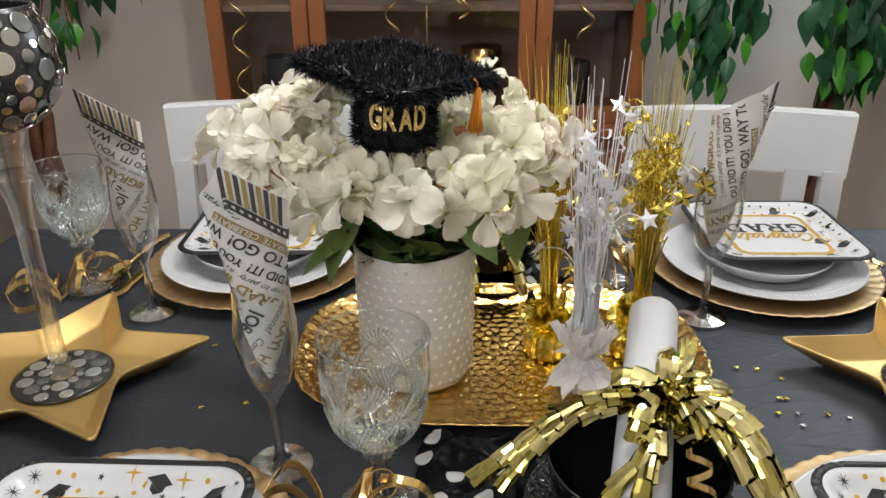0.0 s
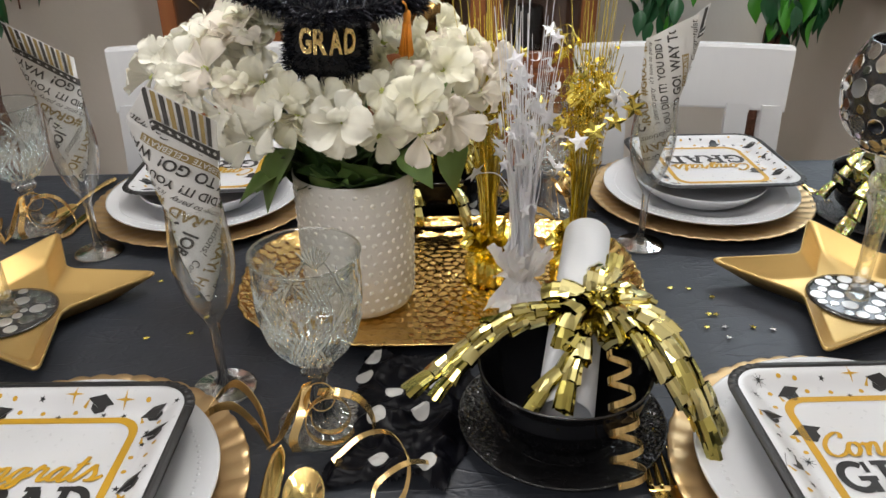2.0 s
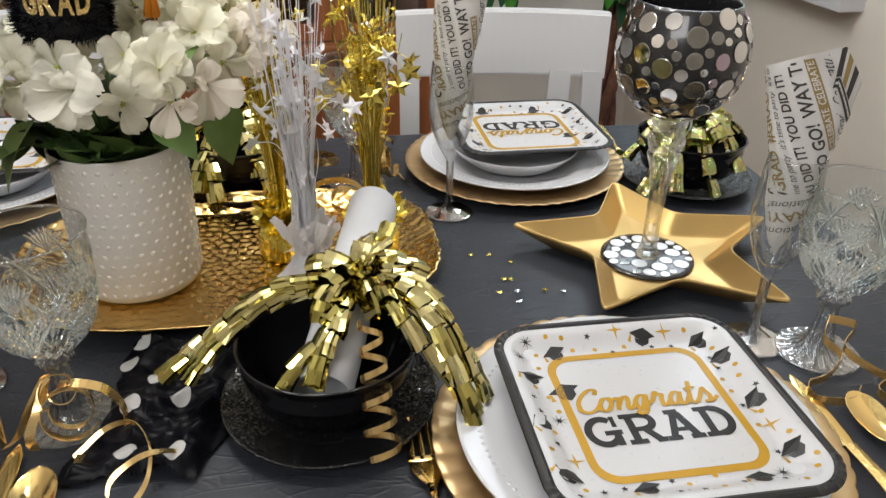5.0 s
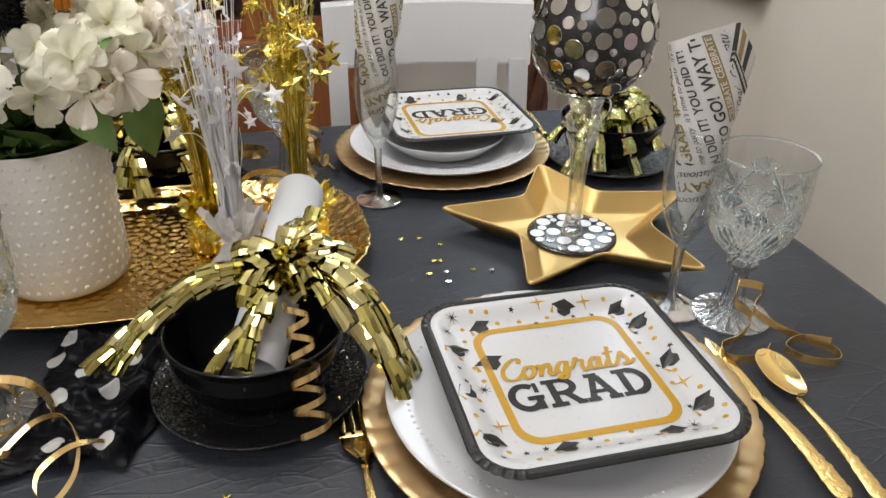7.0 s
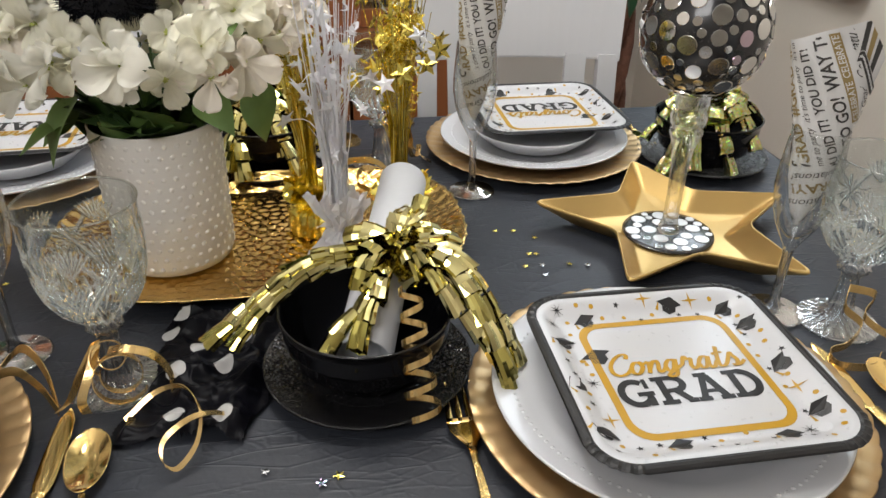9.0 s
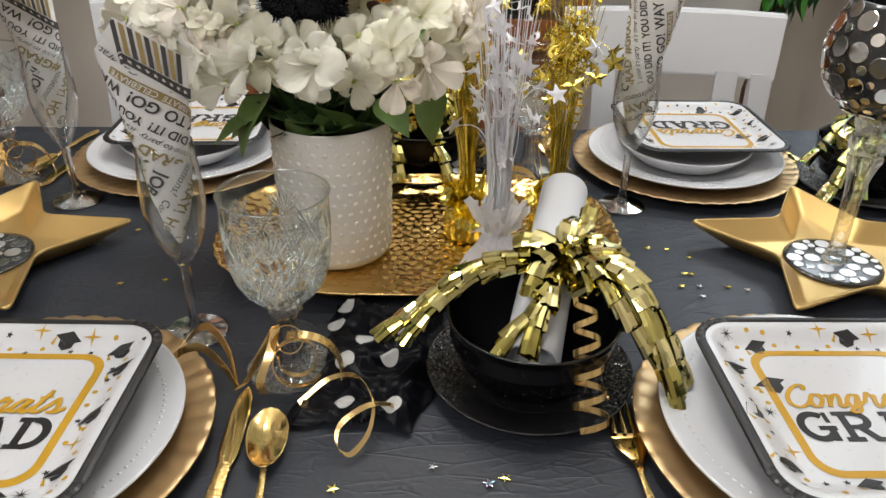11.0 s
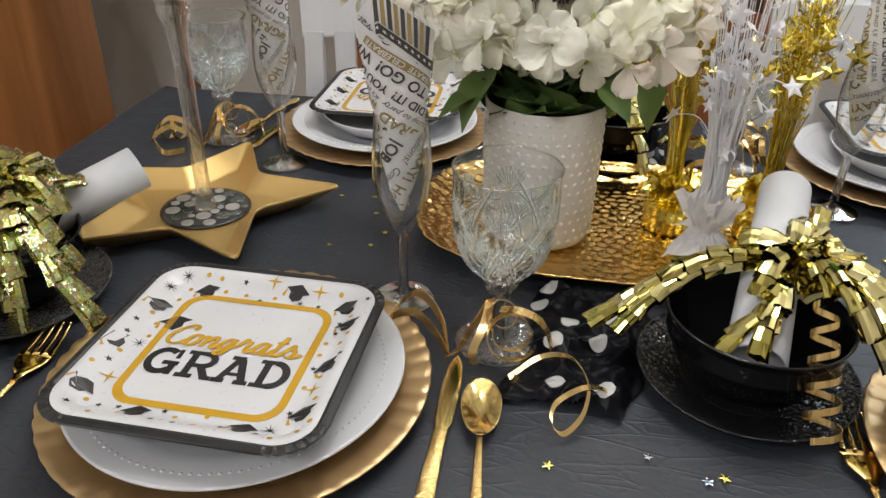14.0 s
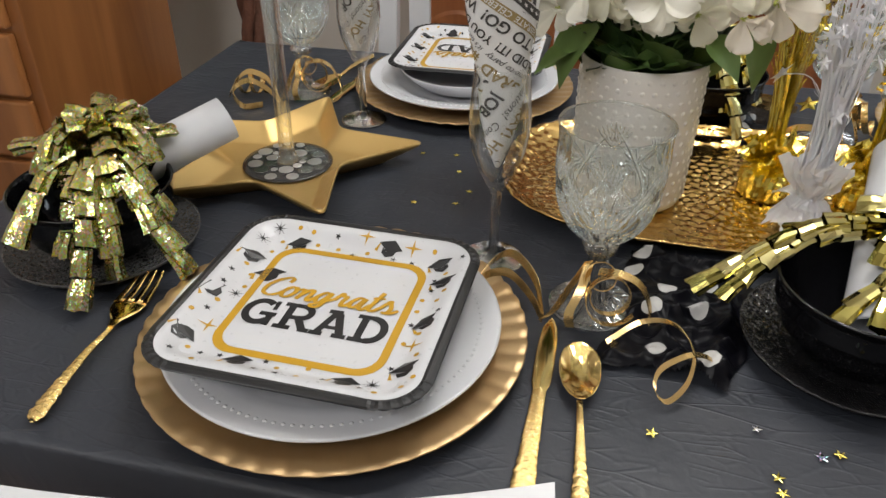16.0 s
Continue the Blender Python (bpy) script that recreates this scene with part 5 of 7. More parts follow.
for k in range(4500):
    x, q = rg.uniform(-0.071, 0.071), rg.choice((0, 1, 2, 3))
    p = ((x, -0.071), (x, 0.071), (-0.071, x), (0.071, x))[q]
    pts.append((BOARD @ Vector((*p, rg.uniform(-0.006, 0.006))), BOARD.to_3x3() @ Vector((p[0] if q > 1 else 0, p[1] if q < 2 else 0, 0)).normalized()))
tagged(mesh_ob("tinsel", *tinsel_blades(pts, 0.0128, 0.00060, rg), M_TINSEL, cap, "shiny black tinsel fringe", False), kind="stuff")
pieces, x = [], -0.029
for ch in "GRAD":
    tv, tf, w = text_flat(ch, 0.030, 0.03)
    lo, hi = min(p[0] for p in tv), max(p[0] for p in tv)
    s = 0.0132 / (hi - lo)
    cv = []
    for px, py in tv:
        u = (px - lo) * s + x
        a = -math.pi / 2 + u / 0.040
        cv.append((0.0415 * math.cos(a), 0.0415 * math.sin(a), 0.024 + py * 1.12))
    o = len(cv)
    back = [(p[0] * 0.96, p[1] * 0.96, p[2]) for p in cv]
    pieces.append((cv + back, list(tf) + [tuple(i + o for i in q[::-1]) for q in tf]))
    x += 0.0150
mesh_ob("lettering", *joined(pieces), M_GLITTER, cap, "gold glitter letters spelling GRAD", False)
thr = []
TP = Vector((0.079, -0.026, 0.062))
thr.append(tube([TP + Vector((-0.006, -0.01, 0.012)), TP + Vector((-0.002, -0.003, 0.008)), TP], 0.001, 6))
thr.append(moved(lathe([(0.0002, 0.003), (0.003, 0.0015), (0.0042, -0.003), (0.0035, -0.008), (0.0042, -0.0095), (0.003, -0.011), (0.0002, -0.0115)], 12), Matrix.Translation(TP)))
for k in range(70):
    a, r = rg.uniform(0, TAU), 0.0036 * math.sqrt(rg.random())
    thr.append(tube([TP + Vector((r * math.cos(a), r * math.sin(a), -0.009)), TP + Vector((1.4 * r * math.cos(a), 1.4 * r * math.sin(a), -0.025)), TP + Vector((2.1 * r * math.cos(a), 2.1 * r * math.sin(a), -0.042 + rg.uniform(-0.003, 0.003)))], 0.0006, 4))
mesh_ob("tassel", *joined(thr), M_ORANGE, cap, "orange thread tassel")

# ---- foil sprays on weights ----


def crumple(v, amp, scale, seed):
    return [Vector(p) + amp * Vector(noise.noise_vector(Vector(p) * scale + Vector((seed, 0, 0)))) for p in v]


def foil_spray(x, y, seed, foil, stars, star_mats, height, label, weight_h=0.03, leanx=0.0, weight_r=0.029, tall=0.115):
    root = thing("foil_spray_centerpiece", label, "party decoration", pose(x, y, TT), "foil spray centerpieces on the tray")
    rg = random.Random(seed)
    # wrapped weight
    prof = resample([(0.0005, 0.0), (weight_r, 0.0), (weight_r * 1.03, weight_h * 0.5), (weight_r, weight_h), (weight_r * 0.5, weight_h * 1.25), (0.008, weight_h * 1.4)], 4)
    v, f = lathe(prof, 40, lambda a, i, r, z: (r * (1 + 0.06 * math.sin(a * 19 + z * 20 + seed)), z))
    mesh_ob("wrapped_weight", crumple(v, 0.0028, 90, seed), f, foil, root, "foil-wrapped weight", False)
    film = foil is M_IRID
    # flared collar of gathered film: upright leaves, and a skirt below them
    for k in range(15 if film else 13):
        skirt = film and k >= 8
        a = TAU * k * 0.382 + rg.uniform(-0.2, 0.2)
        L, W = (rg.uniform(0.046, 0.066), rg.uniform(0.010, 0.017)) if film else (rg.uniform(0.030, 0.050), rg.uniform(0.014, 0.024))
        up = rg.uniform(1.05, 1.40) if film else rg.uniform(0.35, 1.3)
        if skirt:
            L, W, up = rg.uniform(0.028, 0.042), rg.uniform(0.014, 0.022), rg.uniform(-0.75, -0.2)
        vs, fs = [], []
        for i in range(7):
            u = i / 6
            wide = W * (0.35 + 1.5 * u * (1.25 - u))
            for j in range(7):
                t = j / 3 - 1
                r = 0.007 + L * u * math.cos(up) + 0.004 * t * t * u
                fold = 0.0035 * math.sin(t * 6 + k) * u
                vs.append((r * math.cos(a) - wide * t * math.sin(a) + fold, r * math.sin(a) + wide * t * math.cos(a), weight_h * 1.2 + L * u * math.sin(up) + fold - 0.010 * u * abs(t)))
        for i in range(6):
            for j in range(6):
                q = i * 7 + j
                fs.append((q, q + 1, q + 8, q + 7))
        mesh_ob("collar_leaf", crumple(vs, 0.006, 60, seed + k), fs, foil, root, "", False)
    # stalks: flat metallic strands in a sheaf, the tall ones thin and fanned out
    for k in range(100):
        a = rg.uniform(0, TAU)
        tall_one = k > 52
        r0, r1 = (0.011 if film else 0.009) * math.sqrt(rg.random()), rg.uniform(0.004, 0.042) if tall_one else rg.uniform(0.008, 0.026)
        h = height * (rg.uniform(0.72, 1.1) if tall_one else rg.uniform(0.40, 0.66))
        p0 = Vector((r0 * math.cos(a), r0 * math.sin(a), weight_h))
        p1 = Vector((1.25 * r0 * math.cos(a) + leanx * 0.3, 1.25 * r0 * math.sin(a), weight_h + tall * 0.7))
        p2 = Vector((r1 * math.cos(a) + leanx, r1 * math.sin(a), h))
        wob = 0.006 if film and not tall_one else 0.001
        c = [p0, 0.5 * (p0 + p1) + wob * Vector((rg.uniform(-1, 1), rg.uniform(-1, 1), 0)), p1, 0.5 * (p1 + p2) + Vector((wob * rg.uniform(-1, 1), wob * rg.uniform(-1, 1), 0.008)), p2]
        wid = rg.uniform(0.0006, 0.0012) if tall_one else rg.uniform(0.0034, 0.0056) if film and k % 4 == 0 else rg.uniform(0.0014, 0.0026) if film else rg.uniform(0.0010, 0.0022)
        mesh_ob("strand", *ribbon(curve_pts(c, 10), wid, Vector((-math.sin(a + rg.uniform(-1, 1)), math.cos(a + rg.uniform(-1, 1)), 0.1)), 0.00015), foil, root, "", False)
    # wired stars
    for k in range(stars):
        a, h = rg.uniform(0, TAU), rg.gauss(0.66, 0.11) * height
        r = rg.uniform(0.004, 0.034) if k % 6 else rg.uniform(0.04, 0.062)
        s = rg.uniform(0.007, 0.0150)
        pv = star_flat(5, s, s * 0.46, rg.uniform(0, 2))
        vv = [(px, py, 0) for px, py in pv] + [(0, 0, 0.0022), (0, 0, -0.0022)]
        ff = [(i, (i + 1) % 10, 10) for i in range(10)] + [((i + 1) % 10, i, 11) for i in range(10)]
        m = pose(r * math.cos(a) + leanx * h / height, r * math.sin(a), h, rg.uniform(20, 130), rg.uniform(-60, 60), rg.uniform(0, 360))
        star = mesh_ob("star", [m @ Vector(p) for p in vv], ff, star_mats[k % len(star_mats)], root, "", False)
        if k % 6 == 0:
            q = m.translation
            mesh_ob("wire", *tube(curve_pts([(leanx * 0.6, 0, h * 0.8), (0.5 * q.x, 0.5 * q.y, h * 1.02), q], 8), 0.0005, 4), foil, star)
    # crinkled foil tufts higher on the stalk
    for k in range(16 if film else 64):
        a, h = rg.uniform(0, TAU), rg.gauss(0.64, 0.10) * height
        rad = rg.uniform(0, 0.024)
        p = Vector((rad * math.cos(a) + leanx * h / height, rad * math.sin(a), h))
        pts_ = [p]
        for j in range(5):
            pts_.append(pts_[-1] + Vector((rg.uniform(-1, 1), rg.uniform(-1, 1), rg.uniform(-0.6, 1))) * 0.008)
        mesh_ob("tuft", *ribbon(curve_pts(pts_, 10), rg.uniform(0.003, 0.006) * (0.8 if film else 1), Vector((rg.uniform(-1, 1), rg.uniform(-1, 1), rg.uniform(-1, 1))), 0.0002), foil, root, "", False)
    return root


foil_spray(0.152, 0.878, 3, M_GOLDFOIL, 48, [M_GOLDFOIL], 0.355, "gold foil spray with stars on a wrapped weight on the tray", leanx=-0.008)
foil_spray(0.262, 0.872, 8, M_GOLDFOIL, 84, [M_GOLDFOIL, M_GOLDFOIL, M_GOLDFOIL, M_GOLDFOIL, M_SILVERSTAR], 0.345, "gold foil spray crowded with gold stars on a wrapped weight", leanx=0.0)
foil_spray(0.184, 0.803, 15, M_IRID, 34, [M_IRID], 0.35, "iridescent white foil spray on a film-wrapped weight on the tray", weight_r=0.022, leanx=-0.006)

# ---- gold star dishes ----


def star_dish(m, label):
    R, r = 0.184, 0.090

    def ring(k, z, soft):
        pts = []
        for q in range(5):
            a0 = TAU * q / 5
            for a, rad in ((a0, R), (a0 + TAU / 10, r)):
                c = Vector((rad * math.cos(a), rad * math.sin(a), 0))
                prev = Vector((r * math.cos(a - TAU / 10), r * math.sin(a - TAU / 10), 0)) if rad == R else Vector((R * math.cos(a - TAU / 10), R * math.sin(a - TAU / 10), 0))
                nxt = Vector((r * math.cos(a + TAU / 10), r * math.sin(a + TAU / 10), 0)) if rad == R else Vector((R * math.cos(a + TAU / 10), R * math.sin(a + TAU / 10), 0))
                d0, d1 = (prev - c).normalized(), (nxt - c).normalized()
                s = soft
                for t in (0, 0.25, 0.5, 0.75, 1):
                    p = (1 - t) ** 2 * (c + d0 * s) + 2 * t * (1 - t) * c + t * t * (c + d1 * s)
                    pts.append((p.x * k, p.y * k, z))
        return pts
    rings = [ring(1.0, 0.0245, 0.016), ring(0.996, 0.0268, 0.016), ring(0.985, 0.0275, 0.016), ring(0.972, 0.0262, 0.016), ring(0.72, 0.007, 0.016), ring(0.69, 0.0048, 0.016), ring(0.655, 0.0042, 0.018), ring(0.25, 0.0042, 0.018), ring(0.001, 0.0042, 0.018)]
    under = [ring(1.0, 0.0245, 0.016), ring(0.99, 0.0225, 0.016), ring(0.72, 0.0, 0.016), ring(0.001, 0.0, 0.016)]
    vs = [p for q in rings for p in q] + [p for q in under for p in q]
    n = len(rings[0])
    fs = []
    for base, count in ((0, len(rings)), (len(rings), len(under))):
        for j in range(base, base + count - 1):
            for i in range(n):
                i2 = (i + 1) % n
                q = (j * n + i, j * n + i2, (j + 1) * n + i2, (j + 1) * n + i)
                fs.append(q if base == 0 else q[::-1])
    ob = mesh_ob("star_dish", vs, fs, M_STARGOLD)
    ob.matrix_world = m
    return tagged(ob, label, "dish", "gold star dishes")


star_dish(pose(0.606, 0.806, TZC, 0, 0, 13.5), "matte gold star-shaped dish under a mosaic candle holder")
star_dish(pose(-0.439, 0.816, TZC, 0, 0, 19), "matte gold star-shaped dish under a mosaic candle holder")


def mosaic_holder(m, seed, label, more=0.0):
    root = thing("candle_holder", label, "candle holder", m, "mosaic candle holders")
    v, f = lathe([(0.0002, 0.004), (0.05, 0.0035), (0.0565, 0.003), (0.0575, 0.0015), (0.0565, 0.0), (0.0002, 0.0)], 64)
    foot = mesh_ob("foot", v, f, M_MOSAIC, root, "round black mosaic foot")
    st = [(0.0135, 0.0042), (0.0140, 0.008), (0.0120, 0.013), (0.0100, 0.019), (0.0095, 0.03), (0.0095, 0.06), (0.0105, 0.09), (0.013, 0.115), (0.0165, 0.128), (0.0195, 0.136), (0.0195, 0.14), (0.017, 0.143), (0.0205, 0.149), (0.0215, 0.156), (0.0195, 0.163), (0.017, 0.166), (0.0185, 0.172), (0.0205, 0.178), (0.0215, 0.184), (0.0215, 0.187), (0.0002, 0.187)]
    st = [(r, z + (more if z > 0.08 else 0)) for r, z in st]
    v, f = lathe(resample([(0.0002, 0.0042)] + st, 2), 40)
    mesh_ob("stem", v, f, M_STEMGLASS, root, "clear turned glass stem")
    bp = [(0.0002, 0.0), (0.02, 0.0008), (0.040, 0.008), (0.057, 0.020), (0.070, 0.036), (0.077, 0.055), (0.0785, 0.070), (0.0765, 0.087), (0.071, 0.104), (0.0625, 0.120), (0.0605, 0.125)]
    inn = [(0.0590, 0.1255), (0.0580, 0.124), (0.068, 0.103), (0.0735, 0.087), (0.0755, 0.070), (0.074, 0.056), (0.067, 0.038), (0.054, 0.023), (0.038, 0.011), (0.0002, 0.004)]
    bp, inn = [(r * 0.895, z) for r, z in bp], [(r * 0.895, z) for r, z in inn]
    v, f = lathe([(r, z + 0.186 + more) for r, z in bp + inn], 72)
    bowl = mesh_ob("bowl", v, f, M_MOSAIC, root, "round black bowl covered in mirror discs")
    # one disc, shared
    dv, df = lathe([(1.0, -0.04), (1.0, 0.10), (0.93, 0.15), (0.0002, 0.16)], 18)
    meshes = []
    for mt in (M_MIRROR, M_MIRRORDIM, M_MIRRORPINK, M_FOOTDISC):
        ob = mesh_ob("mirror_disc", dv, df, mt, bowl, "", False)
        meshes.append(ob.data)
        bpy.data.objects.remove(ob)
    rg = random.Random(seed)
    placed = []

    def prof_at(s):
        """A point and outward normal of the bowl's side, s from 0 at its foot to 1 at the lip."""
        L = [math.dist(a, b) for a, b in zip(bp, bp[1:])]
        d = s * sum(L)
        for q, l in enumerate(L):
            if d <= l or q == len(L) - 1:
                t = d / l
                r, z = bp[q][0] + (bp[q + 1][0] - bp[q][0]) * t, bp[q][1] + (bp[q + 1][1] - bp[q][1]) * t
                n = Vector((bp[q + 1][1] - bp[q][1], 0, -(bp[q + 1][0] - bp[q][0]))).normalized()
                return r, z + 0.186 + more, n
            d -= l
    for rad, tries in ((0.0108, 130), (0.0088, 260), (0.0068, 500), (0.0052, 900), (0.0042, 900)):
        for _ in range(tries):
            s, a = rg.uniform(0.18, 0.96), rg.uniform(0, TAU)
            r, z, n = prof_at(s)
            p = Vector((r * math.cos(a), r * math.sin(a), z))
            if all((p - q).length > rad + qr + 0.0012 for q, qr in placed):
                placed.append((p, rad))
                nn = Vector((n.x * math.cos(a), n.x * math.sin(a), n.z))
                nn = (nn + 0.05 * Vector((rg.uniform(-1, 1), rg.uniform(-1, 1), rg.uniform(-1, 1)))).normalized()
                ob = new("mirror_disc", meshes[0 if (w := rg.random()) < 0.62 else 1 if w < 0.93 else 2])
                ob.parent = bowl
                ob.matrix_basis = Matrix.Translation(p + nn * 0.0002) @ nn.to_track_quat("Z", "Y").to_matrix().to_4x4() @ Matrix.Diagonal((rad, rad, 0.008, 1))
    placed = []
    for rad, tries in ((0.0095, 60), (0.0078, 120), (0.0058, 300), (0.0044, 400)):
        for _ in range(tries):
            a, r = rg.uniform(0, TAU), rg.uniform(0.0155 + rad * 0.8, 0.055 - rad)
            p = Vector((r * math.cos(a), r * math.sin(a), 0.0042))
            if all((p - q).length > rad + qr + 0.001 for q, qr in placed):
                placed.append((p, rad))
                ob = new("mirror_disc", meshes[3 if rg.random() < 0.7 else 1])
                ob.parent = foot
                ob.matrix_basis = Matrix.Translation(p - Vector((0, 0, 0.0006))) @ Matrix.Diagonal((rad, rad, 0.006, 1))
    return root


H_LABEL = "tall glass candle holder with black mirror mosaic bowl in star dish"
mosaic_holder(pose(0.598, 0.803, TZC + 0.0048), 31, H_LABEL)
mosaic_holder(pose(-0.434, 0.817, TZC + 0.0048), 32, H_LABEL, 0.116)

# ---- black bowls with foil bows and scrolls ----


def saucer(m, material, label):
    root = thing("saucer", label, "saucer", m, "saucers under the black bowls")
    well = [(0.0002, 0.004), (0.055, 0.004), (0.058, 0.0046), (0.058, 0.0006), (0.055, 0.0), (0.0002, 0.0)]
    mesh_ob("well", *lathe(resample(well, 3), 80), material, root)
    rim = [(0.058, 0.0046), (0.068, 0.007), (0.085, 0.0125), (0.0955, 0.0152), (0.0972, 0.0164), (0.0988, 0.0160), (0.0985, 0.0135), (0.085, 0.009), (0.066, 0.003), (0.058, 0.0006)]
    mesh_ob("rim", *lathe(resample(rim, 3), 80), material, root, "pebbled rim with a raised edge")
    return root


def black_bowl(m):
    prof = [(0.0002, 0.006), (0.03, 0.007), (0.052, 0.017), (0.066, 0.034), (0.0745, 0.056), (0.077, 0.070), (0.0790, 0.0725), (0.0808, 0.0715), (0.0800, 0.0690), (0.0782, 0.0675), (0.0772, 0.050), (0.0765, 0.0440), (0.0722, 0.0420), (0.0712, 0.0400), (0.0690, 0.0280), (0.0675, 0.0235), (0.0615, 0.0215), (0.0600, 0.0195), (0.0530, 0.009), (0.0490, 0.003), (0.044, 0.0), (0.0002, 0.0)]
    v, f = lathe(resample(prof, 2), 72)
    ob = mesh_ob("cereal_bowl", v, f, M_BLACKBOWL)
    ob.matrix_world = m
    return tagged(ob, "glossy black stepped bowl holding a scroll and a gold foil bow", "bowl", "black bowls")


def fringe(name, ctrl, w, rg, foil, parent, step=0.0185):
    """A strand of fringed foil: a thin core ribbon and overlapping folded sleeves along it."""
    n = max(4, int(sum((Vector(a) - Vector(b)).length for a, b in zip(ctrl, ctrl[1:])) / step))
    pts = curve_pts(ctrl, n)
    core = mesh_ob(name, *ribbon(pts, 0.003, Vector((0.3, 0.2, 1)), 0.0003), foil, parent, "", False)
    for i in range(n):
        p = pts[i]
        d = (pts[i + 1] - p).normalized()
        side = d.cross(Vector((0, 0, 1)) + 0.25 * Vector((rg.uniform(-1, 1), rg.uniform(-1, 1), 0)))
        side = side.normalized() if side.length > 1e-4 else Vector((1, 0, 0))
        up = side.cross(d).normalized()
        roll = rg.uniform(-0.5, 0.5)
        d = (d + 0.14 * Vector((rg.uniform(-1, 1), rg.uniform(-1, 1), rg.uniform(-1, 1)))).normalized()
        side, up = side * math.cos(roll) + up * math.sin(roll), up * math.cos(roll) - side * math.sin(roll)
        L = step * rg.uniform(1.30, 1.60)
        ph = rg.uniform(-0.3, 0.3)
        size = rg.uniform(0.9, 1.1)
        vs = []
        for k in (0, 1, 2):
            c = p + d * (L * k / 2) + up * (0.0012 * (k == 1))
            for q in range(12):
                a = TAU * q / 12 + ph
                rr = (0.84, 0.98, 1.06)[k] * size * (1.09 if q % 3 else 0.84) * (1 + (rg.uniform(-0.06, 0.07) if k == 2 else 0))
                vs.append(c + side * (w * 0.52 * rr * math.cos(a)) + up * (w * 0.36 * rr * math.sin(a)) + d * (rg.uniform(-0.0016, 0.0016) * (k == 2)))
        fs = [(12 * k + q, 12 * k + (q + 1) % 12, 12 * k + 12 + (q + 1) % 12, 12 * k + 12 + q) for k in (0, 1) for q in range(12)]
        mesh_ob("foil_sleeve", vs, fs, foil, core, "", False)
    return core


def foil_bow(c, ends, foil, seed, label, w=0.0165, loops=5, base_high=0.012):
    """A bow of fringed foil at c; each end is a strand's tip with the lift of its arch."""
    root = thing("foil_bow", label, "gift bow", Matrix.Translation(c), "fringed foil bows")
    rg = random.Random(seed)
    cc = Vector(c)
    for ex, ey, ez, lift in ends:
        e = Vector((ex, ey, ez)) - cc
        flat = Vector((e.x, e.y, 0))
        bend = Vector((-flat.y, flat.x, 0)) * rg.uniform(-0.16, 0.16)
        fringe("fringed_strand", [Vector((0, 0, 0)), flat * 0.14 + Vector((0, 0, lift * 0.55)), flat * 0.42 + bend + Vector((0, 0, lift * 0.8 + 0.10 * e.z)), flat * 0.76 + bend * 0.7 + Vector((0, 0, lift * 0.35 + 0.48 * e.z)), e], w, rg, foil, root)
    for k in range(loops):
        a = TAU * k / loops + rg.uniform(-0.3, 0.3)
        u = Vector((math.cos(a), math.sin(a), 0)) * rg.uniform(0.75, 1.3)
        high = base_high * rg.uniform(0.55, 1.35)
        fringe("fringed_loop", [Vector((0, 0, 0)), u * 0.012 + Vector((0, 0, high + 0.006)), u * 0.036 + Vector((0, 0, high + 0.004)), u * 0.050 + Vector((0, 0, 0.004)), u * 0.034 + Vector((0, 0, -0.012)), u * 0.010 + Vector((0, 0, -0.006))], w * 1.2, rg, foil, root, 0.0150)
    return root


def scroll(p0, p1, r, label):
    root = thing("paper_scroll", label, "paper scroll", Matrix.Translation(p0), "paper scrolls in the bowls")
    d = Vector(p1) - Vector(p0)
    m = d.to_track_quat("Z", "Y").to_matrix().to_4x4()
    L = d.length
    vs, fs = [], []
    n = 90
    for i in range(n + 1):
        a = TAU * 2.3 * i / n
        rr = r * (1 - 0.075 * i / n)
        for z in (0.0, L * 0.5, L):
            vs.append(m @ Vector((rr * math.cos(a), rr * math.sin(a), z)))
    for i in range(n):
        for j in range(2):
            k = i * 3 + j
            fs.append((k, k + 3, k + 4, k + 1))
    ob = mesh_ob("rolled_sheet", vs, fs, M_SCROLL, root)
    so = ob.modifiers.new("thickness", "SOLIDIFY")
    so.thickness = 0.0006
    return root


def curl(c, axis, r0, r1, turns, width, rise, seed=0, n=48, start=0.0):
    """A curled ribbon: a helix of falling radius about axis."""
    ax = Vector(axis).normalized()
    a0 = ax.cross(Vector((0.2, 0.3, 1)) if abs(ax.z) < 0.9 else Vector((1, 0, 0))).normalized()
    b0 = ax.cross(a0)
    pts = []
    for i in range(n + 1):
        t = i / n
        r = r0 + (r1 - r0) * t
        a = start + TAU * turns * t
        pts.append(Vector(c) + ax * (rise * t) + a0 * (r * math.cos(a)) + b0 * (r * math.sin(a)))
    return ribbon(pts, width, ax)


SZ = TZC
B_LABEL = "dark pebbled glass saucer under a black bowl"
BOWLS = [(0.197, 0.593), (-0.549, 0.595), (0.092, 1.105), (0.755, 1.030)]
for k, (x, y) in enumerate(BOWLS):
    saucer(pose(x, y, SZ), M_SAUCER if k in (0, 2) else M_SAUCERCLEAR, B_LABEL if k in (0, 2) else "clear pebbled glass saucer under a black bowl")
bb = black_bowl(pose(*BOWLS[0], SZ + 0.0045))
for x, y in BOWLS[1:]:
    copy_thing(bb, pose(x, y, SZ + 0.0045))
S_LABEL = "rolled white paper scroll leaning in a black bowl"
scroll((0.190, 0.548, 0.800), (0.258, 0.800, 0.852), 0.0265, S_LABEL)
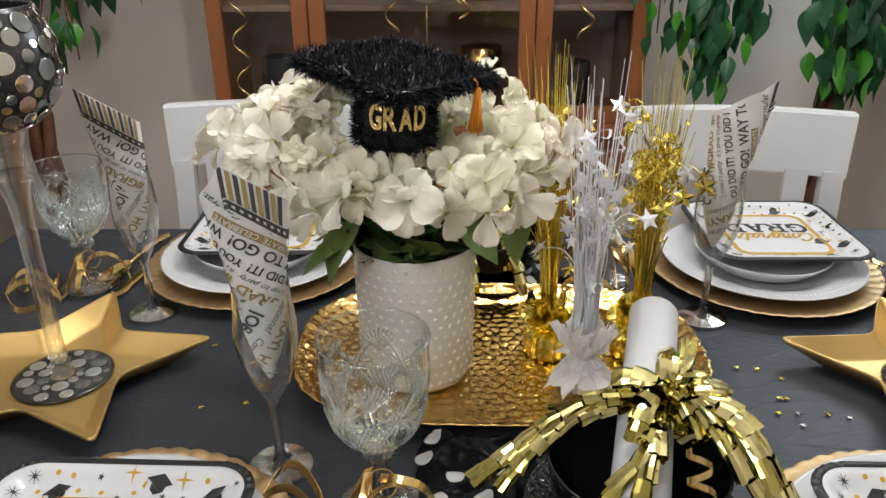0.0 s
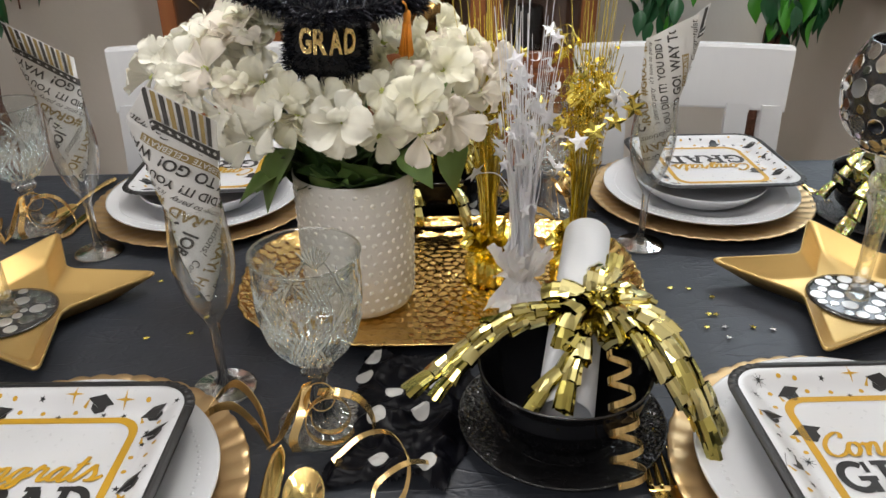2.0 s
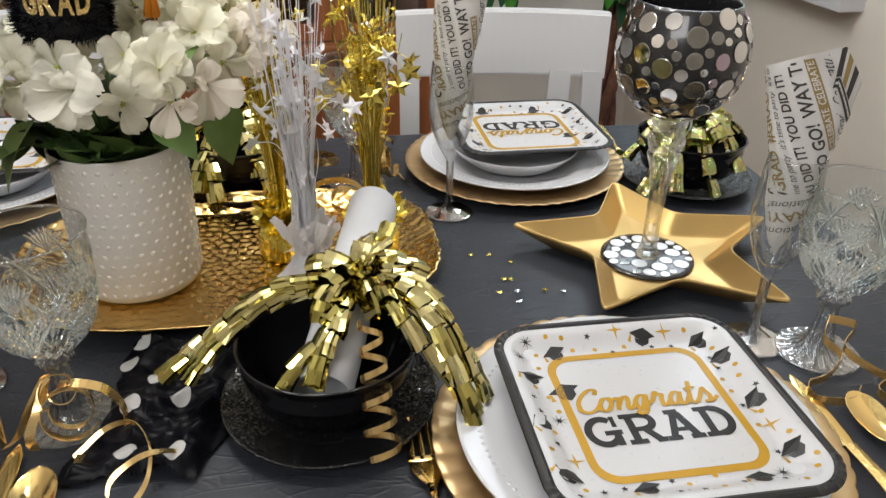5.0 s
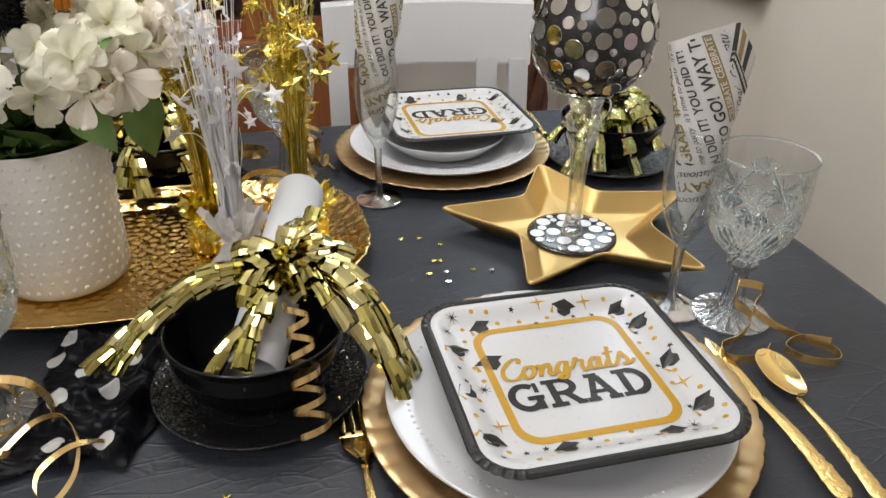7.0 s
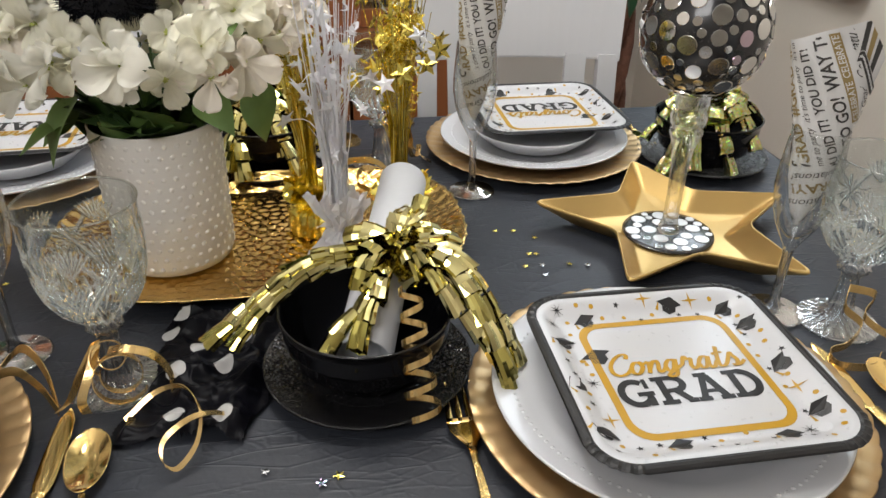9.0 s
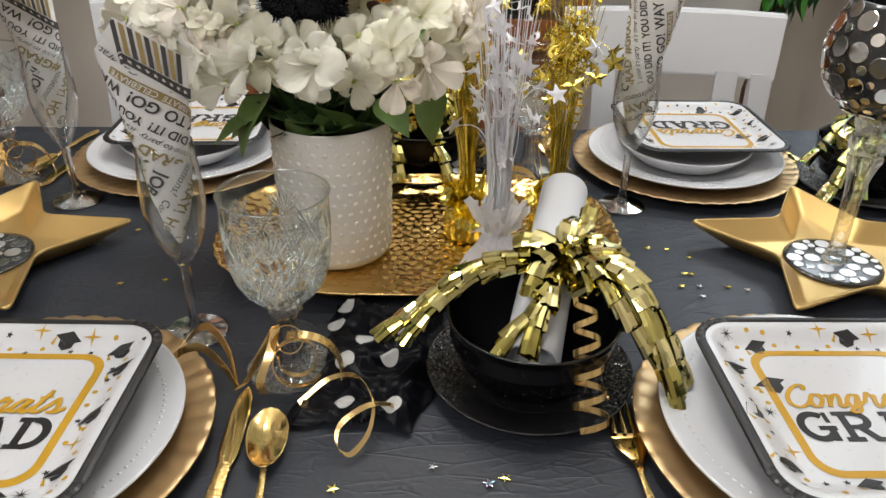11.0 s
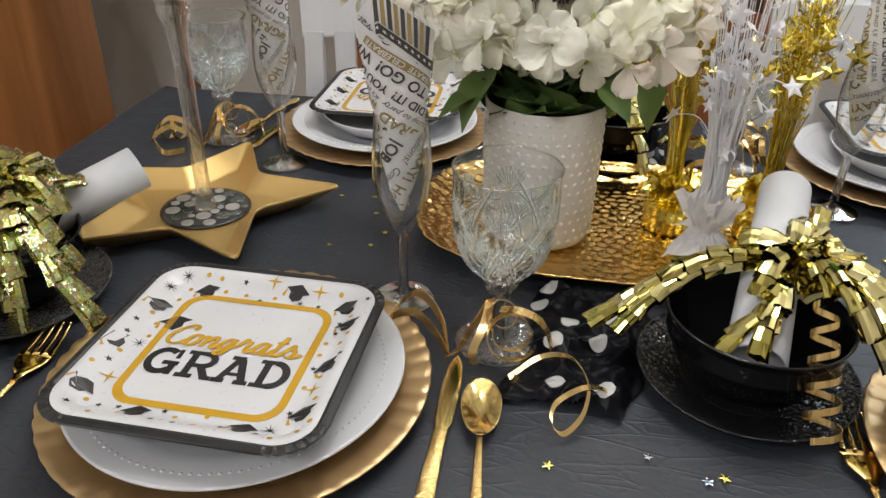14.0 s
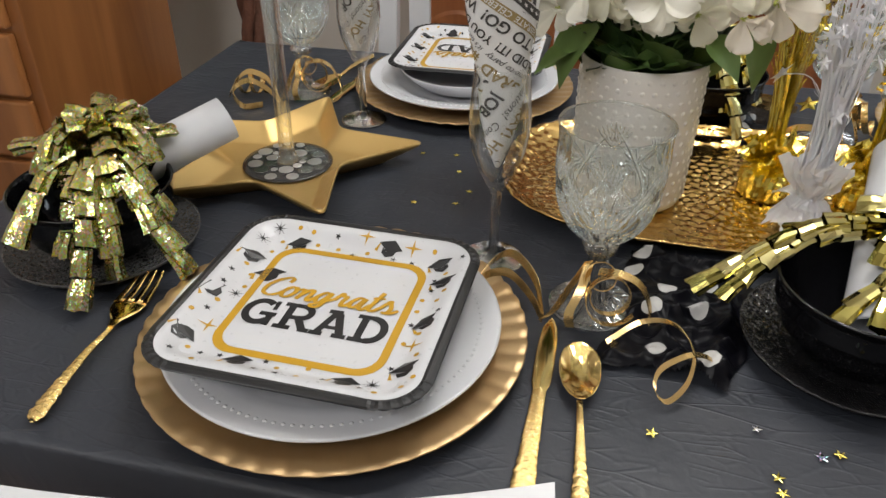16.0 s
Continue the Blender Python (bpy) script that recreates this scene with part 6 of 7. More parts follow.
foil_bow((0.228, 0.640, 0.852), [(0.060, 0.598, 0.797, 0.014), (0.078, 0.585, 0.800, 0.008), (0.322, 0.530, 0.776, 0.032), (0.318, 0.512, 0.772, 0.028), (0.335, 0.548, 0.778, 0.030), (0.158, 0.548, 0.812, 0.006), (0.183, 0.535, 0.826, 0.004), (0.305, 0.590, 0.805, 0.026), (0.130, 0.640, 0.842, 0.012), (0.290, 0.665, 0.845, 0.026), (0.262, 0.69, 0.872, 0.02)], M_FOIL, 41, "pale gold fringed foil bow spilling over a black bowl")
scroll((-0.560, 0.620, 0.811), (-0.460, 0.728, 0.852), 0.025, S_LABEL)
foil_bow((-0.528, 0.606, 0.856), [(-0.501, 0.485, 0.757, 0.03), (-0.481, 0.516, 0.768, 0.03), (-0.424, 0.543, 0.772, 0.03), (-0.563, 0.499, 0.815, 0.02), (-0.632, 0.607, 0.850, 0.012), (-0.464, 0.591, 0.800, 0.03), (-0.600, 0.660, 0.850, 0.02), (-0.500, 0.660, 0.860, 0.02), (-0.530, 0.510, 0.790, 0.02)], M_HOLO, 42, "holographic gold fringed foil bow spilling over a black bowl", 0.021, 6, 0.026)
scroll((0.760, 1.090, 0.815), (0.700, 0.985, 0.862), 0.024, S_LABEL)
foil_bow((0.745, 1.015, 0.842), [(0.700, 0.945, 0.775, 0.02), (0.755, 0.935, 0.762, 0.025), (0.800, 0.96, 0.790, 0.02), (0.655, 0.955, 0.765, 0.02), (0.66, 1.03, 0.79, 0.02), (0.83, 1.03, 0.83, 0.02)], M_HOLO, 43, "holographic gold fringed foil bow spilling over a black bowl", 0.020, 9)
foil_bow((0.090, 1.105, 0.842), [(0.035, 1.020, 0.785, 0.02), (0.135, 1.020, 0.765, 0.025), (0.155, 1.080, 0.79, 0.02), (0.010, 1.085, 0.80, 0.02), (0.060, 1.010, 0.77, 0.02), (0.12, 1.035, 0.79, 0.03), (0.09, 1.18, 0.80, 0.03)], M_FOIL, 44, "gold fringed foil bow piled on a black bowl", 0.022, 11, 0.028)


def curled(name, label, pieces, m=None):
    root = thing(name, label, "ribbon", None, "curled gold ribbons")
    for v, f in pieces:
        mesh_ob("ribbon_strand", v, f, M_RIBBON, root, "", False)
    return root


curled("curling_ribbon", "thin bronze-gold curling ribbon hanging over the rim of a black bowl",
       [curl((0.232, 0.552, 0.868), (0.005, -0.060, -0.098), 0.009, 0.0155, 5.0, 0.0056, 0.110, n=140)])
# ribbons round the goblets' stems


def goblet_ribbon(x, y, turn, label):
    c = Matrix.Translation((x, y, TZC)) @ pose(0, 0, 0, 0, 0, turn)
    P = []
    up = Vector((0, 0, 1))
    for ctrl, side in (
        ([(-0.008, -0.010, 0.058), (-0.022, -0.022, 0.035), (-0.034, -0.030, 0.012), (-0.044, -0.036, 0.004)], Vector((1, 0.4, 0.2))),
        ([(-0.044, -0.036, 0.004), (-0.06, -0.02, 0.02), (-0.085, -0.005, 0.03), (-0.11, -0.01, 0.018), (-0.10, -0.045, 0.006), (-0.07, -0.045, 0.005)], Vector((0.1, 0.3, 1))),
        ([(-0.044, -0.036, 0.004), (-0.055, -0.012, 0.03), (-0.08, 0.02, 0.035), (-0.10, 0.03, 0.02), (-0.115, 0.0, 0.008)], Vector((0.3, 0.2, 1))),
        ([(-0.008, -0.012, 0.055), (-0.012, -0.03, 0.04), (-0.02, -0.042, 0.02), (-0.018, -0.045, 0.006)], Vector((1, 0, 0.1))),
        ([(0.002, -0.014, 0.05), (0.02, -0.025, 0.058), (0.04, -0.02, 0.045), (0.052, -0.02, 0.02), (0.05, -0.04, 0.004), (0.03, -0.06, 0.004), (0.02, -0.066, 0.012)], Vector((0.2, 1, 0.3))),
    ):
        P.append(ribbon([c @ p for p in curve_pts(ctrl, 26)], 0.0085, c.to_3x3() @ side))
    P.append(moved(curl((0.012, -0.028, 0.036), (0.2, -1, 0.25), 0.016, 0.024, 1.45, 0.008, 0.016, n=60), c))
    P.append(moved(curl((0.004, -0.016, 0.045), (0.1, -0.8, 0.5), 0.010, 0.017, 1.2, 0.008, 0.012, n=50), c))
    return curled("curling_ribbon", label, P)


R_LABEL = "shiny gold curling ribbon looped round a goblet stem"
goblet_ribbon(-0.034, 0.607, 0, R_LABEL)
goblet_ribbon(-0.510, 1.066, 30, R_LABEL)
goblet_ribbon(0.262, 1.078, 60, R_LABEL)
P = [ribbon(curve_pts([(0.690, 0.585, 0.803), (0.712, 0.575, 0.80), (0.718, 0.58, 0.785), (0.705, 0.568, 0.775), (0.735, 0.545, 0.758), (0.765, 0.515, 0.754), (0.755, 0.495, 0.754), (0.725, 0.505, 0.756), (0.715, 0.525, 0.757), (0.74, 0.535, 0.758), (0.765, 0.52, 0.760)], 60), 0.008, Vector((0.2, 0.2, 1))),
     ribbon(curve_pts([(0.690, 0.585, 0.803), (0.684, 0.575, 0.785), (0.70, 0.565, 0.77), (0.68, 0.552, 0.757), (0.655, 0.545, 0.756), (0.65, 0.525, 0.756), (0.68, 0.515, 0.757), (0.70, 0.53, 0.757)], 50), 0.008, Vector((0.2, 0.2, 1)))]
curled("curling_ribbon", "shiny bronze ribbon trailing from a goblet stem over the cutlery", P)
# free curls
curled("curling_ribbon", "gold ribbon curl standing on the polka-dot cloth", [ribbon(curve_pts([(-0.018, 0.549, 0.757), (0.009, 0.561, 0.775), (0.035, 0.551, 0.786), (0.051, 0.523, 0.784), (0.049, 0.5, 0.768), (0.034, 0.484, 0.757), (0.023, 0.487, 0.764), (0.025, 0.499, 0.776), (0.045, 0.511, 0.785), (0.063, 0.525, 0.776), (0.079, 0.534, 0.76)], 70), 0.0048, Vector((-0.55, 0.60, 0.55)))])
curled("curling_ribbon", "gold ribbon coil lying on the black cover", [curl((-0.605, 1.045, 0.766), (1, 0.1, 0), 0.016, 0.014, 2.6, 0.006, 0.05, n=60)])
curled("curling_ribbon", "gold ribbon coils lying on the black cover", [curl((0.20, 1.15, 0.762), (0.1, 0.2, 1), 0.035, 0.025, 2.2, 0.006, 0.012, n=70), curl((0.29, 1.17, 0.765), (0.5, 0.4, 0.6), 0.022, 0.018, 2.2, 0.006, 0.03, n=60)])

# ---- polka-dot cloth ----


def dot_cloth(cx, cy, sx, sy, seed, turn, spots, label):
    """Crumpled cloth; spots: its dots' places on the table."""
    place = pose(cx, cy, TZC + 0.0006, 0, 0, turn)
    root = thing("polka_dot_cloth", label, "cloth", place)

    def zf(x, y):
        e = min(1, max(0, 9 * min(sx / 2 - abs(x), sy / 2 - abs(y)) / sx + 0.25))
        q = Vector((x * 15 + seed, y * 21, 0.3 * seed))
        r = 1 - abs(noise.noise(q + 0.9 * noise.noise_vector(q * 0.8)))
        r2 = 1 - abs(noise.noise(q * 2.1 + Vector((5, 0, 0))))
        r3 = noise.noise(q * 5.0)
        return 0.0012 + max(0.10, e) * (0.0150 * r ** 4 + 0.0060 * r2 ** 3 + 0.0010 * r3)

    def xy(u, w):
        x, y = (u - 0.5) * sx, (w - 0.5) * sy
        k = noise.noise_vector(Vector((u * 3 + seed, w * 3, 0)))
        k2 = noise.noise_vector(Vector((u * 11 + seed, w * 11, 4)))
        return x + 0.018 * k.x + 0.004 * k2.x, y + 0.014 * k.y + 0.004 * k2.y
    n = 90
    vs, fs = [], []
    for j in range(n + 1):
        for i in range(n + 1):
            u, w = i / n, j / n
            if j in (0, n):
                w += 0.010 * (i % 2)
            if i in (0, n):
                u += 0.012 * (j % 2)
            x, y = xy(u, w)
            vs.append((x, y, zf(x, y)))
    for j in range(n):
        for i in range(n):
            k = j * (n + 1) + i
            fs.append((k, k + 1, k + n + 2, k + n + 1))
    mesh_ob("fabric", vs, fs, M_DOTFABRIC, root, "gathered black satin with frayed edges")
    back = place.inverted()
    for px, py in spots:
        c = back @ Vector((px, py, TZC))
        pv, pf = [(c.x, c.y, zf(c.x, c.y) + 0.0009)], []
        for q in range(1, 6):
            for k in range(24):
                a, r = TAU * k / 24, 0.0093 * q / 5
                x, y = c.x + r * math.cos(a), c.y + r * math.sin(a)
                pv.append((x, y, zf(x, y) + 0.0009))
        for k in range(24):
            k2 = (k + 1) % 24
            pf.append((0, 1 + k, 1 + k2))
            for q in range(4):
                pf.append((1 + q * 24 + k, 1 + q * 24 + 24 + k, 1 + q * 24 + 24 + k2, 1 + q * 24 + k2))
        mesh_ob("dot", pv, pf, M_WHITEDOT, root)
    return root


DOTS = [(0.004, 0.673), (0.036, 0.642), (0.062, 0.606), (0.020, 0.597), (0.067, 0.532), (0.024, 0.545), (0.012, 0.702), (0.076, 0.655)]
dot_cloth(0.047, 0.614, 0.108, 0.190, 3, -8, DOTS, "crumpled black satin cloth with white polka dots on the table")
dot_cloth(0.160, 1.075, 0.09, 0.13, 7, 20, [(0.150, 1.050), (0.175, 1.075), (0.145, 1.095), (0.170, 1.105)], "crumpled black satin cloth with white polka dots on the table")

# ---- confetti ----


def confetti(x, y, s, material, turn):
    pv = star_flat(5, s, s * 0.42, turn)
    vv = [(px, py, 0.0) for px, py in pv] + [(px, py, 0.0007) for px, py in pv] + [(0, 0, 0.0013)]
    ff = [(10 + i, 10 + (i + 1) % 10, 20) for i in range(10)] + [(i, (i + 1) % 10, 10 + (i + 1) % 10, 10 + i) for i in range(10)]
    ob = mesh_ob("confetti_star", vv, ff, material, None, "", False)
    ob.matrix_world = pose(x, y, TZC)
    kind = "gold" if material is M_GOLDFOIL else "silver" if material is M_SILVERSTAR else "blue holographic"
    tagged(ob, "tiny " + kind + " foil star lying on the black table cover", "confetti", "star confetti")


GOLD_STARS = [(.022, .452), (.162, .462), (.113, .428), (.114, .414), (-.253, .764), (-.204, .772), (-.194, .805), (-.217, .854), (-.23, .90), (-.275, .896), (.382, .848), (.405, .845), (.428, .824), (.410, .785), (.418, .784), (.398, .757), (.452, .755)]
for k, (x, y) in enumerate(GOLD_STARS):
    confetti(x, y, 0.0056 if y < 0.5 else 0.0045, M_GOLDFOIL, k * 0.7)
for k, (x, y) in enumerate([(.103, .475), (.419, .757), (.416, .735), (.473, .749)]):
    confetti(x, y, 0.0046, M_SILVERSTAR, k * 0.9)
confetti(0.148, 0.456, 0.0058, M_BLUESTAR, 0.4)

# ---- chairs ----


def chair(m, label):
    """Origin on the floor below the middle of the back; the seat lies towards -y."""
    root = thing("dining_chair", label, "chair", m, "white dining chairs")
    W, top = 0.388, 0.935
    # wide, slightly bowed top rail
    vs, fs = [], []
    n = 20
    for i in range(n + 1):
        u = i / n * 2 - 1
        bow = 0.030 * (1 - u * u)
        for y, z in ((-0.011, 0), (-0.012, 0.004), (-0.012, 0.110), (-0.009, 0.115), (0.009, 0.115), (0.012, 0.110), (0.012, 0.004), (0.011, 0)):
            vs.append((u * W / 2 * (1.0 if z > 0.03 else 0.985), y + bow + 0.10 * z, top - 0.115 + z))
    for i in range(n):
        for k in range(8):
            k2 = (k + 1) % 8
            fs.append((i * 8 + k, i * 8 + k2, i * 8 + 8 + k2, i * 8 + 8 + k))
    fs += [tuple(range(8))[::-1], tuple(n * 8 + k for k in range(8))]
    mesh_ob("top_rail", vs, fs, M_WHITEPAINT, root, "", False)
    for x in (-0.17, 0.17):
        pts_ = curve_pts([(x, -0.055, 0.0), (x, -0.035, 0.44), (x, -0.022, 0.62), (x * 1.0, 0.004, 0.83)], 10)
        v, f = ribbon(pts_, 0.036, Vector((1, 0, 0)), 0.013)
        mesh_ob("back_post", v, f + [(3, 2, 1, 0), tuple(len(v) - 4 + k for k in range(4))], M_WHITEPAINT, root, "", False)
    for x in (-0.112, 0.112):
        v, f = ribbon(curve_pts([(x * 0.9, -0.03, 0.46), (x * 0.95, -0.012, 0.64), (x, 0.012, 0.83)], 8), 0.04, Vector((1, 0, 0)), 0.007)
        mesh_ob("back_slat", v, f, M_WHITEPAINT, root, "", False)
    board("seat", 0.42, 0.40, 0.03, pose(0, -0.24, 0.455), M_WHITEPAINT, root, 0.01)
    board("apron", 0.37, 0.02, 0.06, pose(0, -0.415, 0.41), M_WHITEPAINT, root)
    for x in (-0.175, 0.175):
        board("leg", 0.036, 0.036, 0.44, pose(x, -0.415, 0.22), M_WHITEPAINT, root)
        board("stretcher", 0.02, 0.33, 0.03, pose(x, -0.235, 0.2), M_WHITEPAINT, root)
    return root


ch = chair(pose(0.545, 1.375, 0, 0, 0, -6), "white painted wooden dining chair with a wide top rail")
copy_thing(ch, pose(-0.306, 1.430, 0, 0, 0, 1))
copy_thing(ch, pose(-0.240, 0.209, 0, 0, 0, 186.6))

# ---- china cabinet ----
CX, CY = -0.038, 2.25
cab = thing("china_cabinet", "cherry wood china cabinet with glass doors and panelled base", "cabinet", pose(CX, CY, 0))
CW, CD, CH, BH = 1.25, 0.34, 2.05, 0.66
board("side", 0.025, CD, CH, pose(-CW / 2 + 0.0125, CD / 2 + 0.021, CH / 2), M_CHERRY, cab)
board("side", 0.025, CD, CH, pose(CW / 2 - 0.0125, CD / 2 + 0.021, CH / 2), M_CHERRY, cab)
board("back_panel", CW - 0.05, 0.012, CH, pose(0, CD + 0.012, CH / 2), M_DARKIN, cab, 0)
board("crown", CW + 0.06, CD + 0.05, 0.07, pose(0, CD / 2 + 0.01, CH + 0.035), M_CHERRY, cab, 0.01)
board("ledge", CW + 0.03, CD + 0.07, 0.03, pose(0, CD / 2 - 0.01, BH), M_CHERRY, cab, 0.008)
board("plinth", CW, CD, 0.08, pose(0, CD / 2 + 0.021, 0.04), M_CHERRY, cab)
for z in (1.0, 1.35, 1.7):
    board("shelf", CW - 0.06, CD - 0.06, 0.018, pose(0, CD / 2 + 0.02, z), M_DARKIN, cab)
for x0, x1 in ((-0.625, -0.335), (-0.335, 0.305), (0.305, 0.625)):
    dr = new("glass_door")
    dr.parent = cab
    dr.matrix_basis = pose((x0 + x1) / 2, 0.01, (BH + 0.015 + CH) / 2)
    w, h = x1 - x0 - 0.004, CH - BH - 0.02
    for s in (-1, 1):
        board("stile", 0.045, 0.022, h, pose(s * (w / 2 - 0.0225), 0, 0), M_CHERRY, dr)
        board("door_rail", w - 0.09, 0.022, 0.05, pose(0, 0, s * (h / 2 - 0.025)), M_CHERRY, dr)
    board("pane", w - 0.08, 0.004, h - 0.09, pose(0, 0.004, 0), M_PANE, dr, 0)
for k in range(4):
    w = CW / 4 - 0.01
    dr = new("panel_door")
    dr.parent = cab
    dr.matrix_basis = pose(-CW / 2 + (k + 0.5) * CW / 4, 0.008, 0.365)
    board("door_leaf", w, 0.02, 0.55, pose(0, 0, 0), M_CHERRY, dr)
    ring = [(-w * 0.32, -0.2), (w * 0.32, -0.2), (w * 0.32, 0.14)] + [(w * 0.32 * math.cos(radians(a)), 0.14 + 0.06 * math.sin(radians(a))) for a in range(15, 180, 15)] + [(-w * 0.32, 0.14)]
    n = len(ring)
    vs = [(x, -0.010, z) for x, z in ring] + [(x * 0.9, -0.017, z * 0.95) for x, z in ring]
    fs = [(i, (i + 1) % n, n + (i + 1) % n, n + i) for i in range(n)] + [tuple(range(n, 2 * n))]
    mesh_ob("raised_panel", vs, fs, M_CHERRY, dr, "", False)
# what stands inside
for k, (x, z, s) in enumerate([(-0.02, 1.009, 1.0), (0.09, 1.009, 0.85), (0.17, 1.009, 1.1), (0.16, 0.68, 1.2), (0.06, 0.68, 1.0), (-0.10, 0.68, 1.1), (-0.47, 0.68, 1.0), (0.45, 0.68, 0.9)]):
    v, f = lathe([(0.0002, 0.0), (0.04, 0.0), (0.05, 0.02), (0.055, 0.1), (0.052, 0.16), (0.045, 0.165), (0.0002, 0.168)], 28)
    ob = mesh_ob("canister", v, f, M_TRAY if k in (1, 2, 3, 4) else M_PORCELAIN if k == 5 else M_SAUCERCLEAR)
    ob.matrix_world = pose(CX + x, CY + 0.18, z) @ Matrix.Scale(s, 4)
    tagged(ob, "gold metal canister standing on a cabinet shelf" if k in (1, 2, 3, 4) else "plain vessel standing on a dim cabinet shelf", "canister", "vessels in the china cabinet")
# gold spiral streamers hanging before the cabinet
for k, (x, y, z0, z1, r) in enumerate([(-0.555, 2.20, 1.9, 0.76, 0.022), (-0.13, 2.20, 1.9, 0.93, 0.02), (0.06, 2.20, 1.9, 0.98, 0.02), (0.40, 2.20, 1.9, 0.93, 0.022)]):
    n = 160
    pts_ = [Vector((x + r * math.cos(TAU * i / 16 + k), y + r * math.sin(TAU * i / 16 + k), z0 + (z1 - z0) * i / n)) for i in range(n + 1)]
    v, f = ribbon(pts_, 0.009, Vector((0, 0, 1)))
    tagged(mesh_ob("spiral_streamer", v, f, M_RIBBON), "gold spiral streamer hanging before the china cabinet", "streamer", "hanging gold streamers")
v, f = lathe([(0.0002, -0.14), (0.02, -0.138), (0.06, -0.12), (0.1, -0.075), (0.125, 0.0), (0.12, 0.05), (0.09, 0.1), (0.045, 0.125), (0.0002, 0.13)], 40)
bal = thing("balloon", "", "", pose(-0.035, 2.10, 1.175))
mesh_ob("skin", v, f, M_BALLOON, bal)
mesh_ob("string", *tube([Vector((0, 0, -0.14)), Vector((0, 0.06, -0.3)), Vector((0, 0.118, -0.5))], 0.001, 5), M_RIBBON, bal)
tagged(bal, "pearl white balloon floating before the china cabinet", "balloon")

# ---- drawer chest on the other side ----
DX, DY0, DY1, DH = -1.35, 1.46, 2.05, 1.35
chest = thing("drawer_chest", "honey oak chest with plain side panel and stacked drawers", "cabinet", pose(DX, DY0, 0))
board("carcass", 0.55, DY1 - DY0, DH, pose(-0.275, (DY1 - DY0) / 2, DH / 2), M_OAK, chest, 0.004)
for k in range(8):
    dr = board("drawer", 0.49, 0.022, 0.150, pose(-0.275, -0.0115, 0.10 + 0.163 * k), M_OAK, chest, 0.007)

# ---- ficus trees ----


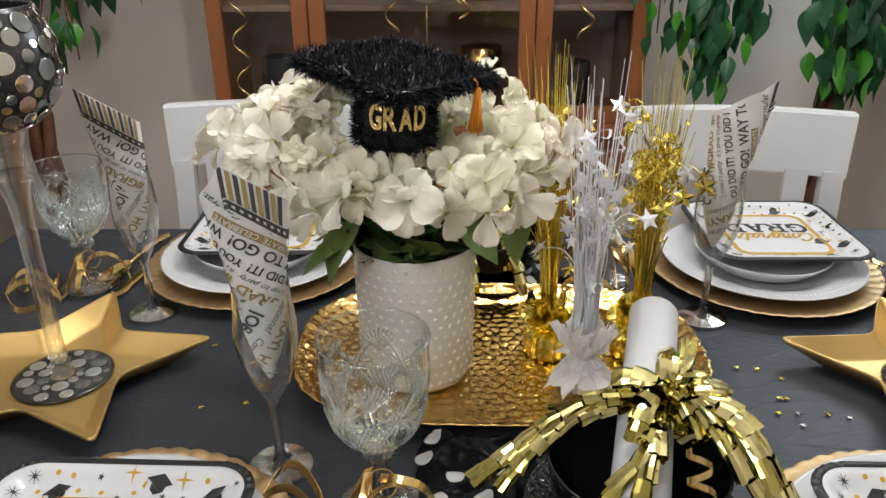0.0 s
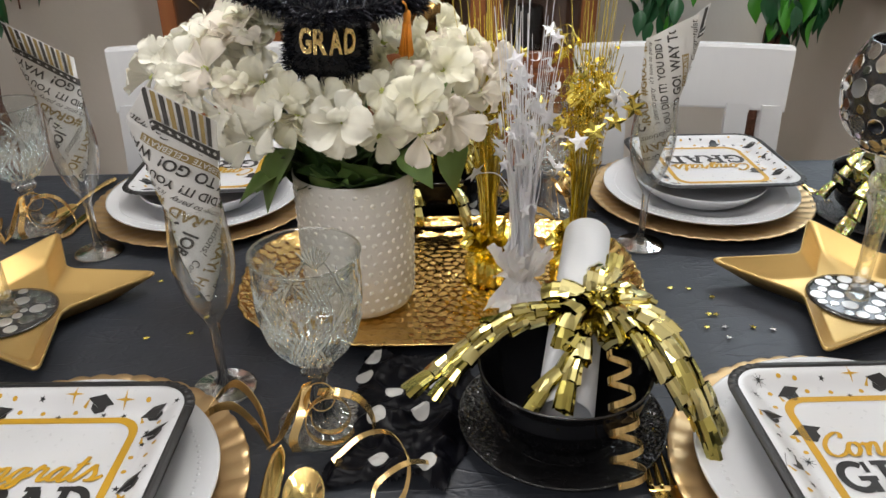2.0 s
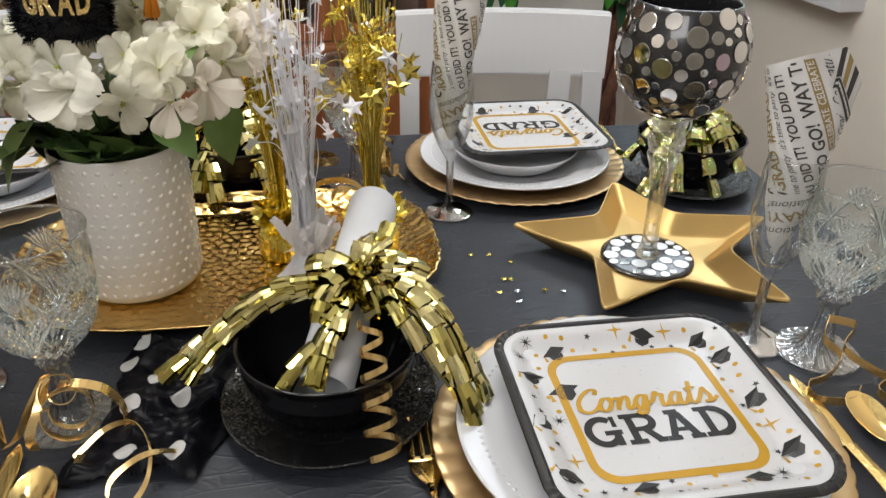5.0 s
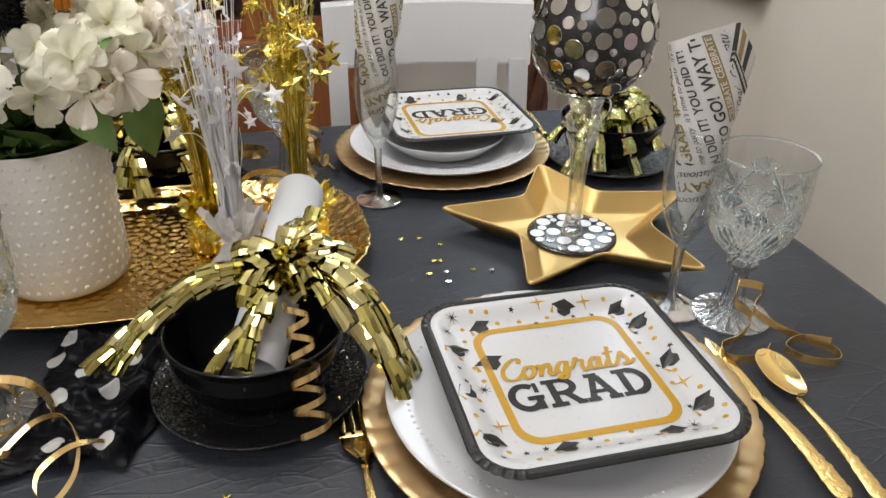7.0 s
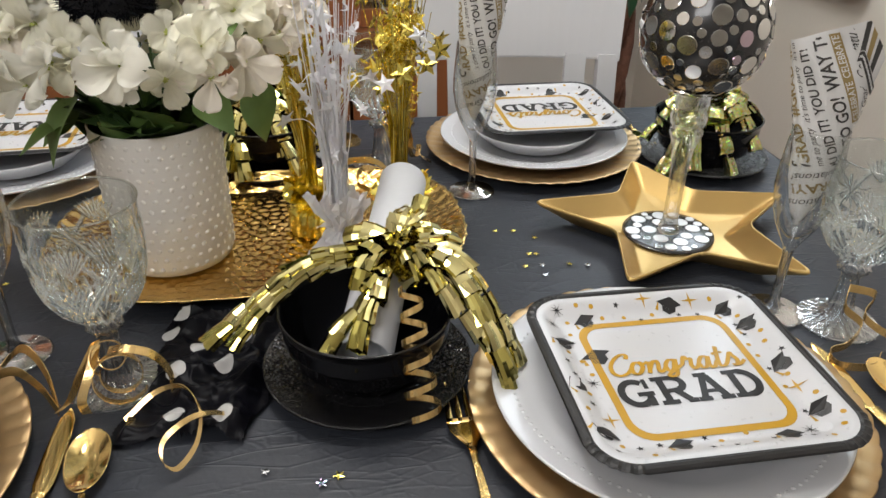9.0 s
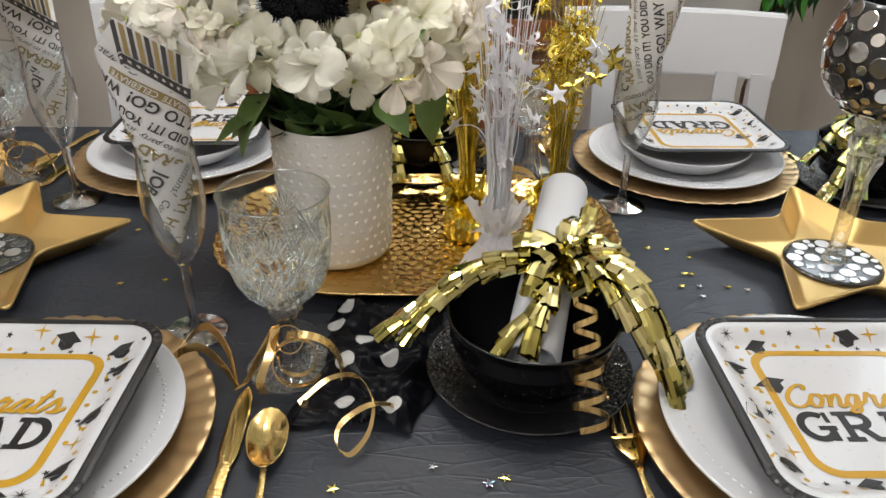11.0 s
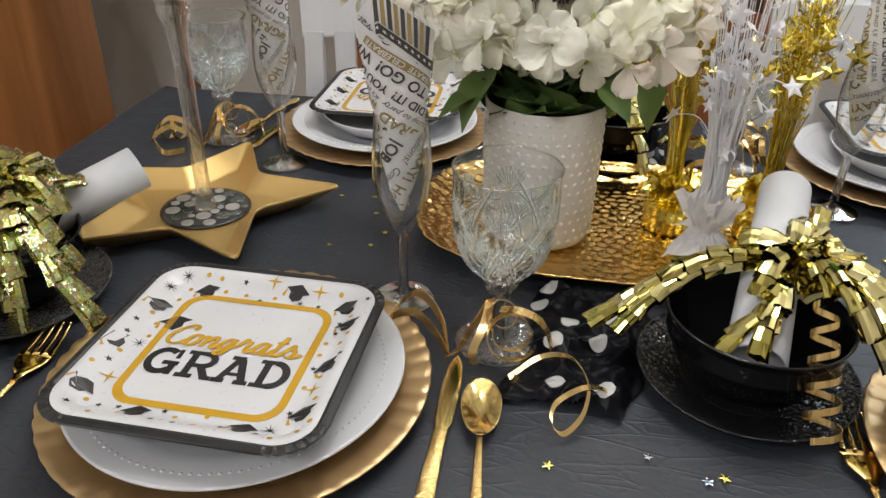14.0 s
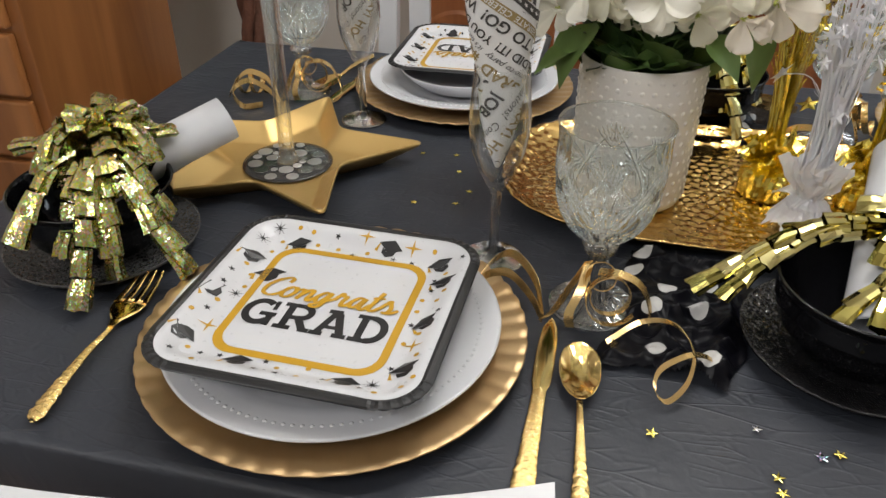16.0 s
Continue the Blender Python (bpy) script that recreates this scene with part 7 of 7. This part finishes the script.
def ficus(x, y, dense, seed, label, spread, drops):
    root = thing("ficus_tree", label, "potted tree", pose(x, y, 0))
    rg = random.Random(seed)
    tr = []
    for k in range(3):
        pts_ = [Vector((0.022 * math.cos(TAU * k / 3 + t * 0.75), 0.022 * math.sin(TAU * k / 3 + t * 0.75), 0.25 + 0.08 * t)) for t in range(12)]
        tr.append(tube(pts_, [0.021 - 0.0006 * t for t in range(12)], 8))
    tips = []
    for k in range(14):
        a = TAU * k / 14 + rg.uniform(-0.2, 0.2)
        r = spread * rg.uniform(0.5, 1.0)
        base = Vector((0, 0, rg.uniform(0.95, 1.15)))
        end = Vector((r * math.cos(a), r * math.sin(a), rg.uniform(1.25, 1.7)))
        c = curve_pts([base, base * 0.5 + end * 0.5 + Vector((0, 0, 0.12)), end, end + Vector((0.10 * math.cos(a), 0.10 * math.sin(a), -0.22))], 12)
        tr.append(tube(c, [0.011 * (1 - i / 13) + 0.002 for i in range(13)], 6))
        tips.append(c)
    mesh_ob("trunk", *joined(tr), M_BARK, root, "braided brown trunk and branches")
    dark, lite = [], []
    lf = leaf_mesh(0.070, 0.0205, 0.22, 0.3)

    def put(p, dirn, size, young):
        q = dirn.to_track_quat("X", "Z").to_matrix().to_4x4()
        (lite if young else dark).append(moved(lf, Matrix.Translation(p) @ q @ pose(0, 0, 0, rg.uniform(-50, 50), 0, 0) @ Matrix.Scale(size, 4)))
    for c in tips:
        for k in range(34):
            p = c[rg.randrange(4, len(c))] + Vector((rg.gauss(0, 0.05), rg.gauss(0, 0.05), rg.gauss(0, 0.05)))
            put(p, Vector((rg.uniform(-0.6, 0.6), rg.uniform(-0.6, 0.6), -1)).normalized(), rg.uniform(0.8, 1.3), rg.random() < 0.15)
    # hanging twigs with leaves
    tw = []
    for dx, dy, z0, z1, n in drops:
        p0, p1 = Vector((dx, dy, z0)), Vector((dx + rg.uniform(-0.05, 0.05), dy + rg.uniform(-0.04, 0.04), z1))
        c = curve_pts([p0, (p0 + p1) / 2 + Vector((rg.uniform(-.02, .02), 0, 0)), p1], 8)
        tw.append(tube(c, 0.0022, 5))
        for k in range(int(n * dense)):
            p = c[rg.randrange(0, 9)] + Vector((rg.gauss(0, 0.028), rg.gauss(0, 0.028), rg.gauss(0, 0.02)))
            put(p, Vector((rg.uniform(-0.45, 0.45), rg.uniform(-0.5, 0.2), -1)).normalized(), rg.uniform(0.8, 1.25), rg.random() < 0.22)
    mesh_ob("twigs", *joined(tw), M_BARK, root)
    mesh_ob("crown", *joined(dark), M_FICUS, root, "dark green drooping leaves")
    mesh_ob("crown", *joined(lite), M_FICUSNEW, root, "fresh light green leaves")
    v, f = lathe([(0.0002, 0.0), (0.12, 0.0), (0.15, 0.26), (0.155, 0.28), (0.14, 0.28), (0.135, 0.25), (0.0002, 0.25)], 32)
    mesh_ob("pot", v, f, M_BARK, root)
    return root


ficus(1.055, 2.10, 2.7, 51, "artificial ficus tree with a braided trunk in the corner", 0.32,
      [(-0.42, -0.05, 1.3, 0.91, 22), (-0.36, -0.08, 1.3, 0.87, 24), (-0.33, 0.0, 1.3, 0.90, 20), (-0.46, 0.02, 1.3, 0.96, 16), (-0.28, -0.03, 1.3, 0.98, 14), (-0.08, -0.12, 1.3, 0.92, 20), (0.0, -0.12, 1.3, 0.86, 24), (0.06, -0.1, 1.3, 0.88, 22), (0.12, -0.05, 1.3, 0.90, 20), (-0.02, 0.0, 1.2, 0.82, 14)])
ficus(-1.13, 2.13, 0.6, 52, "artificial ficus tree with a braided trunk beside the chest", 0.30,
      [(0.20, -0.05, 1.4, 0.95, 20), (0.06, -0.08, 1.2, 0.90, 22), (0.0, 0.0, 1.2, 0.88, 20), (0.12, -0.04, 1.1, 0.88, 16), (0.16, -0.06, 1.1, 0.90, 12), (-0.06, -0.02, 1.1, 0.84, 18)])
